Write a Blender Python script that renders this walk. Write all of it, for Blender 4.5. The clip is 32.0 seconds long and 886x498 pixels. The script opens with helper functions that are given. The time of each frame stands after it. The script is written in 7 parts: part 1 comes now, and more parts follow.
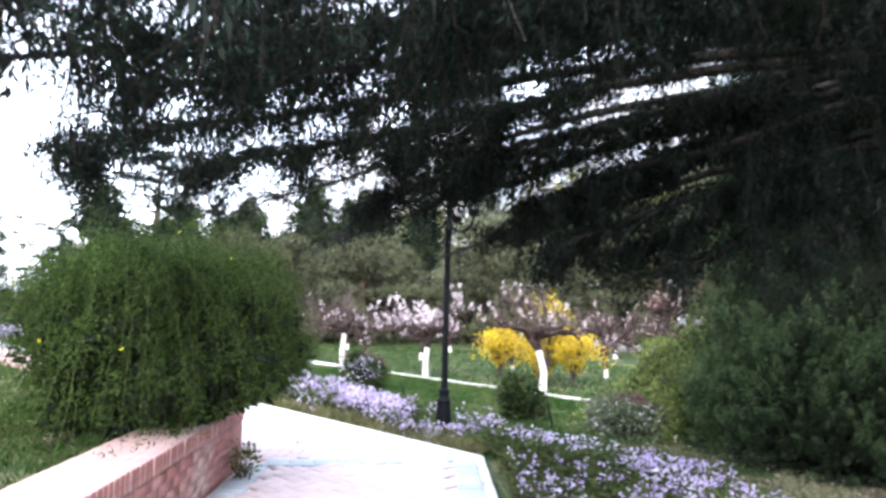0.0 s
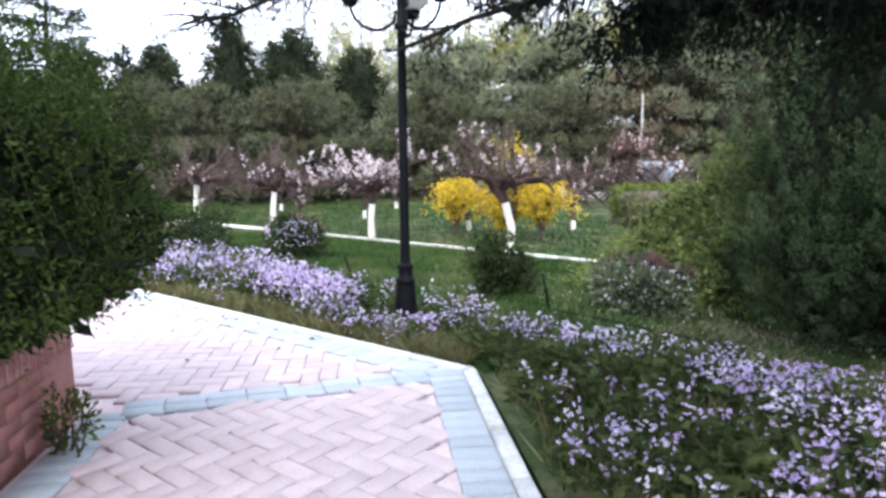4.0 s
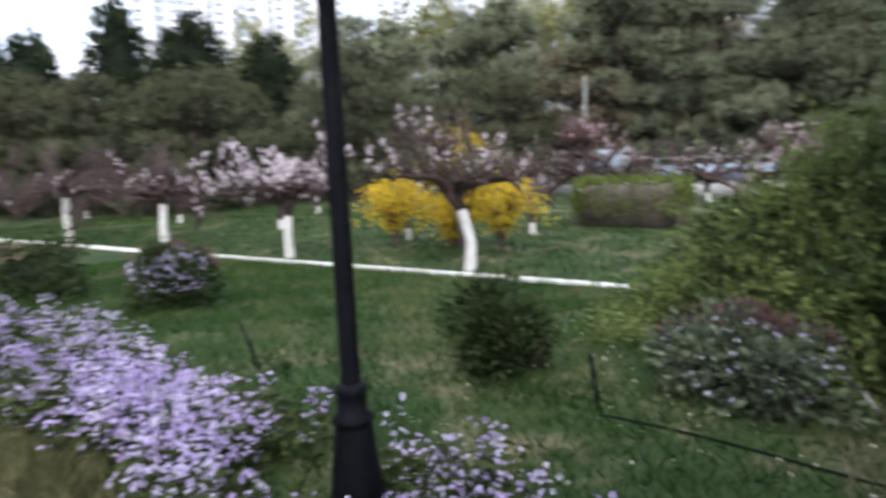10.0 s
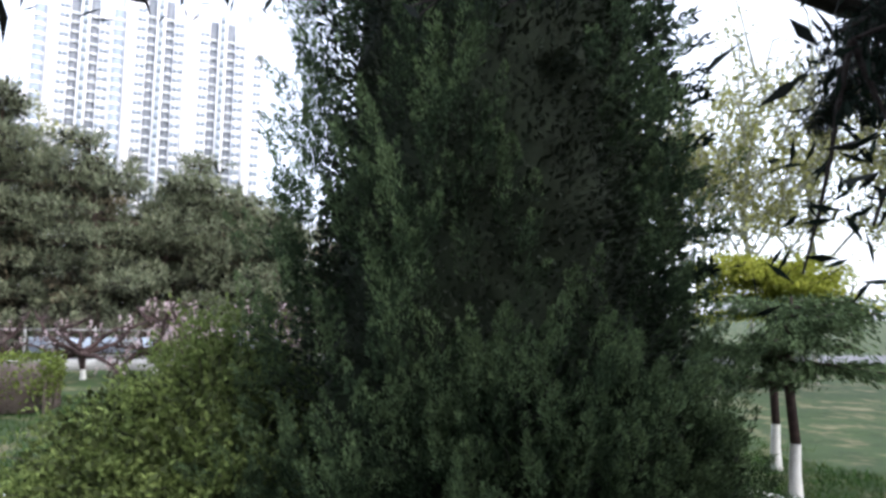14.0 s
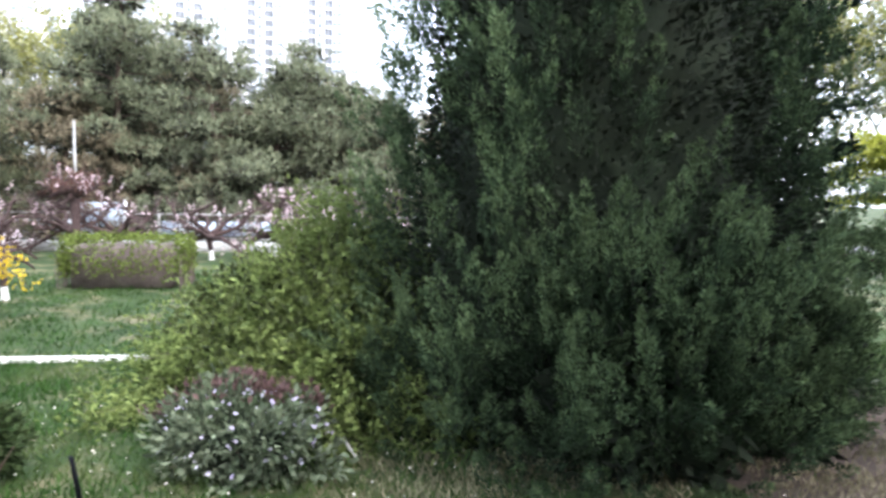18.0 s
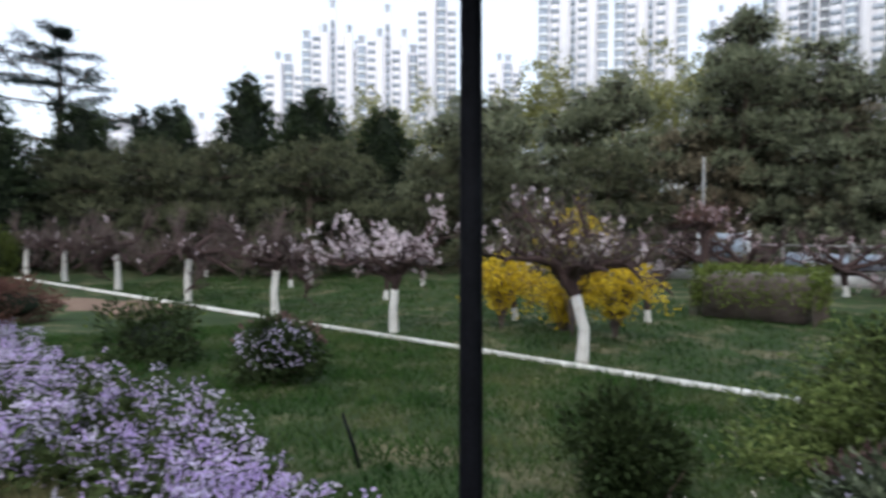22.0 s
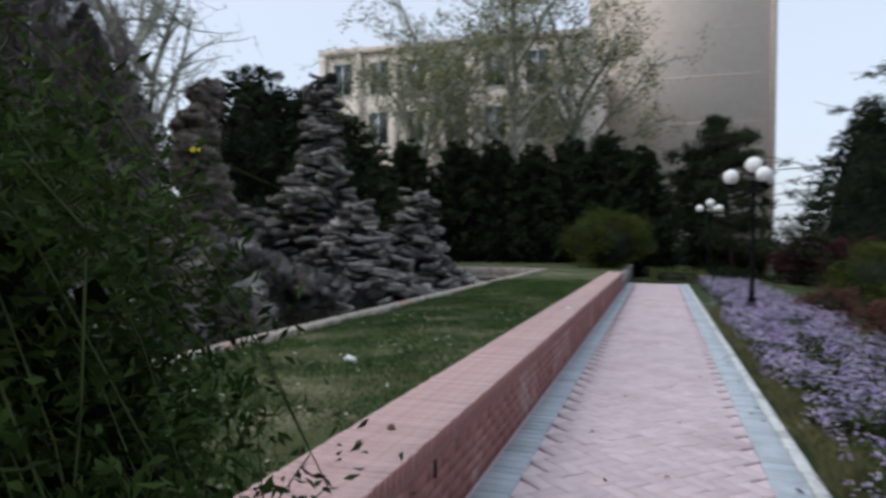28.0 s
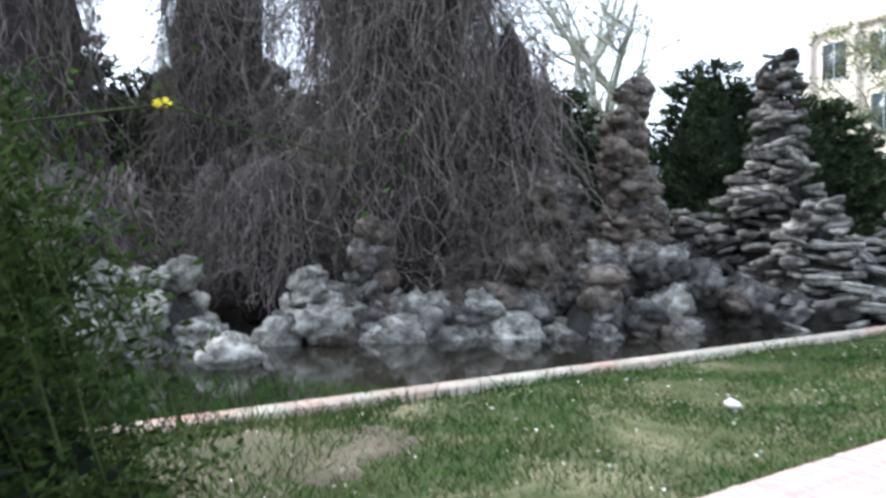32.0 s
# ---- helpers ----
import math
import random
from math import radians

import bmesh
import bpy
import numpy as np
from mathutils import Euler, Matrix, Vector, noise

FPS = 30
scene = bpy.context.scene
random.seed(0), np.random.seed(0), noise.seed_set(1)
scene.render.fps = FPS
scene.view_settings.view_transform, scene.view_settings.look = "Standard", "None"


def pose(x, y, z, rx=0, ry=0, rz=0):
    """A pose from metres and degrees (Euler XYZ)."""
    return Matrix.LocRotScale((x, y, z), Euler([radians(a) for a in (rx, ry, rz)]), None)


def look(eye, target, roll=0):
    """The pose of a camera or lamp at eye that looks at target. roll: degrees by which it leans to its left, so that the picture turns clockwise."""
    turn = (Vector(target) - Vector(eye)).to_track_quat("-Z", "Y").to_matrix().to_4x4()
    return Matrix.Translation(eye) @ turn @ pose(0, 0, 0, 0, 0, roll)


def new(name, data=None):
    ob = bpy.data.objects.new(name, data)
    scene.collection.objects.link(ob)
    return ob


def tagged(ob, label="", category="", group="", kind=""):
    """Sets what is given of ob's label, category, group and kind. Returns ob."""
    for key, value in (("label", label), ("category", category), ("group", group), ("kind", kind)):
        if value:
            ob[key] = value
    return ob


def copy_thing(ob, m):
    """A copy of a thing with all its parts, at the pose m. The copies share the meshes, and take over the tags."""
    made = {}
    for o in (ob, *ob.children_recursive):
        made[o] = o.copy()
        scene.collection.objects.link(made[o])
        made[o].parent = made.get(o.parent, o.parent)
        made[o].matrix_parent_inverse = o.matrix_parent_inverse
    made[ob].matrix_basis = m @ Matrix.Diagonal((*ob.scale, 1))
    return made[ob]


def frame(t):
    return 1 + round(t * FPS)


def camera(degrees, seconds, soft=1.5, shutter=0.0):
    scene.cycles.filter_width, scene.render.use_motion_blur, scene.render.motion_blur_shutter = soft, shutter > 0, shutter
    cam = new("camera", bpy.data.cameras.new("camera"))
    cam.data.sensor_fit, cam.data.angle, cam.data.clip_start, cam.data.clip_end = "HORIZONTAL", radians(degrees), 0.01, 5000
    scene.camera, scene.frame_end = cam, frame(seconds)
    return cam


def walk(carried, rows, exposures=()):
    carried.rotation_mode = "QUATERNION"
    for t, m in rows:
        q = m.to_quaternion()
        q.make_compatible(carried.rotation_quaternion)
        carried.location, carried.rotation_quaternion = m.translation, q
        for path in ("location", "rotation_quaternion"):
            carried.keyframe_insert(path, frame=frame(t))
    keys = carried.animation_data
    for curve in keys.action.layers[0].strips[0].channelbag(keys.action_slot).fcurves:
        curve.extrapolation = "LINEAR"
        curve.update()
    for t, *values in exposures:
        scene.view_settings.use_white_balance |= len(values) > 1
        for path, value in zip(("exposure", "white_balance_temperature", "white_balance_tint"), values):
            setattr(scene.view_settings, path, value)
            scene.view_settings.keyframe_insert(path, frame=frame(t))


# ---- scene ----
cam = camera(67.3, 32.0, soft=3.0, shutter=0.5)
PATH = [
    (0, (-5.191, -4.221, 1.532), (-3.751, -2.841, 1.688), 1.6),
    (0.5, (-4.964, -3.97, 1.519), (-3.555, -2.555, 1.632), 0.1),
    (1, (-4.812, -3.767, 1.511), (-3.375, -2.381, 1.625), -2.0),
    (1.5, (-4.554, -3.516, 1.471), (-3.118, -2.124, 1.514), -1.6),
    (2, (-4.336, -3.272, 1.468), (-2.947, -1.835, 1.543), -0.7),
    (2.5, (-4.098, -2.998, 1.408), (-2.619, -1.653, 1.34), 1.3),
    (4.5, (-3.233, -2.213, 1.377), (-1.711, -0.956, 1.056), -1.1),
    (5, (-3.084, -2.124, 1.484), (-1.729, -0.684, 1.186), -0.5),
    (5.5, (-2.866, -1.928, 1.562), (-1.612, -0.385, 1.351), -0.2),
    (6, (-2.689, -1.702, 1.5), (-1.52, -0.089, 1.324), -1.3),
    (6.5, (-2.425, -1.492, 1.565), (-1.375, 0.194, 1.328), -1.4),
    (7, (-2.303, -1.314, 1.433), (-1.117, 0.272, 1.155), -0.8),
    (7.5, (-2.106, -1.06, 1.399), (-0.864, 0.494, 1.195), -2.3),
    (8, (-1.835, -0.876, 1.316), (-0.563, 0.649, 1.084), -0.2),
    (8.5, (-1.647, -0.636, 1.301), (-0.38, 0.869, 0.941), -3.5),
    (9, (-1.478, -0.496, 1.342), (-0.182, 0.995, 1.027), -4.4),
    (9.5, (-1.279, -0.385, 1.381), (0.132, 1.009, 1.121), -1.7),
    (10, (-1.201, -0.289, 1.4), (0.475, 0.759, 1.098), -2.4),
    (10.5, (-1.135, -0.233, 1.407), (0.739, 0.38, 1.072), -1.6),
    (11, (-1.12, -0.22, 1.421), (0.826, 0.072, 1.064), -0.6),
    (11.5, (-1.112, -0.262, 1.441), (0.854, -0.162, 1.086), -1.0),
    (12, (-1.116, -0.366, 1.405), (0.86, -0.409, 1.098), -1.1),
    (12.5, (-1.104, -0.323, 1.414), (0.872, -0.523, 1.178), -0.4),
    (13, (-1.059, -0.372, 1.5), (0.902, -0.747, 1.391), 0.5),
    (13.5, (-1.113, -0.374, 1.578), (0.795, -0.96, 1.708), 2.0),
    (15.5, (-1.077, -0.324, 1.556), (0.823, -0.892, 1.811), -0.9),
    (16, (-1.055, -0.34, 1.533), (0.852, -0.941, 1.58), -0.4),
    (16.5, (-1.051, -0.349, 1.526), (0.878, -0.867, 1.418), -0.1),
    (17, (-1.053, -0.35, 1.519), (0.89, -0.803, 1.376), 0.9),
    (17.5, (-1.062, -0.339, 1.512), (0.893, -0.735, 1.365), 1.5),
    (18, (-1.075, -0.317, 1.506), (0.894, -0.63, 1.349), 1.2),
    (18.5, (-1.084, -0.289, 1.503), (0.903, -0.445, 1.343), 1.8),
    (19, (-1.115, -0.244, 1.506), (0.877, -0.192, 1.342), 1.7),
    (19.5, (-1.11, -0.205, 1.516), (0.872, 0.012, 1.362), 1.7),
    (20, (-1.118, -0.157, 1.523), (0.845, 0.201, 1.383), 1.7),
    (20.5, (-1.104, -0.106, 1.519), (0.808, 0.464, 1.386), 1.6),
    (21, (-1.095, -0.067, 1.53), (0.708, 0.79, 1.401), 1.0),
    (21.5, (-1.031, 0.008, 1.526), (0.656, 1.079, 1.433), 0.5),
    (22, (-0.961, 0.05, 1.521), (0.558, 1.349, 1.437), -0.1),
    (22.5, (-0.956, 0.024, 1.519), (0.374, 1.517, 1.462), -0.6),
    (23, (-0.954, 0.047, 1.475), (0.159, 1.705, 1.358), -0.2),
    (23.5, (-0.992, 0.049, 1.472), (-0.08, 1.826, 1.365), 0.1),
    (24, (-1.037, 0.084, 1.476), (-0.39, 1.974, 1.381), 1.3),
    (24.5, (-1.091, 0.134, 1.494), (-0.666, 2.085, 1.378), 0.7),
    (25, (-1.132, 0.272, 1.486), (-0.999, 2.266, 1.386), 0.1),
    (25.5, (-1.151, 0.389, 1.478), (-1.223, 2.386, 1.391), -0.3),
    (27.5, (-1.014, 0.638, 1.512), (-1.345, 2.61, 1.453), 0.8),
    (28, (-0.99, 0.759, 1.51), (-1.607, 2.661, 1.48), 0.5),
    (28.5, (-0.924, 0.946, 1.497), (-1.773, 2.755, 1.417), 0.5),
    (29, (-0.852, 1.065, 1.531), (-1.803, 2.822, 1.434), 0.9),
    (29.5, (-0.857, 1.263, 1.517), (-1.886, 2.973, 1.381), 1.0),
    (30, (-0.865, 1.421, 1.518), (-1.989, 3.071, 1.407), -0.8),
    (30.5, (-0.805, 1.592, 1.507), (-2.185, 3.037, 1.418), -0.1),
    (31, (-0.743, 1.736, 1.502), (-2.251, 3.046, 1.393), -0.2),
    (31.5, (-0.775, 1.909, 1.478), (-2.395, 3.078, 1.381), 1.4),
    (32, (-0.884, 2.09, 1.483), (-2.578, 3.153, 1.475), -0.0),
]
walk(cam, [(t, look(eye, target, roll)) for t, eye, target, roll in PATH], exposures=[
    (0.0, 2.35, 6000, 13), (2.5, 2.0, 6000, 13), (4.5, 1.7, 6000, 13), (6.0, 1.0, 6000, 13), (7.0, 0.65, 6000, 13), (8.0, 0.1, 6000, 13), (9.0, 0.6, 6000, 13), (10.0, 1.3, 6000, 13), (11.0, 2.05, 6000, 13), (12.5, 2.75, 6000, 13), (13.5, 2.3, 6000, 13), (15.5, -0.7, 6000, 13), (16.0, 0.6, 6000, 13), (16.5, 1.5, 6000, 13), (17.0, 2.45, 6000, 13), (19.0, 2.25, 6000, 13), (20.0, 1.85, 6000, 13), (21.0, 1.05, 6000, 10), (22.0, 0.6, 6000, 10), (22.8, -0.05, 6000, 10), (24.5, -0.1, 6000, 10), (28.0, 0.05, 6000, 10), (29.0, 0.75, 5850, 8), (30.0, 1.0, 5850, 8), (31.0, 1.4, 5850, 7), (32.0, 1.6, 5850, 7)])

# ---------------------------------------------------------------- sky and light
world = bpy.data.worlds.new("sky")
scene.world = world
world.use_nodes = True
wn, wl = world.node_tree.nodes, world.node_tree.links
wn.clear()
w_out = wn.new("ShaderNodeOutputWorld")
w_bg = wn.new("ShaderNodeBackground")
w_sky = wn.new("ShaderNodeTexSky")
w_sky.sky_type = "NISHITA"
w_sky.sun_disc = False
w_sky.sun_elevation = radians(45)
w_sky.sun_rotation = radians(239)
w_sky.air_density = 1.0
w_sky.dust_density = 4.0
w_mix = wn.new("ShaderNodeMixRGB")
w_mix.inputs[0].default_value = 0.62
w_mix.inputs[2].default_value = (6.6, 6.85, 7.2, 1)
wl.new(w_sky.outputs[0], w_mix.inputs[1])
wl.new(w_mix.outputs[0], w_bg.inputs[0])
w_bg.inputs[1].default_value = 0.15
wl.new(w_bg.outputs[0], w_out.inputs[0])
sun_data = bpy.data.lights.new("sun", "SUN")
sun_data.energy = 0.75
sun_data.angle = radians(25)
sun_data.color = (1.0, 0.96, 0.9)
sun = new("sun", sun_data)
sun.matrix_world = look((0, 0, 23.4), (20, 12, 0))

# ---------------------------------------------------------------- materials
def material(name, c1, c2, scale=8.0, rough=0.8, bump=0.0, metal=0.0, rand=0.0, island=0.0, fine=6.0, leafy=0.0, stain=None, stain_scale=1.2, bump_scale=None):
    """A surface that wanders between two colours at two scales, with relief and, where given, stains and variation piece by piece."""
    if leafy:
        c1 = tuple(0.72 * q for q in c1)
    m = bpy.data.materials.new(name)
    m.use_nodes = True
    nd, lk = m.node_tree.nodes, m.node_tree.links
    b = nd["Principled BSDF"]
    co = nd.new("ShaderNodeTexCoord")
    n1 = nd.new("ShaderNodeTexNoise")
    n1.inputs["Scale"].default_value = scale
    n1.inputs["Detail"].default_value = 5
    n2 = nd.new("ShaderNodeTexNoise")
    n2.inputs["Scale"].default_value = scale * fine
    n2.inputs["Detail"].default_value = 3
    for n in (n1, n2):
        lk.new(co.outputs["Object"], n.inputs["Vector"])
    mix = nd.new("ShaderNodeMath")
    mix.operation = "ADD"
    half = nd.new("ShaderNodeMath")
    half.operation = "MULTIPLY"
    half.inputs[1].default_value = 0.5
    lk.new(n1.outputs[0], mix.inputs[0])
    lk.new(n2.outputs[0], mix.inputs[1])
    lk.new(mix.outputs[0], half.inputs[0])
    ramp = nd.new("ShaderNodeValToRGB")
    ramp.color_ramp.elements[0].position = 0.36
    ramp.color_ramp.elements[1].position = 0.64
    ramp.color_ramp.elements[0].color = (*c1, 1)
    ramp.color_ramp.elements[1].color = (*c2, 1)
    lk.new(half.outputs[0], ramp.inputs[0])
    col = ramp.outputs[0]
    if stain:
        n3 = nd.new("ShaderNodeTexNoise")
        n3.inputs["Scale"].default_value = stain_scale
        n3.inputs["Detail"].default_value = 6
        n3.inputs["Roughness"].default_value = 0.7
        lk.new(co.outputs["Object"], n3.inputs["Vector"])
        r3 = nd.new("ShaderNodeValToRGB")
        r3.color_ramp.elements[0].position = 0.5
        r3.color_ramp.elements[1].position = 0.68
        lk.new(n3.outputs[0], r3.inputs[0])
        mx = nd.new("ShaderNodeMixRGB")
        mx.inputs[2].default_value = (*stain, 1)
        lk.new(r3.outputs[0], mx.inputs[0])
        lk.new(col, mx.inputs[1])
        col = mx.outputs[0]
    if rand or island:
        hsv = nd.new("ShaderNodeHueSaturation")
        rng = nd.new("ShaderNodeMapRange")
        k = rand or island
        rng.inputs["To Min"].default_value = 1 - k
        rng.inputs["To Max"].default_value = 1 + k
        if rand:
            lk.new(nd.new("ShaderNodeObjectInfo").outputs["Random"], rng.inputs["Value"])
        else:
            lk.new(nd.new("ShaderNodeNewGeometry").outputs["Random Per Island"], rng.inputs["Value"])
        lk.new(rng.outputs[0], hsv.inputs["Value"])
        lk.new(col, hsv.inputs["Color"])
        col = hsv.outputs[0]
    lk.new(col, b.inputs["Base Color"])
    b.inputs["Roughness"].default_value = rough
    b.inputs["Metallic"].default_value = metal
    b.inputs["Specular IOR Level"].default_value = 0.06 if leafy else 0.25
    if bump:
        bp = nd.new("ShaderNodeBump")
        bp.inputs["Strength"].default_value = bump
        bp.inputs["Distance"].default_value = 0.02
        if bump_scale:
            n4 = nd.new("ShaderNodeTexNoise")
            n4.inputs["Scale"].default_value = bump_scale
            n4.inputs["Detail"].default_value = 6
            lk.new(co.outputs["Object"], n4.inputs["Vector"])
            lk.new(n4.outputs[0], bp.inputs["Height"])
        else:
            lk.new(half.outputs[0], bp.inputs["Height"])
        lk.new(bp.outputs[0], b.inputs["Normal"])
    if leafy:
        tr = nd.new("ShaderNodeBsdfTranslucent")
        lk.new(col, tr.inputs[0])
        ms = nd.new("ShaderNodeMixShader")
        ms.inputs[0].default_value = leafy
        lk.new(b.outputs[0], ms.inputs[1])
        lk.new(tr.outputs[0], ms.inputs[2])
        lk.new(ms.outputs[0], nd["Material Output"].inputs[0])
    return m


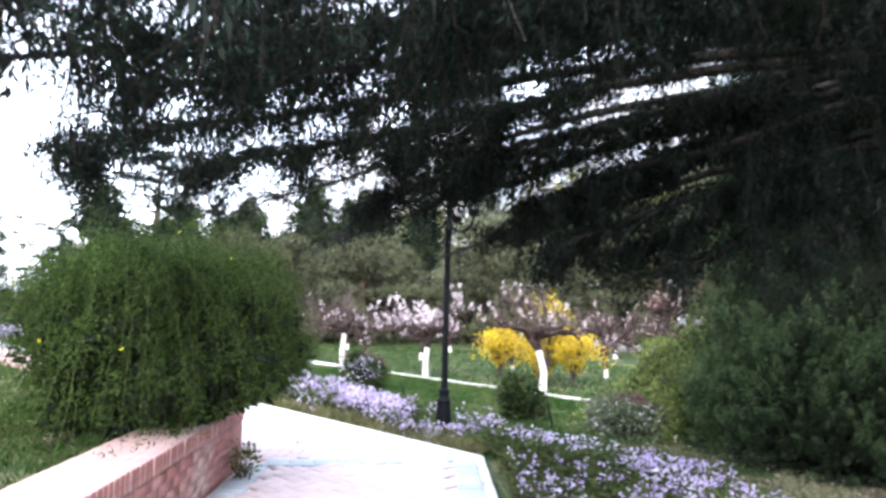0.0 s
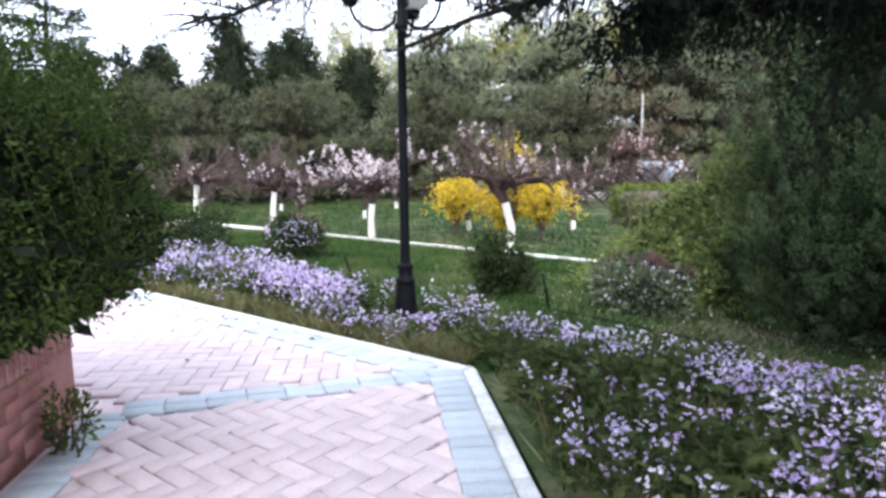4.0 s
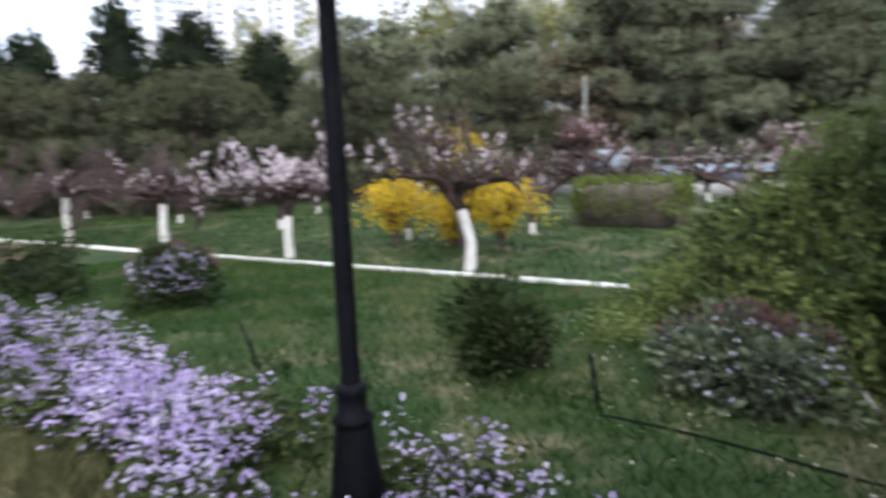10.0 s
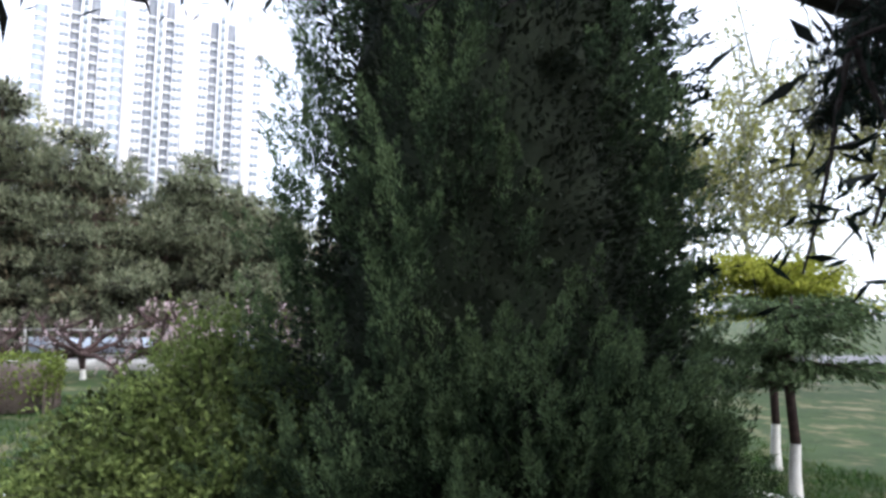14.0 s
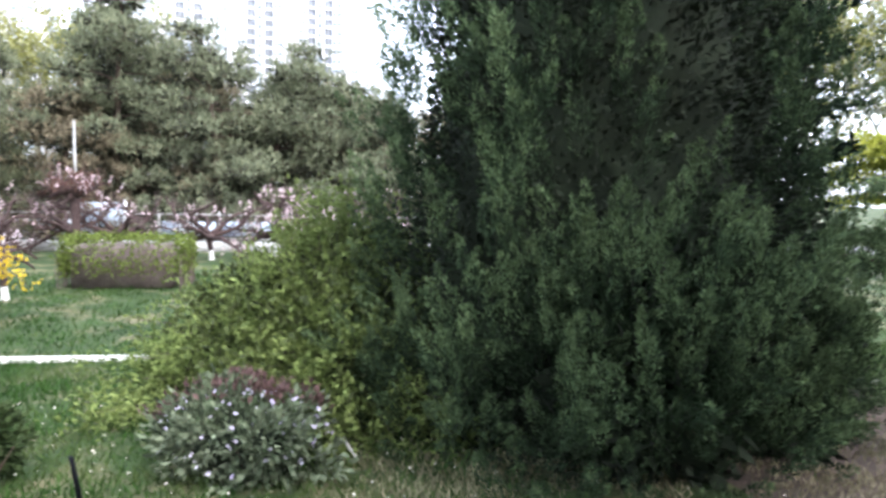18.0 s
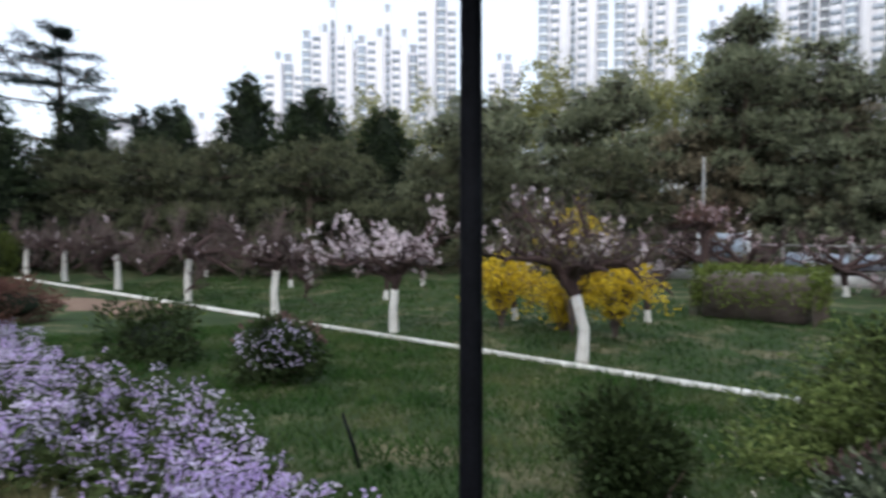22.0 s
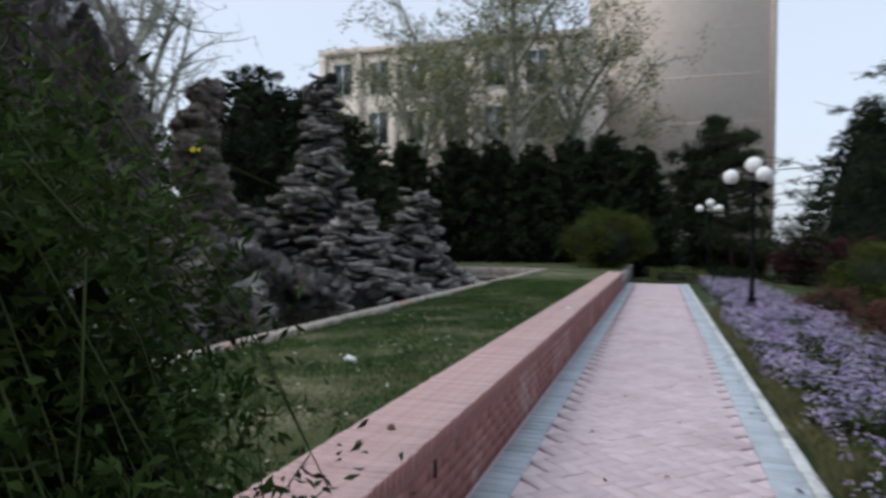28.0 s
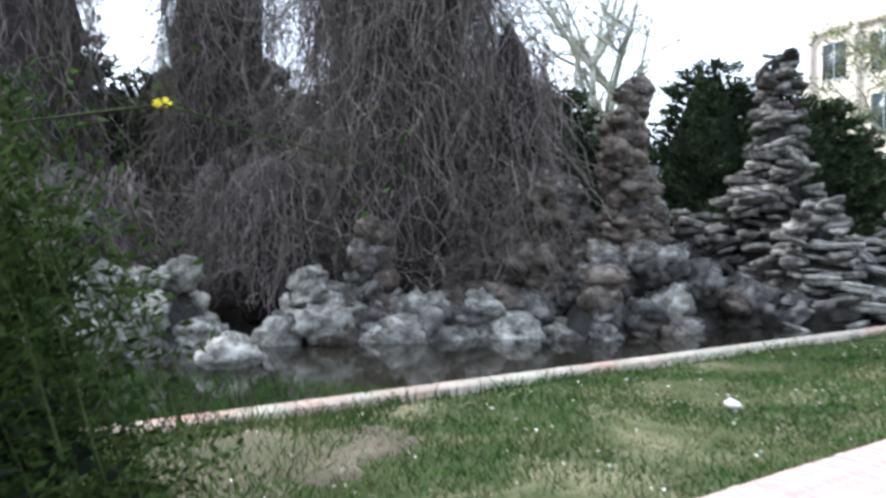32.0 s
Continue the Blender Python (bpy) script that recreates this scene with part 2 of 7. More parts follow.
M = {
    "lawn": material("lawn soil and turf", (0.015, 0.030, 0.008), (0.038, 0.066, 0.017), 1.6, 0.95, 0.6, fine=14, stain=(0.16, 0.14, 0.08), stain_scale=1.3),
    "bank": material("bank turf", (0.035, 0.055, 0.018), (0.085, 0.10, 0.04), 1.5, 0.95, 0.6, fine=14, stain=(0.25, 0.22, 0.14), stain_scale=0.9),
    "dirt": material("bare brown earth", (0.13, 0.085, 0.06), (0.24, 0.165, 0.12), 3, 0.95, 0.5, fine=10),
    # litter colour, darkened to include the shade of the trees above
    "dark_dirt": material("needle litter", (0.034, 0.026, 0.021), (0.088, 0.066, 0.055), 4, 0.95, 0.6, fine=9),
    "bank_soil": material("dry worn soil", (0.09, 0.075, 0.052), (0.165, 0.14, 0.10), 3, 0.95, 0.5, fine=10, stain=(0.09, 0.10, 0.05), stain_scale=2.5),
    "grass": material("grass blades", (0.021, 0.058, 0.012), (0.046, 0.096, 0.022), 1.2, 0.6, island=0.45, leafy=0.25, stain=(0.11, 0.13, 0.05), stain_scale=1.1),
    "bank_grass": material("short bank grass", (0.022, 0.066, 0.013), (0.062, 0.122, 0.03), 1.2, 0.7, island=0.45, leafy=0.2, stain=(0.13, 0.14, 0.06), stain_scale=1.1),
    "paver": material("pink concrete paver", (0.51, 0.42, 0.435), (0.61, 0.52, 0.535), 6, 0.85, 0.35, rand=0.075, fine=12, stain=(0.46, 0.38, 0.39), stain_scale=2.5),
    "paver_far": material("pink concrete pavers", (0.51, 0.42, 0.435), (0.61, 0.52, 0.535), 6, 0.85, 0.35, island=0.075, fine=12, stain=(0.46, 0.38, 0.39), stain_scale=1.1),
    "paver_blue": material("blue-grey concrete paver", (0.37, 0.42, 0.46), (0.48, 0.54, 0.58), 6, 0.85, 0.35, rand=0.1, fine=12, stain=(0.34, 0.37, 0.39), stain_scale=2.5),
    "paver_blue_far": material("blue-grey concrete pavers", (0.37, 0.42, 0.46), (0.48, 0.54, 0.58), 6, 0.85, 0.35, island=0.1, fine=12, stain=(0.34, 0.37, 0.39), stain_scale=1.1),
    "joint": material("sandy joints", (0.598, 0.494, 0.507), (0.715, 0.605, 0.617), 20, 0.95, 0.3),
    "kerb": material("pale concrete kerb", (0.5, 0.52, 0.52), (0.68, 0.69, 0.68), 5, 0.85, 0.3, stain=(0.3, 0.3, 0.28)),
    "whitewash": material("whitewashed kerb", (0.6, 0.6, 0.56), (0.8, 0.8, 0.76), 4, 0.85, 0.3, stain=(0.42, 0.4, 0.33)),
    "brick": material("red wall brick", (0.30, 0.105, 0.08), (0.42, 0.17, 0.13), 7, 0.85, 0.4, rand=0.13, fine=9, stain=(0.22, 0.10, 0.085), stain_scale=2.0),
    "brick_top": material("pinkish coping brick", (0.46, 0.315, 0.30), (0.565, 0.415, 0.40), 7, 0.85, 0.4, rand=0.075, fine=9, stain=(0.38, 0.25, 0.22), stain_scale=3.0),
    "render": material("worn red plaster on the wall", (0.26, 0.115, 0.10), (0.36, 0.175, 0.155), 2.5, 0.85, 0.35, fine=12, stain=(0.46, 0.33, 0.3), stain_scale=1.7),
    "brick_face": material("worn red face brick", (0.26, 0.115, 0.10), (0.36, 0.175, 0.155), 2.5, 0.85, 0.35, rand=0.04, fine=12, stain=(0.46, 0.33, 0.3), stain_scale=1.7),
    "mortar": material("mortar", (0.40, 0.29, 0.27), (0.5, 0.37, 0.35), 20, 0.95, 0.3),
    "iron": material("black painted iron", (0.003, 0.0034, 0.0045), (0.008, 0.0088, 0.0115), 9, 0.6, 0.15),
    "globe": material("white glass globe", (0.78, 0.78, 0.76), (0.86, 0.86, 0.84), 2, 0.25),
    "bark": material("brown bark", (0.05, 0.035, 0.028), (0.13, 0.095, 0.075), 14, 0.95, 0.9, fine=5),
    "bark_dark": material("dark purplish bark", (0.035, 0.022, 0.022), (0.09, 0.06, 0.056), 16, 0.95, 0.9, fine=5),
    "bark_pale": material("pale mottled bark", (0.24, 0.25, 0.2), (0.42, 0.42, 0.35), 5, 0.9, 0.5, fine=4, stain=(0.13, 0.13, 0.1), stain_scale=3),
    "lime": material("limewashed trunk", (0.55, 0.54, 0.5), (0.74, 0.73, 0.7), 6, 0.9, 0.5, fine=8, stain=(0.36, 0.33, 0.28), stain_scale=3),
    "twig": material("grey-brown twigs", (0.07, 0.055, 0.05), (0.165, 0.132, 0.118), 5, 0.95, island=0.3),
    "vine": material("dry hanging vines", (0.075, 0.062, 0.057), (0.235, 0.2, 0.185), 3, 0.95, island=0.6),
    # dark tone that stands for shade behind the vines
    "vine_mass": material("inner vine mass toned as shade", (0.02, 0.017, 0.018), (0.056, 0.046, 0.046), 5, 0.95, 0.9, fine=5),
    "blossom": material("pale pink blossom", (0.68, 0.56, 0.61), (0.85, 0.77, 0.80), 3, 0.7, island=0.12, leafy=0.3),
    "blossom_pink": material("pink blossom", (0.66, 0.50, 0.54), (0.82, 0.68, 0.70), 3, 0.7, island=0.15, leafy=0.3),
    "yellow": material("yellow forsythia flowers", (0.66, 0.46, 0.02), (0.80, 0.62, 0.055), 3, 0.7, island=0.2, leafy=0.3),
    "violet": material("violet cress flowers", (0.54, 0.40, 0.80), (0.78, 0.64, 0.95), 2, 0.7, island=0.25, leafy=0.3),
    "violet_pale": material("pale lilac cress flowers", (0.66, 0.58, 0.86), (0.86, 0.80, 0.95), 2, 0.7, island=0.2, leafy=0.3),
    "stem": material("green stems and leaves", (0.04, 0.06, 0.018), (0.09, 0.12, 0.045), 3, 0.7, island=0.4, leafy=0.2),
    "juniper": material("juniper foliage", (0.021, 0.038, 0.020), (0.048, 0.076, 0.038), 2.2, 0.75, island=0.45, leafy=0.15),
    # young growth; on the plumes its lighter tone also paints highlights
    "juniper_young": material("young juniper foliage", (0.052, 0.084, 0.040), (0.115, 0.165, 0.078), 2.2, 0.75, island=0.45, leafy=0.15),
    # shade inside the crowns, put into a near-black foliage colour
    "juniper_core": material("inner sprays coloured as shade", (0.006, 0.010, 0.005), (0.014, 0.021, 0.010), 4, 0.95, 0.5, fine=6),
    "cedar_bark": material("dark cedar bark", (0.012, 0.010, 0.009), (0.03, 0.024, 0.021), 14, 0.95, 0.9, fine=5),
    # cedar needles again, with the shade inside the boughs as colour
    "cedar_inner": material("inner cedar needles toned as shade", (0.006, 0.009, 0.007), (0.014, 0.020, 0.015), 3, 0.95, island=0.4),
    # pine needles again, darkened to paint shade within the pads
    "pine_inner": material("inner pine needles darkened for shade", (0.02, 0.023, 0.015), (0.05, 0.052, 0.032), 1.5, 0.95, island=0.4),
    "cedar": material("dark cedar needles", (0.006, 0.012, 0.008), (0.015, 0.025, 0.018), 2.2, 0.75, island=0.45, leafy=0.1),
    "pine": material("pine needles", (0.125, 0.145, 0.092), (0.23, 0.25, 0.155), 0.5, 0.8, island=0.4, leafy=0.15),
    "pine_low": material("dark olive pine needles", (0.058, 0.068, 0.038), (0.13, 0.138, 0.078), 0.5, 0.8, island=0.4, leafy=0.15),
    "pine_brown": material("brownish pine needles", (0.135, 0.115, 0.078), (0.235, 0.20, 0.13), 0.5, 0.8, island=0.4, leafy=0.15),
    "far_conifer": material("dark conifer foliage", (0.024, 0.04, 0.02), (0.058, 0.078, 0.038), 0.6, 0.8, island=0.45, leafy=0.1),
    "willow": material("pale spring foliage", (0.20, 0.21, 0.07), (0.34, 0.34, 0.13), 0.5, 0.8, island=0.3, leafy=0.3),
    "fresh": material("fresh yellow-green leaves", (0.20, 0.24, 0.025), (0.36, 0.38, 0.06), 2, 0.7, island=0.3, leafy=0.3),
    "young": material("sparse young leaves", (0.17, 0.19, 0.08), (0.30, 0.30, 0.14), 0.6, 0.8, island=0.3, leafy=0.3),
    "jasmine": material("jasmine leaves", (0.024, 0.048, 0.012), (0.068, 0.108, 0.026), 2.0, 0.6, island=0.5, leafy=0.3),
    "mound": material("light green shrub leaves", (0.10, 0.148, 0.042), (0.195, 0.245, 0.08), 1.6, 0.6, island=0.35, leafy=0.25),
    # darker copy of the mound leaves, with inner shade as colour
    "mound_inner": material("inner shrub leaves, shade in the colour", (0.022, 0.032, 0.010), (0.07, 0.09, 0.028), 5, 0.95, island=0.4),
    "rose": material("rose bush leaves", (0.024, 0.042, 0.015), (0.065, 0.092, 0.037), 3, 0.55, island=0.45, leafy=0.2),
    # grey-green leaves; the pale end also paints their gloss as colour
    "rose_grey": material("greyish rose leaves", (0.06, 0.09, 0.044), (0.19, 0.22, 0.145), 3, 0.55, island=0.6, leafy=0.2),
    "maroon_leaf": material("dull maroon young leaves", (0.09, 0.055, 0.052), (0.19, 0.125, 0.115), 3, 0.6, island=0.4, leafy=0.2),
    "red_leaf": material("reddish young leaves", (0.10, 0.05, 0.042), (0.19, 0.10, 0.08), 3, 0.6, island=0.4, leafy=0.2),
    "purple_leaf": material("purple-red foliage", (0.06, 0.0213, 0.028), (0.12, 0.051, 0.06), 1, 0.7, island=0.4, leafy=0.2),
    "hedge": material("clipped hedge leaves", (0.085, 0.12, 0.025), (0.16, 0.20, 0.05), 2, 0.7, island=0.35, leafy=0.2),
    "dome": material("round shrub leaves", (0.05, 0.07, 0.016), (0.10, 0.125, 0.032), 2, 0.7, island=0.35, leafy=0.2),
    "rock": material("weathered grey limestone", (0.035, 0.032, 0.031), (0.15, 0.138, 0.13), 1.3, 0.9, 0.9, rand=0.45, fine=4, stain=(0.34, 0.325, 0.305), stain_scale=0.9, bump_scale=8),
    "rock_brown": material("brownish weathered limestone", (0.05, 0.04, 0.034), (0.165, 0.135, 0.115), 1.3, 0.9, 0.9, rand=0.35, fine=4, stain=(0.27, 0.235, 0.205), stain_scale=1.0, bump_scale=8),
    "rock_pale": material("pale weathered limestone", (0.10, 0.094, 0.085), (0.33, 0.315, 0.288), 1.5, 0.9, 0.9, rand=0.3, fine=4, stain=(0.54, 0.525, 0.49), stain_scale=1.2, bump_scale=8),
    "beige": material("beige wall tiles", (0.68, 0.59, 0.52), (0.75, 0.66, 0.59), 0.25, 0.8, 0.1, fine=8),
    "tower_glass": material("blue-grey tower glazing", (0.26, 0.30, 0.35), (0.34, 0.38, 0.43), 0.3, 0.25),
    "tower_dark": material("dark tower glazing", (0.17, 0.185, 0.21), (0.25, 0.265, 0.29), 0.3, 0.3),
    "cream": material("cream painted facade", (0.62, 0.54, 0.47), (0.71, 0.63, 0.55), 0.3, 0.8, 0.1, fine=8),
    "tower": material("pale tower facade", (0.70, 0.69, 0.72), (0.78, 0.77, 0.80), 0.05, 0.8, fine=8),
    "tower_trim": material("grey-blue tower bands", (0.42, 0.44, 0.48), (0.5, 0.52, 0.56), 0.05, 0.7, fine=8),
    "concrete": material("grey concrete", (0.28, 0.28, 0.27), (0.4, 0.4, 0.39), 3, 0.85, 0.3, stain=(0.2, 0.2, 0.19)),
    "asphalt": material("worn grey asphalt", (0.09, 0.09, 0.095), (0.15, 0.15, 0.155), 2, 0.9, 0.3, stain=(0.2, 0.2, 0.2)),
    "pale_blue": material("faded pale blue sheet", (0.30, 0.37, 0.47), (0.42, 0.48, 0.56), 1.5, 0.6, 0.1, stain=(0.5, 0.52, 0.54)),
    "blue_paint": material("blue painted steel", (0.10, 0.20, 0.42), (0.16, 0.28, 0.52), 3, 0.5, 0.1),
    "white_paint": material("white painted steel", (0.62, 0.64, 0.66), (0.75, 0.77, 0.79), 3, 0.5, 0.1),
    # rock darkened so that gaps between stones look shaded
    "rock_dark": material("rock with the shade of hollows in its colour", (0.02, 0.019, 0.018), (0.06, 0.056, 0.053), 3, 0.95, 0.8),
    "pond_stone": material("worn pinkish pond kerb", (0.30, 0.275, 0.23), (0.45, 0.41, 0.35), 4, 0.9, 0.4, fine=9, stain=(0.36, 0.20, 0.165), stain_scale=0.8),
    "straw_grass": material("yellowish verge grass", (0.10, 0.11, 0.045), (0.21, 0.195, 0.10), 1.6, 0.7, island=0.4, leafy=0.2),
    "thin_straw": material("bleached thin grass", (0.15, 0.145, 0.085), (0.30, 0.27, 0.18), 1.6, 0.8, island=0.4, leafy=0.2),
    "jasmine_flower": material("bright yellow jasmine petals", (0.78, 0.68, 0.03), (0.88, 0.80, 0.08), 3, 0.6, island=0.15, leafy=0.3),
    "petal": material("fallen pale petals", (0.42, 0.38, 0.30), (0.74, 0.70, 0.66), 6, 0.8, island=0.3),
    "litter": material("crumpled white paper", (0.72, 0.72, 0.7), (0.85, 0.85, 0.83), 12, 0.8, 0.5),
    "dry_leaf": material("dry brown leaf", (0.07, 0.045, 0.03), (0.15, 0.10, 0.065), 12, 0.85, 0.4),
}


def glassy(name, colour, rough, metal=0.0):
    m = bpy.data.materials.new(name)
    m.use_nodes = True
    b = m.node_tree.nodes["Principled BSDF"]
    b.inputs["Base Color"].default_value = (*colour, 1)
    b.inputs["Roughness"].default_value = rough
    b.inputs["Metallic"].default_value = metal
    return m


M["iron"].node_tree.nodes["Principled BSDF"].inputs["Specular IOR Level"].default_value = 0.08
M["window"] = glassy("dark window glass", (0.05, 0.065, 0.08), 0.12)
M["water"] = material("dark pond water", (0.014, 0.013, 0.010), (0.028, 0.024, 0.018), 1.5, 0.06, 0.05, bump_scale=5)
M["water"].node_tree.nodes["Principled BSDF"].inputs["Specular IOR Level"].default_value = 0.5


# ---------------------------------------------------------------- mesh helpers
class Geo:
    """Collects vertices and faces of one mesh."""

    def __init__(self):
        self.v, self.f, self.n = [], [], 0

    def add(self, verts, faces):
        verts = np.asarray(verts, float).reshape(-1, 3)
        self.v.append(verts)
        self.f.append(np.asarray(faces, int) + self.n)
        self.n += len(verts)
        return self

    def mesh(self, name, mat, smooth=False):
        me = bpy.data.meshes.new(name)
        if self.n:
            v = np.concatenate(self.v)
            sizes = np.concatenate([np.full(len(f), f.shape[1]) for f in self.f])
            loops = np.concatenate([f.ravel() for f in self.f])
            me.vertices.add(len(v))
            me.vertices.foreach_set("co", v.ravel())
            me.loops.add(len(loops))
            me.loops.foreach_set("vertex_index", loops.astype(np.int32))
            me.polygons.add(len(sizes))
            starts = np.concatenate([[0], np.cumsum(sizes)[:-1]]).astype(np.int32)
            me.polygons.foreach_set("loop_start", starts)
            if smooth:
                me.polygons.foreach_set("use_smooth", np.ones(len(sizes), bool))
            me.update(calc_edges=True)
            me.validate()
        me.materials.append(mat)
        return me


def part(name, data, parent=None, label="", kind=""):
    ob = new(name, data)
    if parent:
        ob.parent = parent
    return tagged(ob, label=label, kind=kind)


def thing(name, label, category, at=(0, 0, 0), rz=0.0, group="", kind=""):
    ob = new(name)
    ob.matrix_world = pose(*at, 0, 0, rz)
    return tagged(ob, label, category, group, kind)


def unit(a):
    return a / np.maximum(np.linalg.norm(a, axis=-1, keepdims=True), 1e-9)


def leaves(g, p, d, length, width, rng, curl=0.15):
    """Diamond leaves at points p that point along d."""
    p, d = np.asarray(p, float), unit(np.asarray(d, float))
    n = len(p)
    length = np.broadcast_to(np.asarray(length, float), (n,))[:, None]
    width = np.broadcast_to(np.asarray(width, float), (n,))[:, None]
    s = unit(np.cross(d, rng.normal(size=(n, 3))))
    up = np.cross(s, d)
    mid = p + d * length * 0.5 + up * length * curl
    v = np.stack([p, mid - s * width / 2, p + d * length, mid + s * width / 2], 1)
    q = np.arange(n * 4).reshape(n, 4)
    g.add(v, q)


def tube(g, pts, radii, sides=6, cap=True):
    pts, radii = np.asarray(pts, float), np.asarray(radii, float)
    t = unit(np.gradient(pts, axis=0))
    ref = np.array([0.31, 0.17, 0.93]) if abs(t[0][2]) < 0.8 else np.array([0.93, 0.3, 0.1])
    a = unit(np.cross(t, ref))
    b = np.cross(t, a)
    th = np.linspace(0, 2 * np.pi, sides, endpoint=False)
    ring = pts[:, None] + radii[:, None, None] * (np.cos(th)[None, :, None] * a[:, None] + np.sin(th)[None, :, None] * b[:, None])
    m = len(pts)
    i, j = np.meshgrid(np.arange(m - 1), np.arange(sides), indexing="ij")
    k = (j + 1) % sides
    f = np.stack([i * sides + j, i * sides + k, (i + 1) * sides + k, (i + 1) * sides + j], -1).reshape(-1, 4)
    g.add(ring.reshape(-1, 3), f)
    if cap and sides in (4, 6, 8, 12, 16):
        base = g.n - m * sides
        g.f.append(np.array([base + np.arange(sides)[::-1], base + (m - 1) * sides + np.arange(sides)]))


def lathe(g, profile, sides=16, at=(0, 0, 0)):
    """A turned shape: rows of (radius, height)."""
    pr = np.asarray(profile, float)
    th = np.linspace(0, 2 * np.pi, sides, endpoint=False)
    ring = np.stack([pr[:, 0, None] * np.cos(th), pr[:, 0, None] * np.sin(th), np.repeat(pr[:, 1, None], sides, 1)], -1) + np.asarray(at, float)
    m = len(pr)
    i, j = np.meshgrid(np.arange(m - 1), np.arange(sides), indexing="ij")
    k = (j + 1) % sides
    f = np.stack([i * sides + j, i * sides + k, (i + 1) * sides + k, (i + 1) * sides + j], -1).reshape(-1, 4)
    g.add(ring.reshape(-1, 3), f)


def box(g, lo, hi, bevel=0.0):
    """A block with its upper edges chamfered."""
    (x0, y0, z0), (x1, y1, z1) = lo, hi
    b = bevel
    v = [(x0, y0, z0), (x1, y0, z0), (x1, y1, z0), (x0, y1, z0)]
    if b:
        v += [(x0, y0, z1 - b), (x1, y0, z1 - b), (x1, y1, z1 - b), (x0, y1, z1 - b), (x0 + b, y0 + b, z1), (x1 - b, y0 + b, z1), (x1 - b, y1 - b, z1), (x0 + b, y1 - b, z1)]
        f = [(0, 1, 5, 4), (1, 2, 6, 5), (2, 3, 7, 6), (3, 0, 4, 7), (4, 5, 9, 8), (5, 6, 10, 9), (6, 7, 11, 10), (7, 4, 8, 11), (8, 9, 10, 11), (3, 2, 1, 0)]
    else:
        v += [(x0, y0, z1), (x1, y0, z1), (x1, y1, z1), (x0, y1, z1)]
        f = [(0, 1, 5, 4), (1, 2, 6, 5), (2, 3, 7, 6), (3, 0, 4, 7), (4, 5, 6, 7), (3, 2, 1, 0)]
    g.add(v, f)


def sheet(g, corner, u, v, nu, nv, lift=None):
    """A subdivided parallelogram; lift(x, y) gives heights."""
    a, b = np.meshgrid(np.linspace(0, 1, nu + 1), np.linspace(0, 1, nv + 1), indexing="ij")
    p = np.asarray(corner, float) + a[..., None] * np.asarray(u, float) + b[..., None] * np.asarray(v, float)
    if lift:
        p[..., 2] = lift(p[..., 0], p[..., 1])
    i, j = np.meshgrid(np.arange(nu), np.arange(nv), indexing="ij")
    k = i * (nv + 1) + j
    g.add(p.reshape(-1, 3), np.stack([k, k + nv + 1, k + nv + 2, k + 1], -1).reshape(-1, 4))


def wander(start, heading, length, steps, rng, bend=0.25, lift=0.0):
    """A crooked line from start; lift turns it up (or down) as it goes."""
    p, d = np.array(start, float), np.array(heading, float)
    out = [p.copy()]
    for _ in range(steps):
        d = d + rng.normal(size=3) * bend
        d[2] += lift
        d /= np.linalg.norm(d)
        p = p + d * length / steps
        out.append(p.copy())
    return np.array(out)

# ---------------------------------------------------------------- the ground
def lawn_z(x, y=0.0):
    """The lawn falls gently away from the path."""
    return np.interp(x, [0, 0.3, 2.5, 6.9, 7.5, 9, 200], [-0.03, -0.05, -0.17, -0.46, -0.5, -0.53, -0.53])


B = np.array([-1.93, 1.38])      # inner corner, where the two arms of the wall meet
C = np.array([0.0, 0.12])        # outer corner of the kerb
DIAG = np.array([0.7071, 0.7071])  # heading of the first arm of the path
LEFT = np.array([-0.7071, 0.7071])
WALL_END, PATH_END, POND_X, POND_Y0, POND_Y1 = 22.6, 25.6, -4.95, 1.54, 24.9
BANK = 0.44

g = Geo()


def ground_z(x, y):
    z = lawn_z(x)
    path = (x < 0.02)
    z = np.where(path, -0.14, z)
    return z + 0.012 * np.sin(x * 3.1) * np.cos(y * 2.7) * (~path)


xs = np.concatenate([[-600, -120, -40, -12, -6, -3, -1, 0.0], np.arange(0.25, 12, 0.25), np.arange(12, 40, 2), [60, 120, 600]])
ys = np.concatenate([[-600, -120, -50], np.arange(-30, -6, 2), np.arange(-6, 28, 0.25), np.arange(28, 60, 3), [90, 160, 600]])
gx, gy = np.meshgrid(xs, ys, indexing="ij")
gz = ground_z(gx, gy)
ii, jj = np.meshgrid(np.arange(len(xs) - 1), np.arange(len(ys) - 1), indexing="ij")
kk = ii * len(ys) + jj
g.add(np.stack([gx, gy, gz], -1), np.stack([kk, kk + len(ys), kk + len(ys) + 1, kk + 1], -1).reshape(-1, 4))
ground = tagged(new("ground", g.mesh("ground", M["lawn"], True)), "worn green lawn falling gently away from the path", "lawn", kind="structure")

# lawn south of the outer kerb, level with the path
g = Geo()
e0 = C + np.array([0.02, -0.03])
sheet(g, (*e0, 0), (*(-DIAG * 14), 0), (*(-LEFT * 14), 0), 56, 56, lambda x, y: np.where(x > 0.02, lawn_z(x), -0.03) + 0.012 * np.sin(x * 3.1) * np.cos(y * 2.7) * (x >= 0.02) + 0.004)
tagged(new("ground_south", g.mesh("ground_south", M["lawn"], True)), "patchy lawn beside the first arm of the path", "lawn", kind="structure")

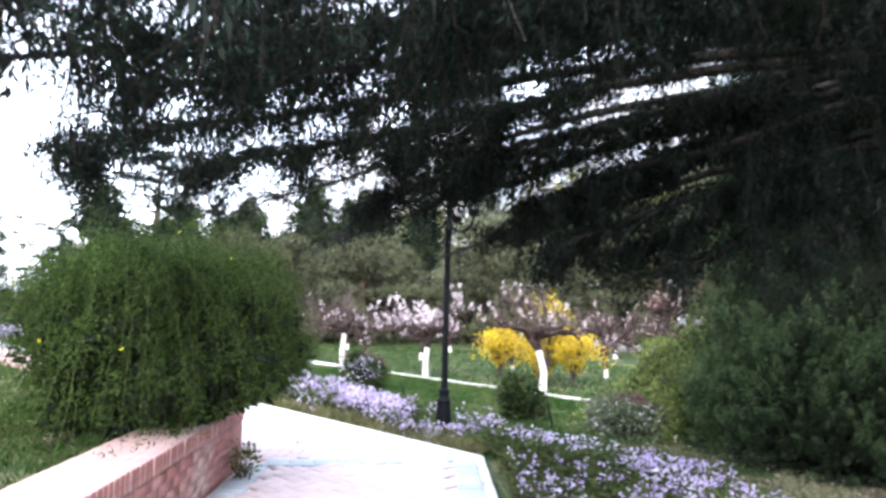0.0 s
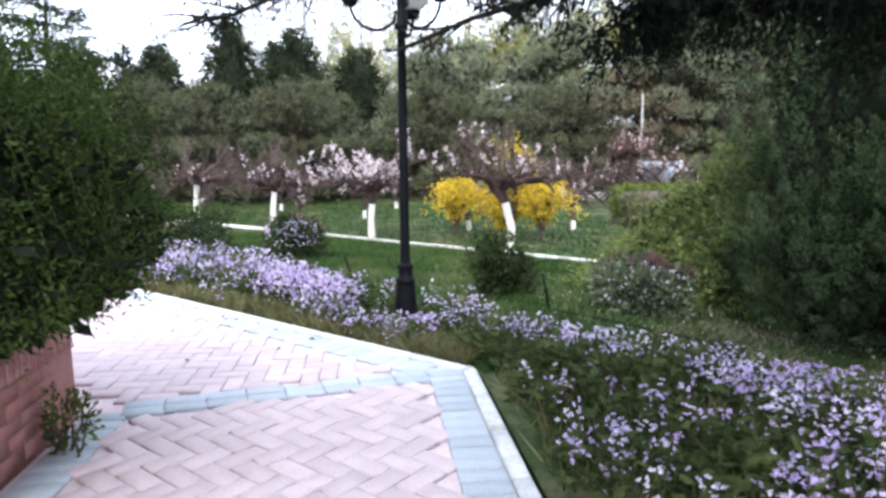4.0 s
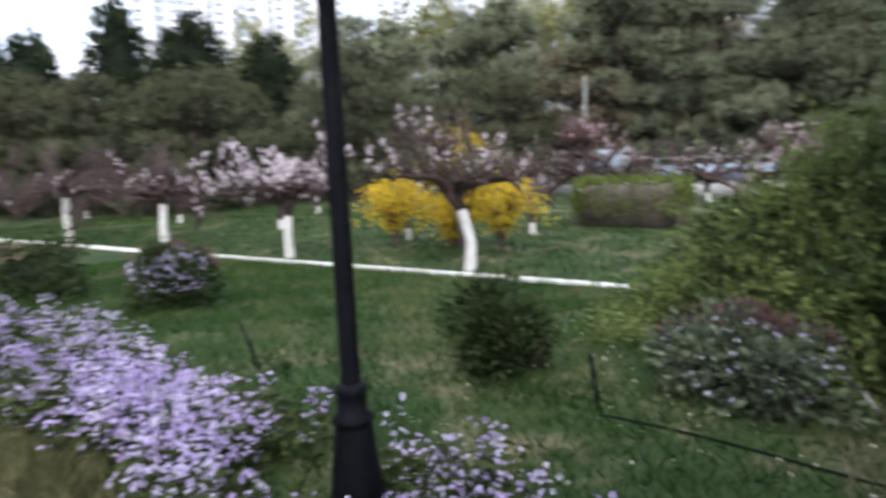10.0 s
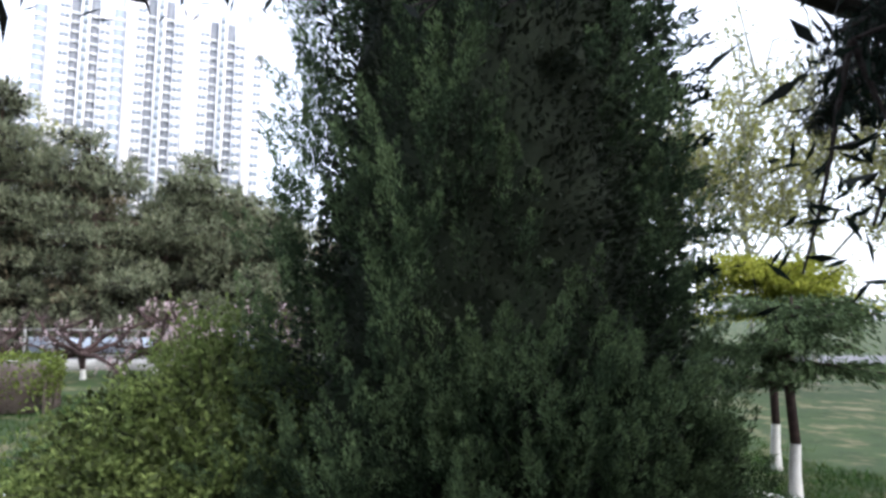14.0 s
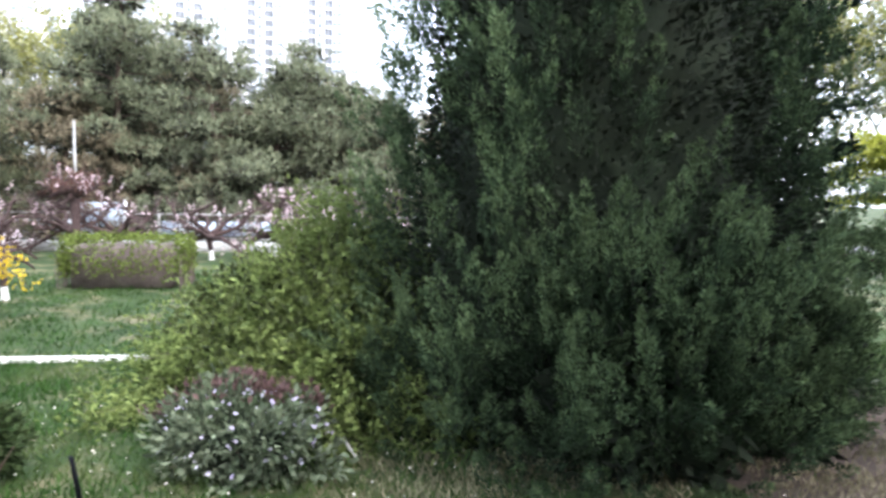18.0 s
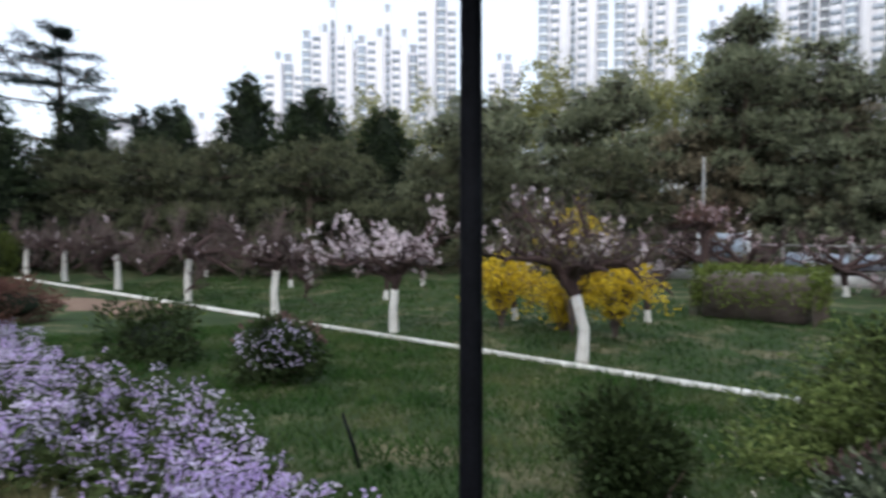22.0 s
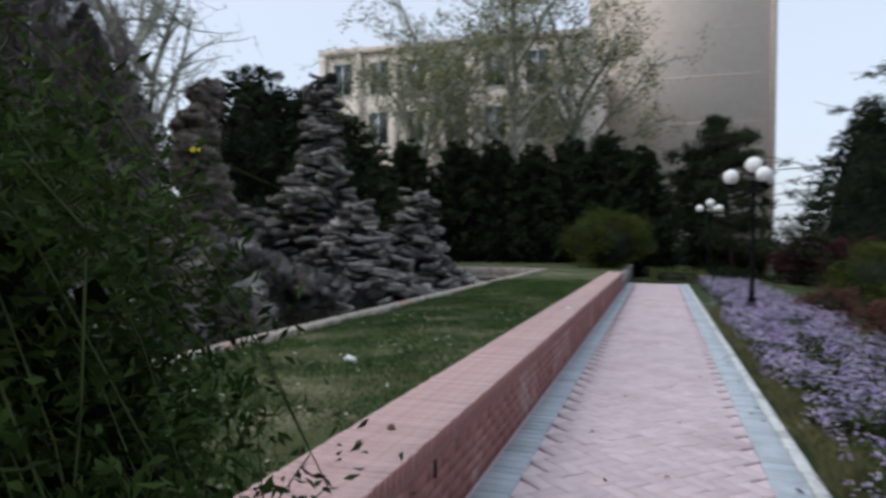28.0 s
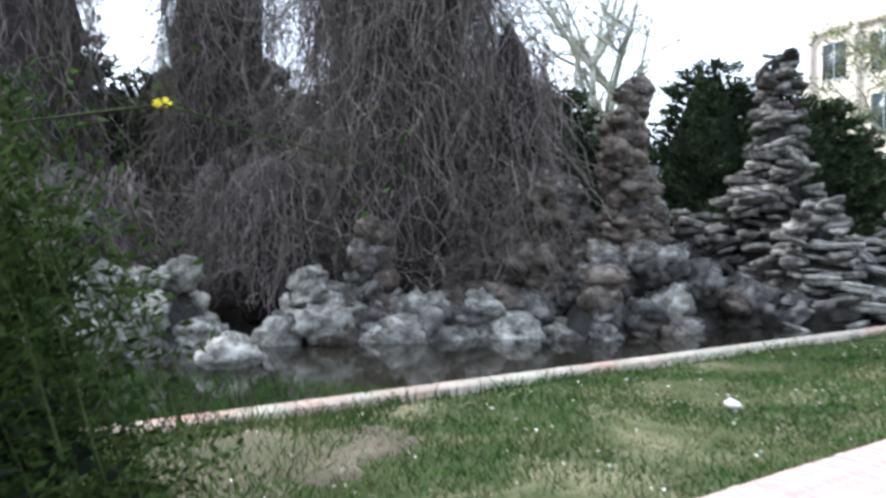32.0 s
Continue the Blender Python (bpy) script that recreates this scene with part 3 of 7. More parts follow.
# the raised bank behind the wall
bump = lambda x, y: BANK + 0.02 * np.sin(x * 1.7 + y) * np.cos(y * 1.3 - x * 0.6) + 0.008 * np.sin(5 * x) * np.cos(4.3 * y)
g = Geo()
sheet(g, (-2.2, B[1], 0), (-2.65, 0, 0), (0, 24.2, 0), 14, 120, bump)
tagged(new("bank", g.mesh("bank", M["bank"], True)), "raised strip of patchy grass between wall and pond", "grass bank", kind="structure")
g = Geo()
bs = B - DIAG * 0.0 + LEFT * 0.2
n1, n2 = 50, 40
s, u = np.meshgrid(np.linspace(0, 14, n1), np.linspace(0, 1, n2), indexing="ij")
px = bs[0] - 0.7071 * s
py = bs[1] - 0.7071 * s
qx = px * (1 - u) + (-45) * u
g.add(np.stack([qx, py, bump(qx, py)], -1), (np.arange((n1 - 1) * n2).reshape(n1 - 1, n2)[:, :-1, None] + np.array([0, n2, n2 + 1, 1])).reshape(-1, 4))
sheet(g, (-45, B[1] + 0.1, 0), (29, 0, 0), (0, 60, 0), 20, 30, bump)
sheet(g, (-16, POND_Y1 + 0.2, 0), (13.8, 0, 0), (0, 36, 0), 20, 30, bump)
tagged(new("bank_behind", g.mesh("bank_behind", M["bank"], True)), "grassy ground around and beyond the pond", "grass bank", kind="structure")


# ---------------------------------------------------------------- paving


bed = Geo()
bed.add([(-2.06, B[1] - 0.2, -0.02), (0, C[1], -0.02), (0, PATH_END, -0.02), (-2.06, PATH_END, -0.02)], [(0, 1, 2, 3)])
a0, a1 = B - DIAG * 0.2, C
bed.add([(*(a0 - DIAG * 13), -0.021), (*(a1 - DIAG * 13), -0.021), (*a1, -0.021), (*a0, -0.021)], [(0, 1, 2, 3)])
pavement = tagged(new("pavement", bed.mesh("pavement", M["joint"])), "paved garden path of pink herringbone pavers with blue-grey borders", "path", kind="structure")


def paver_mesh(name, lx, ly, mat):
    g = Geo()
    box(g, (-lx / 2, -ly / 2, -0.03), (lx / 2, ly / 2, 0.0), 0.004)
    return g.mesh(name, mat)


PW = 0.115
pm = paver_mesh("paver", 2 * PW - 0.006, PW - 0.006, M["paver"])
pb = paver_mesh("border_paver", 0.215, 0.107, M["paver_blue"])
far_pink, far_blue = Geo(), Geo()
prng = np.random.default_rng(5)
near_pavers = []


def lay(x, y, ang, kind, near):
    tilt = prng.normal(size=3) * (0.0016, 0.0016, 0.6)
    dz = prng.normal() * 0.0016
    if near:
        near_pavers.append((x, y, dz, ang, kind, tilt))
        return
    lx, ly = ((2 * PW - 0.006, PW - 0.006) if kind == "pink" else (0.215, 0.107))
    t = Geo()
    box(t, (-lx / 2, -ly / 2, -0.03), (lx / 2, ly / 2, 0.0), 0.004)
    v = t.v[0].copy()
    c, s_ = math.cos(radians(ang)), math.sin(radians(ang))
    v = np.stack([v[:, 0] * c - v[:, 1] * s_ + x, v[:, 0] * s_ + v[:, 1] * c + y, v[:, 2] + dz], -1)
    (far_pink if kind == "pink" else far_blue).add(v, t.f[0])


seam = lambda x, y: (np.array([x, y]) - B) @ np.array([-(C - B)[1], (C - B)[0]]) / np.linalg.norm(C - B)  # >0: second arm

# herringbone: bricks at 45 degrees to the way one walks, zigzag joints running across it
def herringbone(heading, origin, wanted, near):
    c_, s_ = math.cos(radians(heading - 135)), math.sin(radians(heading - 135))
    for i in range(-150, 190):
        for j in range(-150, 190):
            k = (i - j) % 4
            if k not in (0, 3):
                continue
            u, v = ((i + 1.0) * PW, (j + 0.5) * PW) if k == 0 else ((i + 0.5) * PW, (j + 1.0) * PW)
            x, y = origin[0] + u * c_ - v * s_, origin[1] + u * s_ + v * c_
            if wanted(x, y):
                lay(x, y, heading - 135 + (0 if k == 0 else 90), "pink", near(x, y))


def on_second(x, y):
    return -1.77 < x < -0.34 and C[1] < y < PATH_END - 0.12 and seam(x, y) > 0.14


def on_first(x, y):
    dx, dy = x - C[0], y - C[1]
    off, back = (-dx + dy) * 0.7071, (dx + dy) * 0.7071
    off2 = (-(x - B[0]) + (y - B[1])) * 0.7071
    return off > 0.34 and off2 < -0.28 and back > -10.5 and seam(x, y) < -0.14


herringbone(90, (-1.0, 2.0), on_second, lambda x, y: 1.2 < y < 5.2 and len(near_pavers) < 190)
herringbone(45, (-1.0, 0.3), on_first, lambda x, y: (x + y) * 0.7071 > -1.9 and len(near_pavers) < 240)
# borders
n_rows = int((PATH_END - 0.3) / 0.115)
for k in range(n_rows):
    y = 0.3 + k * 0.115
    if seam(-0.19, y) > 0.08:
        lay(-0.2, y, 0, "blue", 1.0 < y < 4.5)
    if y > B[1] + 0.25:
        lay(-1.92, y, 0, "blue", 2.2 < y < 5.0)
for k in range(90):
    p = C + LEFT * 0.2 - DIAG * (0.06 + k * 0.115)
    lay(*p, -45, "blue", k < 14)
    p = B - LEFT * 0.15 - DIAG * (0.05 + k * 0.115)
    lay(*p, -45, "blue", k < 8)
cb = unit(C - B)
for k in range(9):
    for row in (-1, 1):
        p = B + cb * (0.32 + k * 0.222) + row * 0.056 * np.array([-cb[1], cb[0]])
        lay(*p, math.degrees(math.atan2(cb[1], cb[0])), "blue", True)

# kerbs
kerb = Geo()
for k in range(51):
    box(kerb, (-0.085, C[1] + k * 0.5 + 0.004, -0.2), (0.0, C[1] + (k + 1) * 0.5 - 0.004, 0.012), 0.008)
kerb_a = tagged(new("kerb", kerb.mesh("kerb", M["kerb"])), "pale concrete kerb between the path and the flower bed", "kerb", kind="structure")
t = Geo()
for k in range(21):
    box(t, (-(k + 1) * 0.5 + 0.004, 0.0, -0.2), (-k * 0.5 - 0.004, 0.085, 0.012), 0.008)
kerb_b = tagged(new("kerb_first_arm", t.mesh("kerb_first_arm", M["kerb"])), "pale concrete kerb along the first arm of the path", "kerb", kind="structure")
kerb_b.matrix_world = pose(C[0], C[1], 0, 0, 0, 45)
# whitewashed kerb along the row of fruit trees
t = Geo()
for k in range(31):
    y0 = 1.75 + k * 0.8
    z = float(lawn_z(6.98)) + 0.05
    box(t, (-0.05, y0 + 0.005, -0.2), (0.05, y0 + 0.795, 0.0), 0.01)
lime_kerb = tagged(new("kerb_whitewashed", t.mesh("kerb_whitewashed", M["whitewash"])), "long whitewashed kerb along the row of fruit trees", "kerb", kind="structure")
lime_kerb.matrix_world = pose(6.98, 0, float(lawn_z(6.98)) + 0.06)

# bare patches
def patch(name, mat, cx, cy, rx, ry, z, label, seed):
    rng = np.random.default_rng(seed)
    n, m = 48, 8
    th = np.linspace(0, 2 * np.pi, n, endpoint=False)
    wob = 1 + 0.18 * np.sin(th * 3 + seed) + 0.12 * np.sin(th * 7 + 2 * seed) + 0.05 * rng.normal(size=n)
    v = [(cx, cy, float(z(cx, cy)) + 0.02)]
    f = []
    for r in range(1, m + 1):
        for a, w_ in zip(th, wob):
            x, y = cx + rx * w_ * r / m * math.cos(a), cy + ry * w_ * r / m * math.sin(a)
            v.append((x, y, float(z(x, y)) + (0.018 if r < m else -0.03)))
    g = Geo()
    q = [(1 + r * n + j, 1 + (r + 1) * n + j, 1 + (r + 1) * n + (j + 1) % n, 1 + r * n + (j + 1) % n) for r in range(m - 1) for j in range(n)]
    g.add(v, q)
    g.f.append(np.array([(0, 1 + j, 1 + (j + 1) % n) for j in range(n)]))
    return tagged(new(name, g.mesh(name, mat, True)), label, "bare earth", kind="structure")


patch("earth_patch", M["dirt"], 5.6, 15.2, 1.3, 2.4, lambda x, y: lawn_z(x), "patch of bare brown earth in the lawn", 2)
patch("earth_by_pond", M["bank_soil"], -4.05, 3.1, 0.5, 0.75, bump, "worn bare patch of earth in the bank by the pond kerb", 9)
patch("earth_by_kerb", M["dirt"], 0.25, -0.75, 0.42, 0.75, lambda x, y: -0.035, "thin bare soil beside the kerb of the bend", 7)
# real litter; its dark tone also paints the shade of the trees
patch("earth_under_juniper", M["dark_dirt"], 3.95, -3.75, 3.0, 2.45, lambda x, y: lawn_z(x), "needle litter and bare earth under the juniper, tree shade in its colour", 4)


# ---------------------------------------------------------------- the low brick wall
def wall_arm(name, origin, ang, length, label):
    """A plastered low wall; it runs along its own +x, its face to -y."""
    base = tagged(new(name), label, "wall", kind="structure")
    base.matrix_world = pose(origin[0], origin[1], 0, 0, 0, ang)
    g = Geo()
    box(g, (0, 0.012, -0.15), (length, 0.46, 0.402), 0.004)
    part("wall_body", g.mesh("wall_body", M["render"]), base, "worn red plaster with pale patches")
    m = Geo()
    box(m, (0.004, 0.018, 0.392), (length - 0.004, 0.455, 0.512))
    part("mortar_bed", m.mesh("mortar_bed", M["mortar"]), base)
    return base


wall_main = wall_arm("wall_main", (-2.05, B[1]), 90, WALL_END - B[1], "low red brick wall along the path, coping of bricks on edge")
arm_from = B - DIAG * 12
wall_first = wall_arm("wall_first_arm", arm_from, 45, 12.0, "low red brick wall with pinkish coping beside the path")
# a narrow expansion crack in the face and the end of the main wall
g = Geo()
box(g, (2.555, -0.002, 0.30), (2.575, 0.05, 0.50))
part("crack", g.mesh("crack", M["iron"]), wall_main, "narrow dark crack in the plaster")
# earth edge that closes the bank past the end of the wall
g = Geo()
box(g, (-2.42, WALL_END + 0.02, -0.15), (-2.1, 34, 0.43), 0.02)
tagged(new("bank_edge", g.mesh("bank_edge", M["concrete"])), "grey concrete edge that ends the grass bank", "kerb", kind="structure")

# ---------------------------------------------------------------- the pond
g = Geo()
for k in range(56):
    y0 = POND_Y0 + k * 0.5
    if y0 + 0.5 < POND_Y1 + 0.1:
        box(g, (POND_X - 0.02, y0 + 0.003, 0.12), (POND_X + 0.17, y0 + 0.497, 0.5), 0.012)
pond_rim = tagged(new("pond_kerb", g.mesh("pond_kerb", M["pond_stone"])), "pale stone kerb round the garden pond", "kerb", kind="structure")
g = Geo()
for k in range(22):
    box(g, (-16 + k * 0.5 + 0.003, POND_Y1, 0.12), (-16 + (k + 1) * 0.5 - 0.003, POND_Y1 + 0.2, 0.475), 0.012)
tagged(new("pond_kerb_far", g.mesh("pond_kerb_far", M["pond_stone"])), "pale stone kerb at the far end of the pond", "kerb", kind="structure")
g = Geo()
for k in range(22):
    box(g, (-16 + k * 0.5 + 0.003, POND_Y0 - 0.2, 0.12), (-16 + (k + 1) * 0.5 - 0.003, POND_Y0 - 0.01, 0.49), 0.012)
tagged(new("pond_kerb_near", g.mesh("pond_kerb_near", M["pond_stone"])), "worn stone kerb at the near end of the pond", "kerb", kind="structure")
g = Geo()
sheet(g, (POND_X + 0.02, POND_Y0, 0.27), (-11.1, 0, 0), (0, POND_Y1 - POND_Y0, 0), 4, 6)
tagged(new("water", g.mesh("water", M["water"])), "dark still pond water with faint reflections", "water", kind="structure")
# floor borrows the shade-toned rock colour of the stone piles
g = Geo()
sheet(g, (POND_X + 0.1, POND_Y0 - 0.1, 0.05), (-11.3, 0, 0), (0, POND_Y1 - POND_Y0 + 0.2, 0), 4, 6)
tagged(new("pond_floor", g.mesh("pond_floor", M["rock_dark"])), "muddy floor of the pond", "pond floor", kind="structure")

# ---------------------------------------------------------------- plants: makers
def blob_points(n, rng, centre, radii, shell=0.55, rough=0.2, low=-1.0):
    """Points in the outer shell of an uneven ellipsoid, and the way out at each."""
    d = unit(rng.normal(size=(int(n * 1.6) + 8, 3)))
    d = d[d[:, 2] > low][:n]
    wob = 1 + rough * (np.sin(d[:, 0] * 5 + d[:, 1] * 3 + radii[0] * 7) * np.cos(d[:, 2] * 6 + d[:, 1] * 4) + 0.5 * np.sin(d[:, 1] * 11 + d[:, 2] * 9))
    r = (shell + (1 - shell) * rng.random(len(d)) ** 0.5) * wob
    return np.asarray(centre) + d * r[:, None] * np.asarray(radii), d


def blob_core(g, centre, radii, rng, nu=12, nv=8, rough=0.18, low=None):
    """An uneven inner mass that closes a crown; its materials carry shade in their colour."""
    th = np.linspace(0, 2 * np.pi, nu, endpoint=False)
    ph = np.linspace(0.02, np.pi - 0.02, nv)
    t, p = np.meshgrid(th, ph, indexing="xy")
    r = 1 + rough * rng.normal(size=t.shape)
    v = np.stack([np.cos(t) * np.sin(p) * r, np.sin(t) * np.sin(p) * r, np.cos(p) * r], -1) * np.asarray(radii) + np.asarray(centre)
    if low is not None:
        v[..., 2] = np.maximum(v[..., 2], low)
    i, j = np.meshgrid(np.arange(nv - 1), np.arange(nu), indexing="ij")
    k = (j + 1) % nu
    g.add(v.reshape(-1, 3), np.stack([i * nu + j, i * nu + k, (i + 1) * nu + k, (i + 1) * nu + j], -1).reshape(-1, 4)[:, ::-1])


def fruit_tree(seed, trunk_h, spread, top, bloom, pink=False, lean=0.05, leaf=0, detail=1.0, paint=0.62, knob=1.0, red=False, rise=0.03):
    """An old pruned fruit tree: limewashed trunk, gnarled level limbs, upright twigs, blossom."""
    rng = np.random.default_rng(seed)
    root = thing("fruit_tree", "", "tree")
    tr = np.array([[0, 0, -0.1], [lean * 0.2, 0, trunk_h * 0.35], [-lean * 0.6, lean * 0.4, trunk_h * 0.7], [-lean, lean, trunk_h]])
    g = Geo()
    cut = trunk_h * paint
    low = np.array([[0.0, 0, -0.1], [0.0, 0, 0.02], [lean * 0.2, 0, cut * 0.5], [-lean * 0.5, lean * 0.4, cut]])
    tube(g, low, np.array([0.11, 0.09, 0.074, 0.07]) * (0.7 + 0.3 * trunk_h), 12)
    part("painted_trunk", g.mesh("painted_trunk", M["lime"], True), root, "limewashed lower trunk")
    g = Geo()
    up = np.array([[-lean * 0.5, lean * 0.4, cut], [-lean * 0.8, lean * 0.8, (cut + trunk_h) / 2], [-lean, lean, trunk_h], [-lean, lean, trunk_h + 0.08]])
    tube(g, up, np.array([0.071, 0.08 * knob, 0.12 * knob, 0.09 * knob]) * (0.7 + 0.3 * trunk_h), 10)
    twigs, ends = Geo(), []
    n = 9
    for k in range(n):
        a = 2 * np.pi * k / n + rng.normal() * 0.25
        length = spread * (0.75 + 0.4 * rng.random())
        start = np.array([-lean, lean, trunk_h - 0.04 + 0.1 * rng.random()])
        limb = wander(start, (math.cos(a), math.sin(a), (0.3 + rise) * rng.random() + rise), length, 9, rng, 0.26, 0.012)
        tube(g, limb, np.linspace(0.075 * knob, 0.02, 10) * (0.8 + 0.2 * trunk_h), 6)
        for m in range(int(7 * detail)):
            i = rng.integers(2, 9)
            d = np.array([math.cos(a + rng.normal() * 0.9), math.sin(a + rng.normal() * 0.9), 0.1 + 0.5 * rng.random()])
            sub = wander(limb[i], d, (top - trunk_h) * (0.35 + 0.4 * rng.random()), 6, rng, 0.3, 0.03)
            tube(g, sub, np.linspace(0.024, 0.007, 7), 5)
            for q in range(int(5 * detail)):
                j = rng.integers(1, 6)
                long_one = rng.random() < 0.4
                e = wander(sub[j], (rng.normal() * 0.45, rng.normal() * 0.45, 0.7 + rng.random()), (0.22 + 0.26 * rng.random()) if long_one else 0.08 + 0.14 * rng.random(), 3, rng, 0.16, 0.08)
                tube(twigs, e, np.linspace(0.007, 0.003, 4), 3, False)
                ends.append(e)
    part("crown_wood", g.mesh("crown_wood", M["bark_dark"], True), root)
    part("twigs", twigs.mesh("twigs", M["twig"]), root, kind="stuff")
    if bloom:
        fl = Geo()
        pick = rng.choice(len(ends), int(len(ends) * min(1, bloom)), replace=False)
        for i in pick:
            span = np.linalg.norm(ends[i][3] - ends[i][0])
            for _ in range(3 + int(span * 18)):
                u = 1 - 0.75 * rng.random() ** 1.3
                c = ends[i][0] * (1 - u) + ends[i][3] * u + rng.normal(size=3) * 0.02
                k = 4
                leaves(fl, np.repeat(c[None], k, 0), rng.normal(size=(k, 3)), 0.042, 0.038, rng, 0.1)
        part("blossoms", fl.mesh("blossoms", M["blossom_pink" if pink else "blossom"]), root, "pale blossom clusters", kind="stuff")
    if leaf:
        lf = Geo()
        pts = np.array([ends[rng.integers(len(ends))][rng.integers(0, 4)] for _ in range(leaf)])
        leaves(lf, pts + rng.normal(size=pts.shape) * 0.02, rng.normal(size=pts.shape) + (0, 0, 0.5), 0.05, 0.022, rng)
        part("leaves", lf.mesh("leaves", M["red_leaf" if red else "willow"]), root, kind="stuff")
    return root


def conifer(seed, h, r, mat, leaf_n=2600, layers=None, taper=0.7, core=0.55, leaf_size=0.34, droop=-0.1, name="conifer"):
    """A dense cone of sprays with an uneven outline."""
    rng = np.random.default_rng(seed)
    root = thing(name, "", "tree")
    g = Geo()
    tube(g, [(0, 0, -0.2), (0, 0, h * 0.5), (0.03, 0, h * 0.98)], [0.13 * r, 0.09 * r, 0.02], 6)
    part("trunk", g.mesh("trunk", M["bark"]), root)
    g = Geo()
    nb = 230
    per = int(leaf_n * 2.4 / nb)
    for k in range(nb):
        u = (k + rng.random()) / nb
        u = 1 - (1 - u) ** 0.72
        z0, a = h * (0.02 + 0.96 * u), rng.random() * 2 * np.pi
        reach = (r * (1 - u) ** taper + 0.05 * r) * (0.86 + 0.34 * rng.random())
        out = np.array([math.cos(a), math.sin(a), 0.0])
        rise = (0.35 + droop + 0.3 * rng.random()) * reach * 0.6
        t_ = rng.random((per, 1)) ** 0.42
        p = np.array([0, 0, z0]) + out * reach * t_ + np.array([0, 0, rise]) * t_ ** 2
        p = p + rng.normal(size=(per, 3)) * (0.13, 0.13, 0.1) * (r * 0.45) * (1.15 - t_ * 0.75)
        p[:, 2] = np.maximum(p[:, 2], 0.05)
        leaves(g, p, out + (0, 0, 0.5) + rng.normal(size=(per, 3)) * 0.5, leaf_size * (0.45 + 0.7 * rng.random(per)), leaf_size * 0.3, rng, 0.12)
    part("foliage", g.mesh("foliage", mat), root, kind="stuff")
    # near-black sprays and core paint the shade inside the cone
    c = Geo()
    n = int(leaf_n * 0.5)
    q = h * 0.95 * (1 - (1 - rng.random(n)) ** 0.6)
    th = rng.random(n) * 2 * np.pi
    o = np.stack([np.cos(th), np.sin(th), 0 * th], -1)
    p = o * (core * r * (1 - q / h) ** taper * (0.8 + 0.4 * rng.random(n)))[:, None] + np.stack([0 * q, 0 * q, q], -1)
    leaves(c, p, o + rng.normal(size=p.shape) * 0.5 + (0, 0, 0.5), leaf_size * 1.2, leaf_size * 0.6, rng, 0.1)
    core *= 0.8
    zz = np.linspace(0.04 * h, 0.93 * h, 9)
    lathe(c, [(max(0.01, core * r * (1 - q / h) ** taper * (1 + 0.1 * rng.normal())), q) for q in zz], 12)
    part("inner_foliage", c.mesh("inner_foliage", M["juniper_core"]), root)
    return root


def pine(seed, h, r, mat, pads=26, per=90, leaf_size=0.32, base=0.25, bark="bark", girth=1.0):
    """A pine of flat pads on crooked limbs; each pad is a cloud of needle tufts over an inner mass coloured dark as
    shade.
    """
    rng = np.random.default_rng(seed)
    root = thing("pine", "", "tree")
    wood, fol, inner = Geo(), Geo(), Geo()
    pads, per = int(pads * 0.95), int(per * 2.2)
    stem = wander((0, 0, -0.2), (0, 0, 1), h * 0.95, 8, rng, 0.05, 0.05)
    tube(wood, stem, np.linspace((0.055 * r + 0.06) * girth, 0.03, 9), 7)

    def pad(c, pr, flat):
        tufts = 15
        d = unit(rng.normal(size=(tufts, 3)) * (1, 1, 0.8) + (0, 0, 0.25))
        q = c + d * (pr * 1.25, pr * 1.25, pr * flat) * (0.55 + 0.5 * rng.random((tufts, 1)))
        n = per // tufts
        at = np.repeat(q, n, 0) + rng.normal(size=(tufts * n, 3)) * leaf_size * 0.5
        way = np.repeat(d, n, 0) * 0.6 + rng.normal(size=(tufts * n, 3)) * 0.7 + (0, 0, 0.75)
        leaves(fol, at, way, leaf_size * (0.7 + 0.7 * rng.random(len(at))), leaf_size * 0.22, rng, 0.06)
        # darker needles set low paint the pad's shaded underside
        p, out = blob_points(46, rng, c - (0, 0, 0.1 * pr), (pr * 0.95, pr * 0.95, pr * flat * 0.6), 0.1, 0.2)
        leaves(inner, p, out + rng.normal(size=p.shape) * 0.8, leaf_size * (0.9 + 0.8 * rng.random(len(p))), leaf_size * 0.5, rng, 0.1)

    for k in range(pads):
        u = base + (1 - base) * (round(7 * k / pads) / 7 + 0.05 * rng.normal())
        u = min(max(u, 0.02), 0.99)
        f8 = u * 8 - int(u * 8)
        c0 = stem[int(u * 8)] * (1 - f8) + stem[min(8, int(u * 8) + 1)] * f8
        a = k * 2.399 + rng.normal() * 0.3
        reach = r * (1.05 - 0.75 * u ** 1.6) * (0.35 + 0.7 * rng.random())
        tip = c0 + np.array([math.cos(a) * reach, math.sin(a) * reach, 0.07 * h * (rng.random() - 0.35)])
        tube(wood, [c0, (c0 + tip) / 2 + (0, 0, 0.1), tip], [0.05, 0.035, 0.015], 4)
        pad(tip, (0.22 + 0.14 * rng.random()) * r, 0.33)
    pad(stem[-1], 0.16 * r, 1.3)
    part("trunk", wood.mesh("trunk", M[bark]), root)
    part("foliage", fol.mesh("foliage", mat), root, kind="stuff")
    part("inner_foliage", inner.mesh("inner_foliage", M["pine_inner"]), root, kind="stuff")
    return root


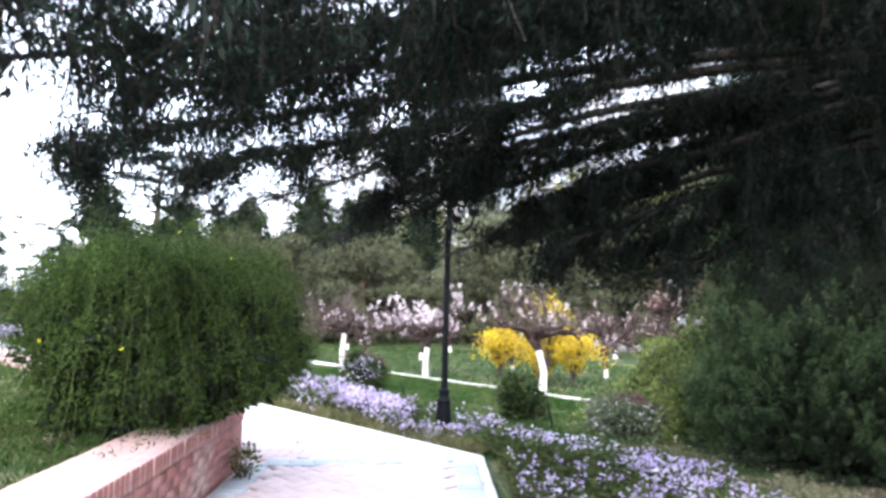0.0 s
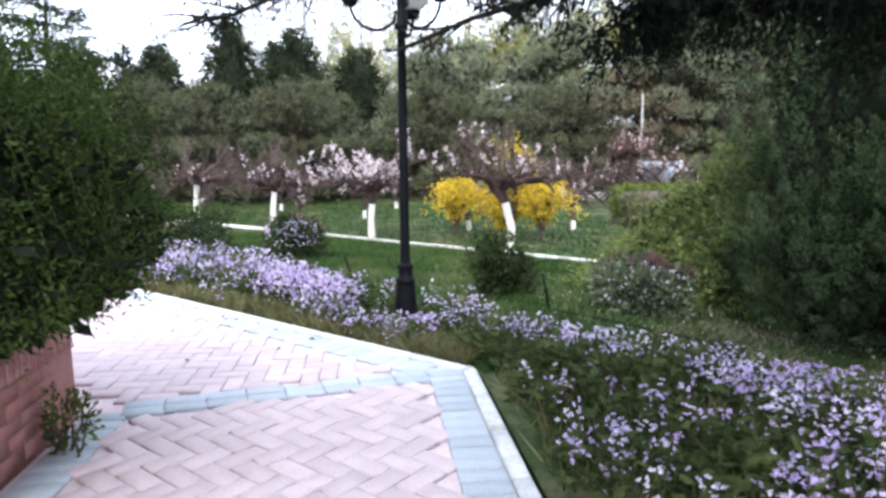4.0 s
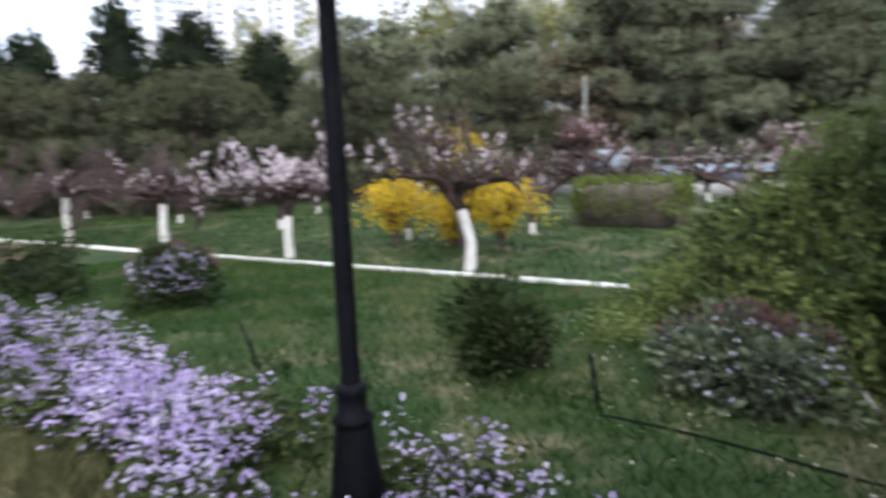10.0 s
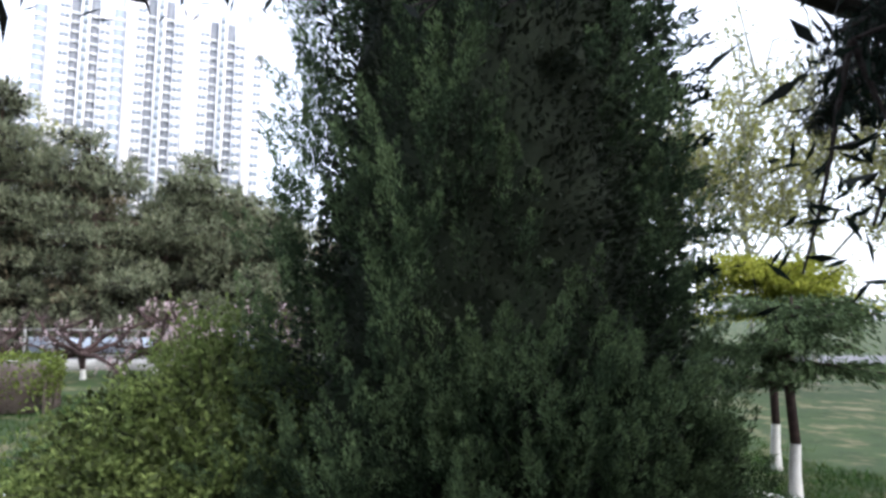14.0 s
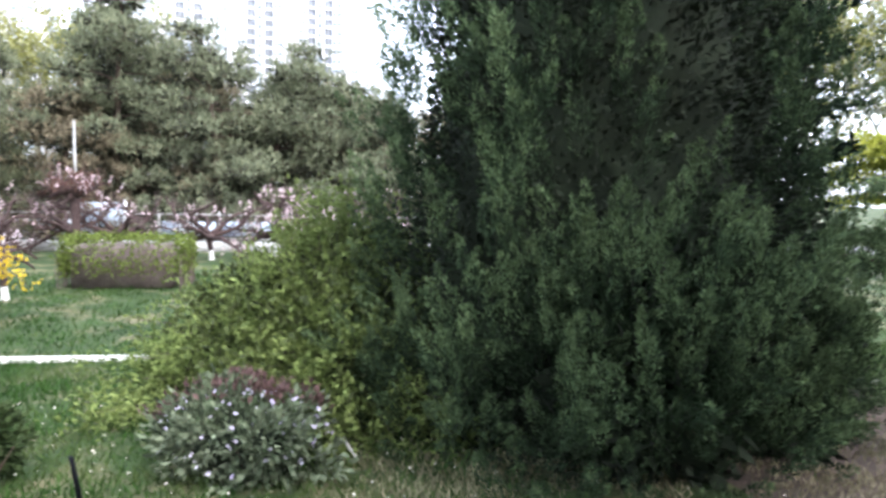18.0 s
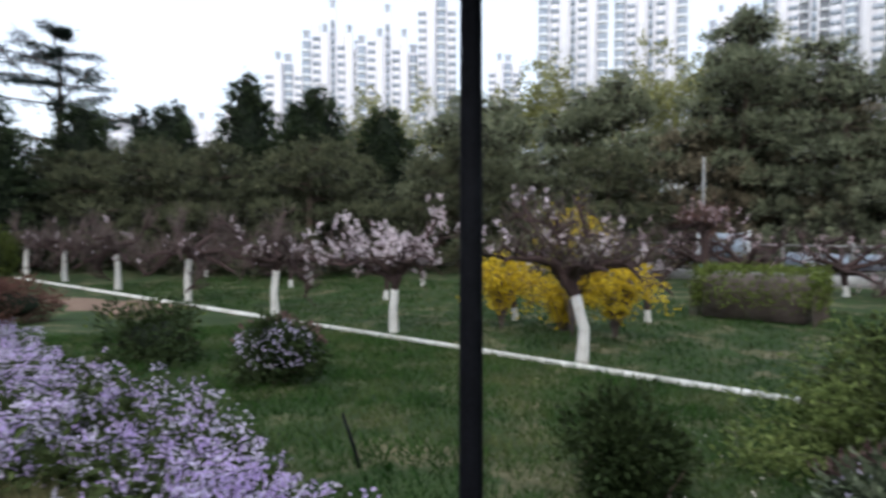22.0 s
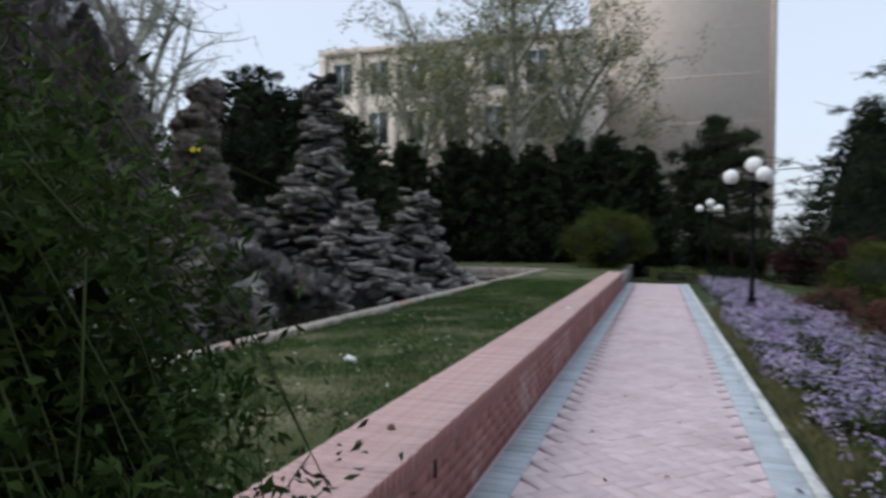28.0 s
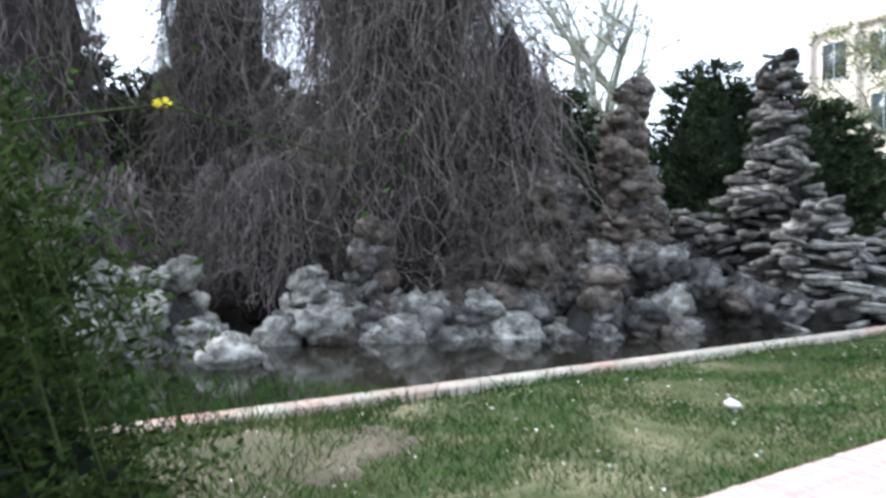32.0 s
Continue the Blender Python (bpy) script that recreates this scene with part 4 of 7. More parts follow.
def cedar_far(seed, h, r):
    """A tall cedar with open, level tiers."""
    rng = np.random.default_rng(seed)
    root = thing("cedar", "", "tree")
    wood, fol = Geo(), Geo()
    tube(wood, [(0, 0, -0.2), (0, 0, h * 0.5), (0.1, 0, h * 0.85), (-0.35, 0, h)], [0.3, 0.2, 0.07, 0.02], 8)
    tiers = 12
    for k in range(tiers):
        u = 0.12 + 0.86 * k / (tiers - 1)
        z = h * u + rng.normal() * 0.28
        long_side = rng.random() * 2 * np.pi
        for q in range(5):
            a = rng.random() * 2 * np.pi
            reach = r * (1.04 - u) ** 0.85 * (0.35 + 0.5 * rng.random() + 0.75 * max(0, math.cos(a - long_side))) + 0.35
            b = wander((0, 0, z), (math.cos(a), math.sin(a), 0.25 * rng.random()), reach, 5, rng, 0.08, -0.02 - 0.06 * rng.random())
            tube(wood, b, np.linspace(0.06, 0.015, 6), 4, False)
            t_ = rng.random((170, 1)) ** 0.7
            p = b[np.clip((t_[:, 0] * 5).astype(int), 0, 5)] + rng.normal(size=(170, 3)) * (0.22, 0.22, 0.05) - np.array([0, 0, 0.16]) * rng.random((170, 1))
            leaves(fol, p, rng.normal(size=(170, 3)) + (math.cos(a), math.sin(a), -0.3), 0.27, 0.075, rng, 0.1)
    part("trunk", wood.mesh("trunk", M["bark"]), root)
    part("foliage", fol.mesh("foliage", M["cedar"]), root, kind="stuff")
    return root


def leafy_tree(seed, h, r, mat, leaf_n=2600, trunk_mat="bark_pale", leaf_size=0.22, crown=0.45, trunk_r=0.16):
    """A tall broadleaf tree in thin spring leaf."""
    rng = np.random.default_rng(seed)
    root = thing("broadleaf_tree", "", "tree")
    wood, tips = Geo(), []
    stem = wander((0, 0, -0.2), (0, 0, 1), h * 0.6, 7, rng, 0.05, 0.03)
    tube(wood, stem, np.linspace(trunk_r, trunk_r * 0.5, 8), 8)
    for k in range(12):
        i = rng.integers(3, 8)
        a = rng.random() * 2 * np.pi
        b = wander(stem[i], (math.cos(a) * 0.7, math.sin(a) * 0.7, 0.9), h * (0.3 + 0.15 * rng.random()), 7, rng, 0.14, 0.03)
        tube(wood, b, np.linspace(trunk_r * 0.58, 0.03, 8), 5, False)
        for m in range(7):
            j = rng.integers(2, 8)
            c = wander(b[j], (math.cos(a + rng.normal()), math.sin(a + rng.normal()), 0.3 + 0.6 * rng.random()), r * (0.4 + 0.5 * rng.random()), 5, rng, 0.25, -0.02)
            tube(wood, c, np.linspace(0.04, 0.008, 6), 4, False)
            for q in range(4):
                e = wander(c[rng.integers(1, 6)], rng.normal(size=3) + (0, 0, 0.3), r * 0.25, 3, rng, 0.3, -0.05)
                tube(wood, e, np.linspace(0.012, 0.004, 4), 3, False)
                tips.append(e)
    part("trunk", wood.mesh("trunk", M[trunk_mat], True), root)
    if leaf_n:
        fol = Geo()
        tips = np.array(tips)
        p = tips[rng.integers(0, len(tips), leaf_n), rng.integers(0, 4, leaf_n)] + rng.normal(size=(leaf_n, 3)) * 0.16
        leaves(fol, p, rng.normal(size=(leaf_n, 3)) + (0, 0, -0.4), leaf_size, leaf_size * 0.5, rng)
        part("leaves", fol.mesh("leaves", mat), root, kind="stuff")
    return root


def bush(seed, rx, ry, h, mat, leaf_n=5000, leaf_size=0.045, tip=None, tip_n=0, tip_up=0.3, flowers=0, stems=26, flat=0.0, aspect=0.55, core=0.55, name="shrub"):
    """A rounded shrub: stems, a core coloured dark as shade, and a crown of single leaves."""
    rng = np.random.default_rng(seed)
    root = thing(name, "", "shrub")
    wood = Geo()
    for k in range(stems):
        a, s_ = rng.random() * 2 * np.pi, rng.random() ** 0.6
        end = np.array([math.cos(a) * rx * s_ * 0.9, math.sin(a) * ry * s_ * 0.9, h * (0.55 + 0.4 * rng.random()) * (1 - 0.35 * s_)])
        st = np.array([math.cos(a) * 0.08 * rx, math.sin(a) * 0.08 * ry, -0.05])
        mid = (st + end) / 2 + rng.normal(size=3) * 0.05
        tube(wood, [st, mid, end], [0.009, 0.007, 0.003], 4, False)
    part("stems", wood.mesh("stems", M["bark"]), root, kind="stuff")
    fol = Geo()
    c, rad = (0, 0, h * 0.5), (rx, ry, h * 0.5)
    n_cl = 30 if rx > 0.9 else 20
    cl, cd = blob_points(n_cl, rng, c, (rx * 0.8, ry * 0.8, h * 0.42), 0.6, 0.15 if rx > 0.9 else 0.4)
    per = leaf_n // n_cl
    for q in range(n_cl):
        p, d = blob_points(per, rng, cl[q], (rx * 0.36, ry * 0.36, h * (0.24 if rx > 0.9 else 0.3)), 0.3, 0.3)
        p = p[(p[:, 2] > 0.0)]
        d = d[: len(p)]
        leaves(fol, p, d + cd[q] * 0.6 + (0, 0, 0.25) + rng.normal(size=d.shape) * 0.5, leaf_size * (0.6 + 0.8 * rng.random(len(p))), leaf_size * aspect, rng)
    part("leaves", fol.mesh("leaves", mat), root, kind="stuff")
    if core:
        # core colour holds the shade under the leaves
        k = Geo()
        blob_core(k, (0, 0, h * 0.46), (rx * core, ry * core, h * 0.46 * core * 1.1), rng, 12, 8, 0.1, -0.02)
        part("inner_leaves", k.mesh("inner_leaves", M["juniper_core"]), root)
    if tip:
        tp = Geo()
        p, d = blob_points(tip_n * 3, rng, c, (rx * 1.06, ry * 1.06, h * 0.58), 0.85, 0.2, tip_up)
        side = (d[:, 0] * 0.6 - d[:, 1] * 0.8 + 0.3 * rng.normal(size=len(d))) > 0.5
        p, d = p[side], d[side]
        leaves(tp, p, d + (0, 0, 0.4) + rng.normal(size=d.shape) * 0.4, leaf_size, leaf_size * aspect, rng)
        part("young_leaves", tp.mesh("young_leaves", tip), root, "reddish young leaves on top", kind="stuff")
    if flowers:
        fl = Geo()
        p, d = blob_points(flowers, rng, c, (rx * 0.92, ry * 0.92, h * 0.52), 0.85, 0.12, -0.2)
        for i in range(4):
            leaves(fl, p, d + rng.normal(size=d.shape) * 0.7, 0.022, 0.02, rng)
        part("flowers", fl.mesh("flowers", M["violet_pale"]), root, "small pale lilac flowers", kind="stuff")
    return root


def label_it(ob, label, category="tree", group=""):
    return tagged(ob, label, category, group)


def place(ob, x, y, z, rz=0.0, s=1.0):
    ob.matrix_world = Matrix.Translation((x, y, z)) @ pose(0, 0, 0, 0, 0, rz) @ Matrix.Diagonal((s, s, s, 1))
    return ob

# ---------------------------------------------------------------- street lamps
def garden_lamp(h, globes):
    """A cast-iron garden lamp: flared foot, ringed pole, three scrolled arms and three globes."""
    root = thing("garden_lamp", "", "street lamp")
    g = Geo()
    lathe(g, [(0.0, 0.0), (0.14, 0.0), (0.14, 0.03), (0.122, 0.05), (0.115, 0.1), (0.096, 0.27), (0.08, 0.43), (0.079, 0.445), (0.086, 0.45), (0.086, 0.475), (0.064, 0.49), (0.06, 0.565), (0.067, 0.575), (0.067, 0.6), (0.045, 0.615), (0.0, 0.62)], 8)
    part("foot", g.mesh("foot", M["iron"]), root, "flared black foot with raised rings")
    g = Geo()
    lathe(g, [(0.042, 0.61), (0.038, h * 0.6), (0.035, h - 0.45), (0.058, h - 0.44), (0.058, h - 0.4), (0.036, h - 0.38), (0.033, h - 0.06), (0.075, h - 0.04), (0.075, h), (0.0, h + 0.01)], 12)
    part("pole", g.mesh("pole", M["iron"], True), root)
    for k in range(globes):
        a = 2 * np.pi * k / globes + 0.5
        d = np.array([math.cos(a), math.sin(a), 0])
        th = np.linspace(-1.2, 1.45, 11)
        arc = np.array([d * (0.22 + 0.2 * math.sin(x)) + (0, 0, h - 0.26 - 0.2 * math.cos(x)) for x in th])
        arc[0] = d * 0.045 + (0, 0, h - 0.3)
        g = Geo()
        tube(g, arc, np.full(len(arc), 0.014), 6)
        sc = np.array([d * (0.2 + 0.07 * (1 - q / 9) * math.cos(q * 0.9)) + (0, 0, h - 0.2 + 0.07 * (1 - q / 9) * math.sin(q * 0.9)) for q in range(9)])
        tube(g, sc, np.full(9, 0.009), 5)
        c = arc[-1]
        lathe(g, [(0.0, 0.0), (0.05, 0.0), (0.07, 0.05), (0.075, 0.075), (0.0, 0.08)], 10, c)
        arm = part("arm", g.mesh("arm", M["iron"], True), root)
        s_ = Geo()
        lathe(s_, [(0.155 * math.sin(p), 0.155 * math.cos(p)) for p in np.linspace(np.pi - 0.45, 0.001, 12)], 18, c + (0, 0, 0.215))
        part("globe", s_.mesh("globe", M["globe"], True), arm, "white glass globe")
    c = np.array([0, 0, h])
    s_ = Geo()
    lathe(s_, [(0.165 * math.sin(p), 0.165 * math.cos(p)) for p in np.linspace(np.pi - 0.4, 0.001, 12)], 18, c + (0, 0, 0.16))
    part("globe", s_.mesh("globe", M["globe"], True), root, "white glass globe on the top")
    return root


lamp = garden_lamp(2.98, 3)
lamp.matrix_world = pose(0.785, 1.42, -0.14)
tagged(lamp, "black iron garden lamp with white globes in the flower bed", "street lamp", "lamps along the path")
for x, y, r in ((0.80, 15.4, 20), (0.95, 29.5, 50), (0.9, 44.0, 10)):
    copy_thing(lamp, pose(x, y, -0.09, 0, 0, r))

# ---------------------------------------------------------------- fruit trees
trees = [
    (11, 1.2, 1.35, 2.1, 0.055, (7.4, 4.62), "old spreading fruit tree with whitewashed trunk and sparse pale blossom", 900, False),
    (12, 1.0, 1.15, 2.3, 0.62, (7.6, 8.55), "spreading fruit tree with whitewashed trunk, thick with pale pink blossom", 60, False),
    (13, 1.15, 1.5, 2.1, 0.045, (7.62, 12.2), "spreading fruit tree with whitewashed trunk and few blossoms", 0, False),
    (14, 1.28, 1.6, 2.2, 0.012, (7.62, 15.9), "bare spreading fruit tree with whitewashed trunk", 0, False),
]
made = []
for seed, th_, sp, tp, bl, (x, y), lab, lf, pk in trees:
    t_ = fruit_tree(seed, th_, sp, tp, bl, pk, leaf=lf, detail={11: 1.7, 12: 1.1}.get(seed, 1.75), paint=0.8 if seed < 13 else 0.84, knob=1.25 if seed == 11 else 1.0, lean=0.15 if seed == 11 else 0.06, rise={11: 0.42, 12: 0.3}.get(seed, 0.03))
    place(t_, x, y, float(lawn_z(x)), -35 if seed == 11 else 40 * seed)
    made.append(label_it(t_, lab, group="row of fruit trees"))
for x, y, r, s in ((7.7, 20.1, 70, 1.0), (7.8, 24.4, 150, 1.0), (7.9, 28.4, 220, 1.0), (7.9, 32.4, 20, 1.0)):
    copy_thing(made[3], pose(x, y, float(lawn_z(x)), 0, 0, r))
# thinner trees of the second row
s2 = fruit_tree(31, 1.0, 0.7, 1.75, 0.2, False, detail=0.5, paint=0.32)
place(s2, 10.4, 7.8, -0.53, 0, 0.8)
label_it(s2, "slender young fruit tree with a whitewashed foot", group="second row of fruit trees")
for x, y, r, s in ((11.9, 5.6, 40, 0.75), (11.2, 12.4, 120, 0.85), (14.0, 19.1, 200, 1.1), (14.6, 14.2, 10, 0.9), (11.6, 17.0, 80, 0.9), (11.9, 22.5, 160, 0.9)):
    copy_thing(s2, pose(x, y, -0.53, 0, 0, r))
pinks = fruit_tree(41, 0.8, 1.6, 2.1, 0.28, True)
label_it(pinks, "low spreading plum tree with dark limbs and pink blossom", group="plum trees by the road")
place(pinks, 18.5, 0.2, -0.53, 90, 1.05)
for x, y, r in ((20.5, -1.8, 150), (21.5, -5.0, 60), (20.2, 1.6, 20)):
    copy_thing(pinks, pose(x, y, -0.53, 0, 0, r))
bare_plum = fruit_tree(43, 0.7, 1.9, 1.75, 0.06, True, knob=1.15, paint=0.4)
label_it(bare_plum, "low wide plum tree with dark winding limbs, nearly bare", group="bare plum trees by the road")
place(bare_plum, 19.6, 3.4, -0.53, 0, 1.05)
for x, y, r in ((19.5, 6.0, 200), (18.5, 9.0, 250), (21.0, 11.0, 30), (22.0, 8.2, 10)):
    copy_thing(bare_plum, pose(x, y, -0.53, 0, 0, r))

# ---------------------------------------------------------------- forsythia, hedges and shrubs of the lawn
def forsythia(seed, rx, ry, h, per=60):
    rng = np.random.default_rng(seed)
    root = thing("forsythia", "", "shrub")
    wood, fl = Geo(), Geo()
    for k in range(60):
        a = rng.random() * 2 * np.pi
        s_ = 0.4 + 0.6 * rng.random()
        n = 9
        u = np.linspace(0, 1, n)[:, None]
        top = h * (0.7 + 0.4 * rng.random())
        arc = np.concatenate([np.cos(a) * rx * s_ * u ** 1.2, np.sin(a) * ry * s_ * u ** 1.2, top * (1.7 * u - (0.75 + 0.5 * s_) * u ** 2.4)], 1)
        tube(wood, arc, np.linspace(0.012, 0.003, n), 4, False)
        m = per
        p = arc[rng.integers(2, n, m)] + rng.normal(size=(m, 3)) * 0.07
        p[:, 2] = np.maximum(p[:, 2], 0.12)
        for q in range(2):
            leaves(fl, p, rng.normal(size=(m, 3)), 0.06, 0.045, rng)
    part("stems", wood.mesh("stems", M["twig"]), root, kind="stuff")
    part("flowers", fl.mesh("flowers", M["yellow"]), root, "dense yellow flowers", kind="stuff")
    return root


f1 = forsythia(51, 0.8, 0.95, 1.65, 26)
label_it(place(f1, 9.5, 5.15, -0.53), "bright yellow flowering forsythia bush on the lawn", "shrub", "forsythia bushes")
copy_thing(f1, pose(9.2, 7.3, -0.53, 0, 0, 100))
copy_thing(f1, pose(9.9, 6.35, -0.8, 0, 0, 210))
f2 = forsythia(52, 0.75, 0.95, 2.7, 20)
label_it(place(f2, 9.4, 5.9, -0.53), "tall upright forsythia with thinner yellow flowers", "shrub", "forsythia bushes")

# rose and weigela bushes in the strip of lawn
small = [
    (61, 0.4, 0.4, 0.62, "rose", None, 0, 0, (2.85, 1.82), "small dark green rose bush on the lawn"),
    (62, 0.58, 0.5, 0.5, "rose_grey", "maroon_leaf", 1500, 110, (3.05, 0.24), "low rose bush with reddish tips and pale lilac flowers"),
    (63, 0.5, 0.48, 0.66, "rose", "maroon_leaf", 1700, 420, (3.3, 6.05), "small bush with lilac flowers and reddish leaves"),
    (64, 0.7, 0.6, 0.68, "rose", "hedge", 300, 0, (2.85, 7.95), "small green bush with yellowish tips on the lawn"),
    (65, 0.75, 0.65, 0.72, "red_leaf", "rose", 300, 0, (2.75, 12.8), "small bush with reddish brown leaves"),
    (66, 0.6, 0.6, 0.7, "red_leaf", "rose", 200, 0, (2.6, 17.2), "small bush with dark reddish leaves"),
    (67, 0.5, 0.5, 0.5, "rose", None, 0, 0, (3.4, 19.2), "small dark green bush near the path"),
]
for seed, rx, ry, h, ml, tp, tn, fl, (x, y), lab in small:
    b = bush(seed, rx, ry, h, M[ml], 4200, 0.06, M[tp] if tp else None, tn, 0.2, fl)
    label_it(place(b, x, y, float(lawn_z(x)) - 0.02, 30 * seed), lab, "shrub", "bushes in the lawn strip")
dome = bush(71, 1.0, 1.0, 1.7, M["dome"], 12000, 0.07, None, 0, core=0.72, name="round_shrub")
label_it(place(dome, 4.6, 21.6, -0.3), "clipped round yellow-green shrub on the lawn", "shrub", "round clipped shrubs")
big = bush(72, 1.7, 1.7, 2.15, M["dome"], 24000, 0.085, None, 0, core=0.75, name="round_shrub")
label_it(place(big, -3.0, 27.6, 0.4), "large clipped round shrub at the end of the wall", "shrub", "round clipped shrubs")
purple = bush(73, 1.3, 1.15, 2.0, M["purple_leaf"], 7000, 0.12, None, 0, core=0.6, name="purple_shrub")
label_it(place(purple, 4.9, 33.0, -0.35), "dark red purple-leaved shrub", "shrub", "purple shrubs")
for x, y, r, s in ((6.8, 35.5, 40, 1), (2.9, 36.5, 90, 1), (9.2, 36.0, 10, 1), (6.3, 30.5, 200, 1)):
    copy_thing(purple, pose(x, y, -0.45, 0, 0, r))
plum = fruit_tree(42, 1.9, 0.6, 3.0, 0.14, True, paint=0.15, leaf=3400, detail=0.9, red=True)
label_it(place(plum, 17.9, 6.5, -0.53), "small red-leaved plum tree beside the pale pole")


def block_hedge(name, x0, x1, y0, y1, z, h, mat, label, n, leaf_size=0.06, bare=0.0):
    rng = np.random.default_rng(int(abs(x0 * 10 + y0 * 7)) + 3)
    root = thing(name, label, "hedge", ((x0 + x1) / 2, (y0 + y1) / 2, z))
    ax, ay = (x1 - x0) / 2, (y1 - y0) / 2
    # core in the shade-dark foliage colour, unless bare stems show
    k = Geo()
    box(k, (-ax * 0.8, -ay * 0.84, 0.05), (ax * 0.8, ay * 0.84, h * 0.88), 0.08)
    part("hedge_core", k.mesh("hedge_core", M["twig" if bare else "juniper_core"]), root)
    face = rng.integers(0, 5, n)
    p = (rng.random((n, 3)) * 2 - 1) * (ax, ay, 0.5) + (0, 0, h / 2)
    p[:, 2] = h * (bare + (1 - bare) * rng.random(n)) * (1 - 0.35 * (rng.random(n) < 0.12))
    for i, (axis, v) in enumerate(((0, -ax), (0, ax), (1, -ay), (1, ay), (2, h))):
        p[face == i, axis] = v
    p += rng.normal(size=p.shape) * 0.05
    g = Geo()
    leaves(g, p, rng.normal(size=p.shape) + (0, 0, 0.5), leaf_size * (0.6 + 0.8 * rng.random(n)), leaf_size * 0.55, rng)
    part("leaves", g.mesh("leaves", mat), root, kind="stuff")
    w_ = Geo()
    for q in range(int(60 * max(ax, ay))):
        x, y = (rng.random() * 2 - 1) * ax, -ay * 1.02 if q % 2 else ay * 1.02
        tube(w_, [(x, y, 0), (x + rng.normal() * 0.05, y, h * 0.5), (x + rng.normal() * 0.1, y, h * 0.75)], [0.012, 0.009, 0.005], 3, False)
    part("stems", w_.mesh("stems", M["twig"]), root, kind="stuff")
    return root


block_hedge("clipped_hedge", 13.2, 14.6, 2.9, 5.2, -0.55, 1.05, M["hedge"], "square clipped hedge with bare brown stems below", 3600, 0.085, 0.34)
block_hedge("low_hedge", -1.2, 0.6, 26.6, 27.3, 0.0, 0.42, M["hedge"], "low clipped hedge across the end of the path", 1600, 0.06)

# the pale green mound beside the juniper
def mound_shrub(seed, rx, ry, h):
    """A broad low dome of arching leafy shoots that reach the ground all round."""
    rng = np.random.default_rng(seed)
    root = thing("mound_shrub", "broad mound of fresh light green shrub beside the juniper", "shrub")
    wood, fol, core = Geo(), Geo(), Geo()
    for k in range(760):
        a, rise = rng.random() * 2 * np.pi, rng.random()
        rise = 1 - (1 - rise) ** 0.6
        wide = (1 - rise) ** 0.8
        end = np.array([rx * math.cos(a) * wide, ry * math.sin(a) * wide, 0.03 + h * rise])
        lump = 0.9 + 0.1 * math.sin(4 * a + 6 * rise) + 0.07 * rng.normal()
        end = end * (lump, lump, lump)
        u = np.linspace(0, 1, 8)[:, None]
        sh = end * u ** (1.0, 1.0, 0.8) * np.array([1, 1, 1.0]) + np.array([0, 0, 0.12]) * np.sin(np.pi * u) + np.cumsum(rng.normal(size=(8, 3)) * 0.012, 0)
        sh[:, 2] = np.maximum(sh[:, 2], 0.03)
        if k % 3 == 0:
            tube(wood, sh, np.linspace(0.007, 0.002, 8), 3, False)
        m = 84
        t_ = 0.62 + 0.4 * rng.random(m)
        p = np.stack([np.interp(t_, u[:, 0], sh[:, q]) for q in range(3)], -1) + rng.normal(size=(m, 3)) * 0.05
        p[:, 2] = np.maximum(p[:, 2], 0.02)
        out = unit(end + (0, 0, 0.3))
        leaves(fol, p, out * 0.7 + rng.normal(size=(m, 3)) * 0.75, 0.045 + 0.03 * rng.random(m), 0.024, rng, 0.12)
    # inner leaves take the darker copy, which paints shade under the shoots
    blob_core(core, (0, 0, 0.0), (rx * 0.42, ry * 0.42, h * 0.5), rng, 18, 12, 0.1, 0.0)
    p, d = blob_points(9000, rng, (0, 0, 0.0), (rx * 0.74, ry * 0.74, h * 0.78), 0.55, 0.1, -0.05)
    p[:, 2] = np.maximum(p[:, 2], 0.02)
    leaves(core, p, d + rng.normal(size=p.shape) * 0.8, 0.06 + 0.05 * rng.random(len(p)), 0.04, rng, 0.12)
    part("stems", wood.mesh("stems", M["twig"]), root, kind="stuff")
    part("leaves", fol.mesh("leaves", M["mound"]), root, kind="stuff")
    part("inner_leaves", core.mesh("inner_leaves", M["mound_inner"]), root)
    return root


place(mound_shrub(81, 1.9, 2.15, 2.0), 4.75, -0.4, -0.36)


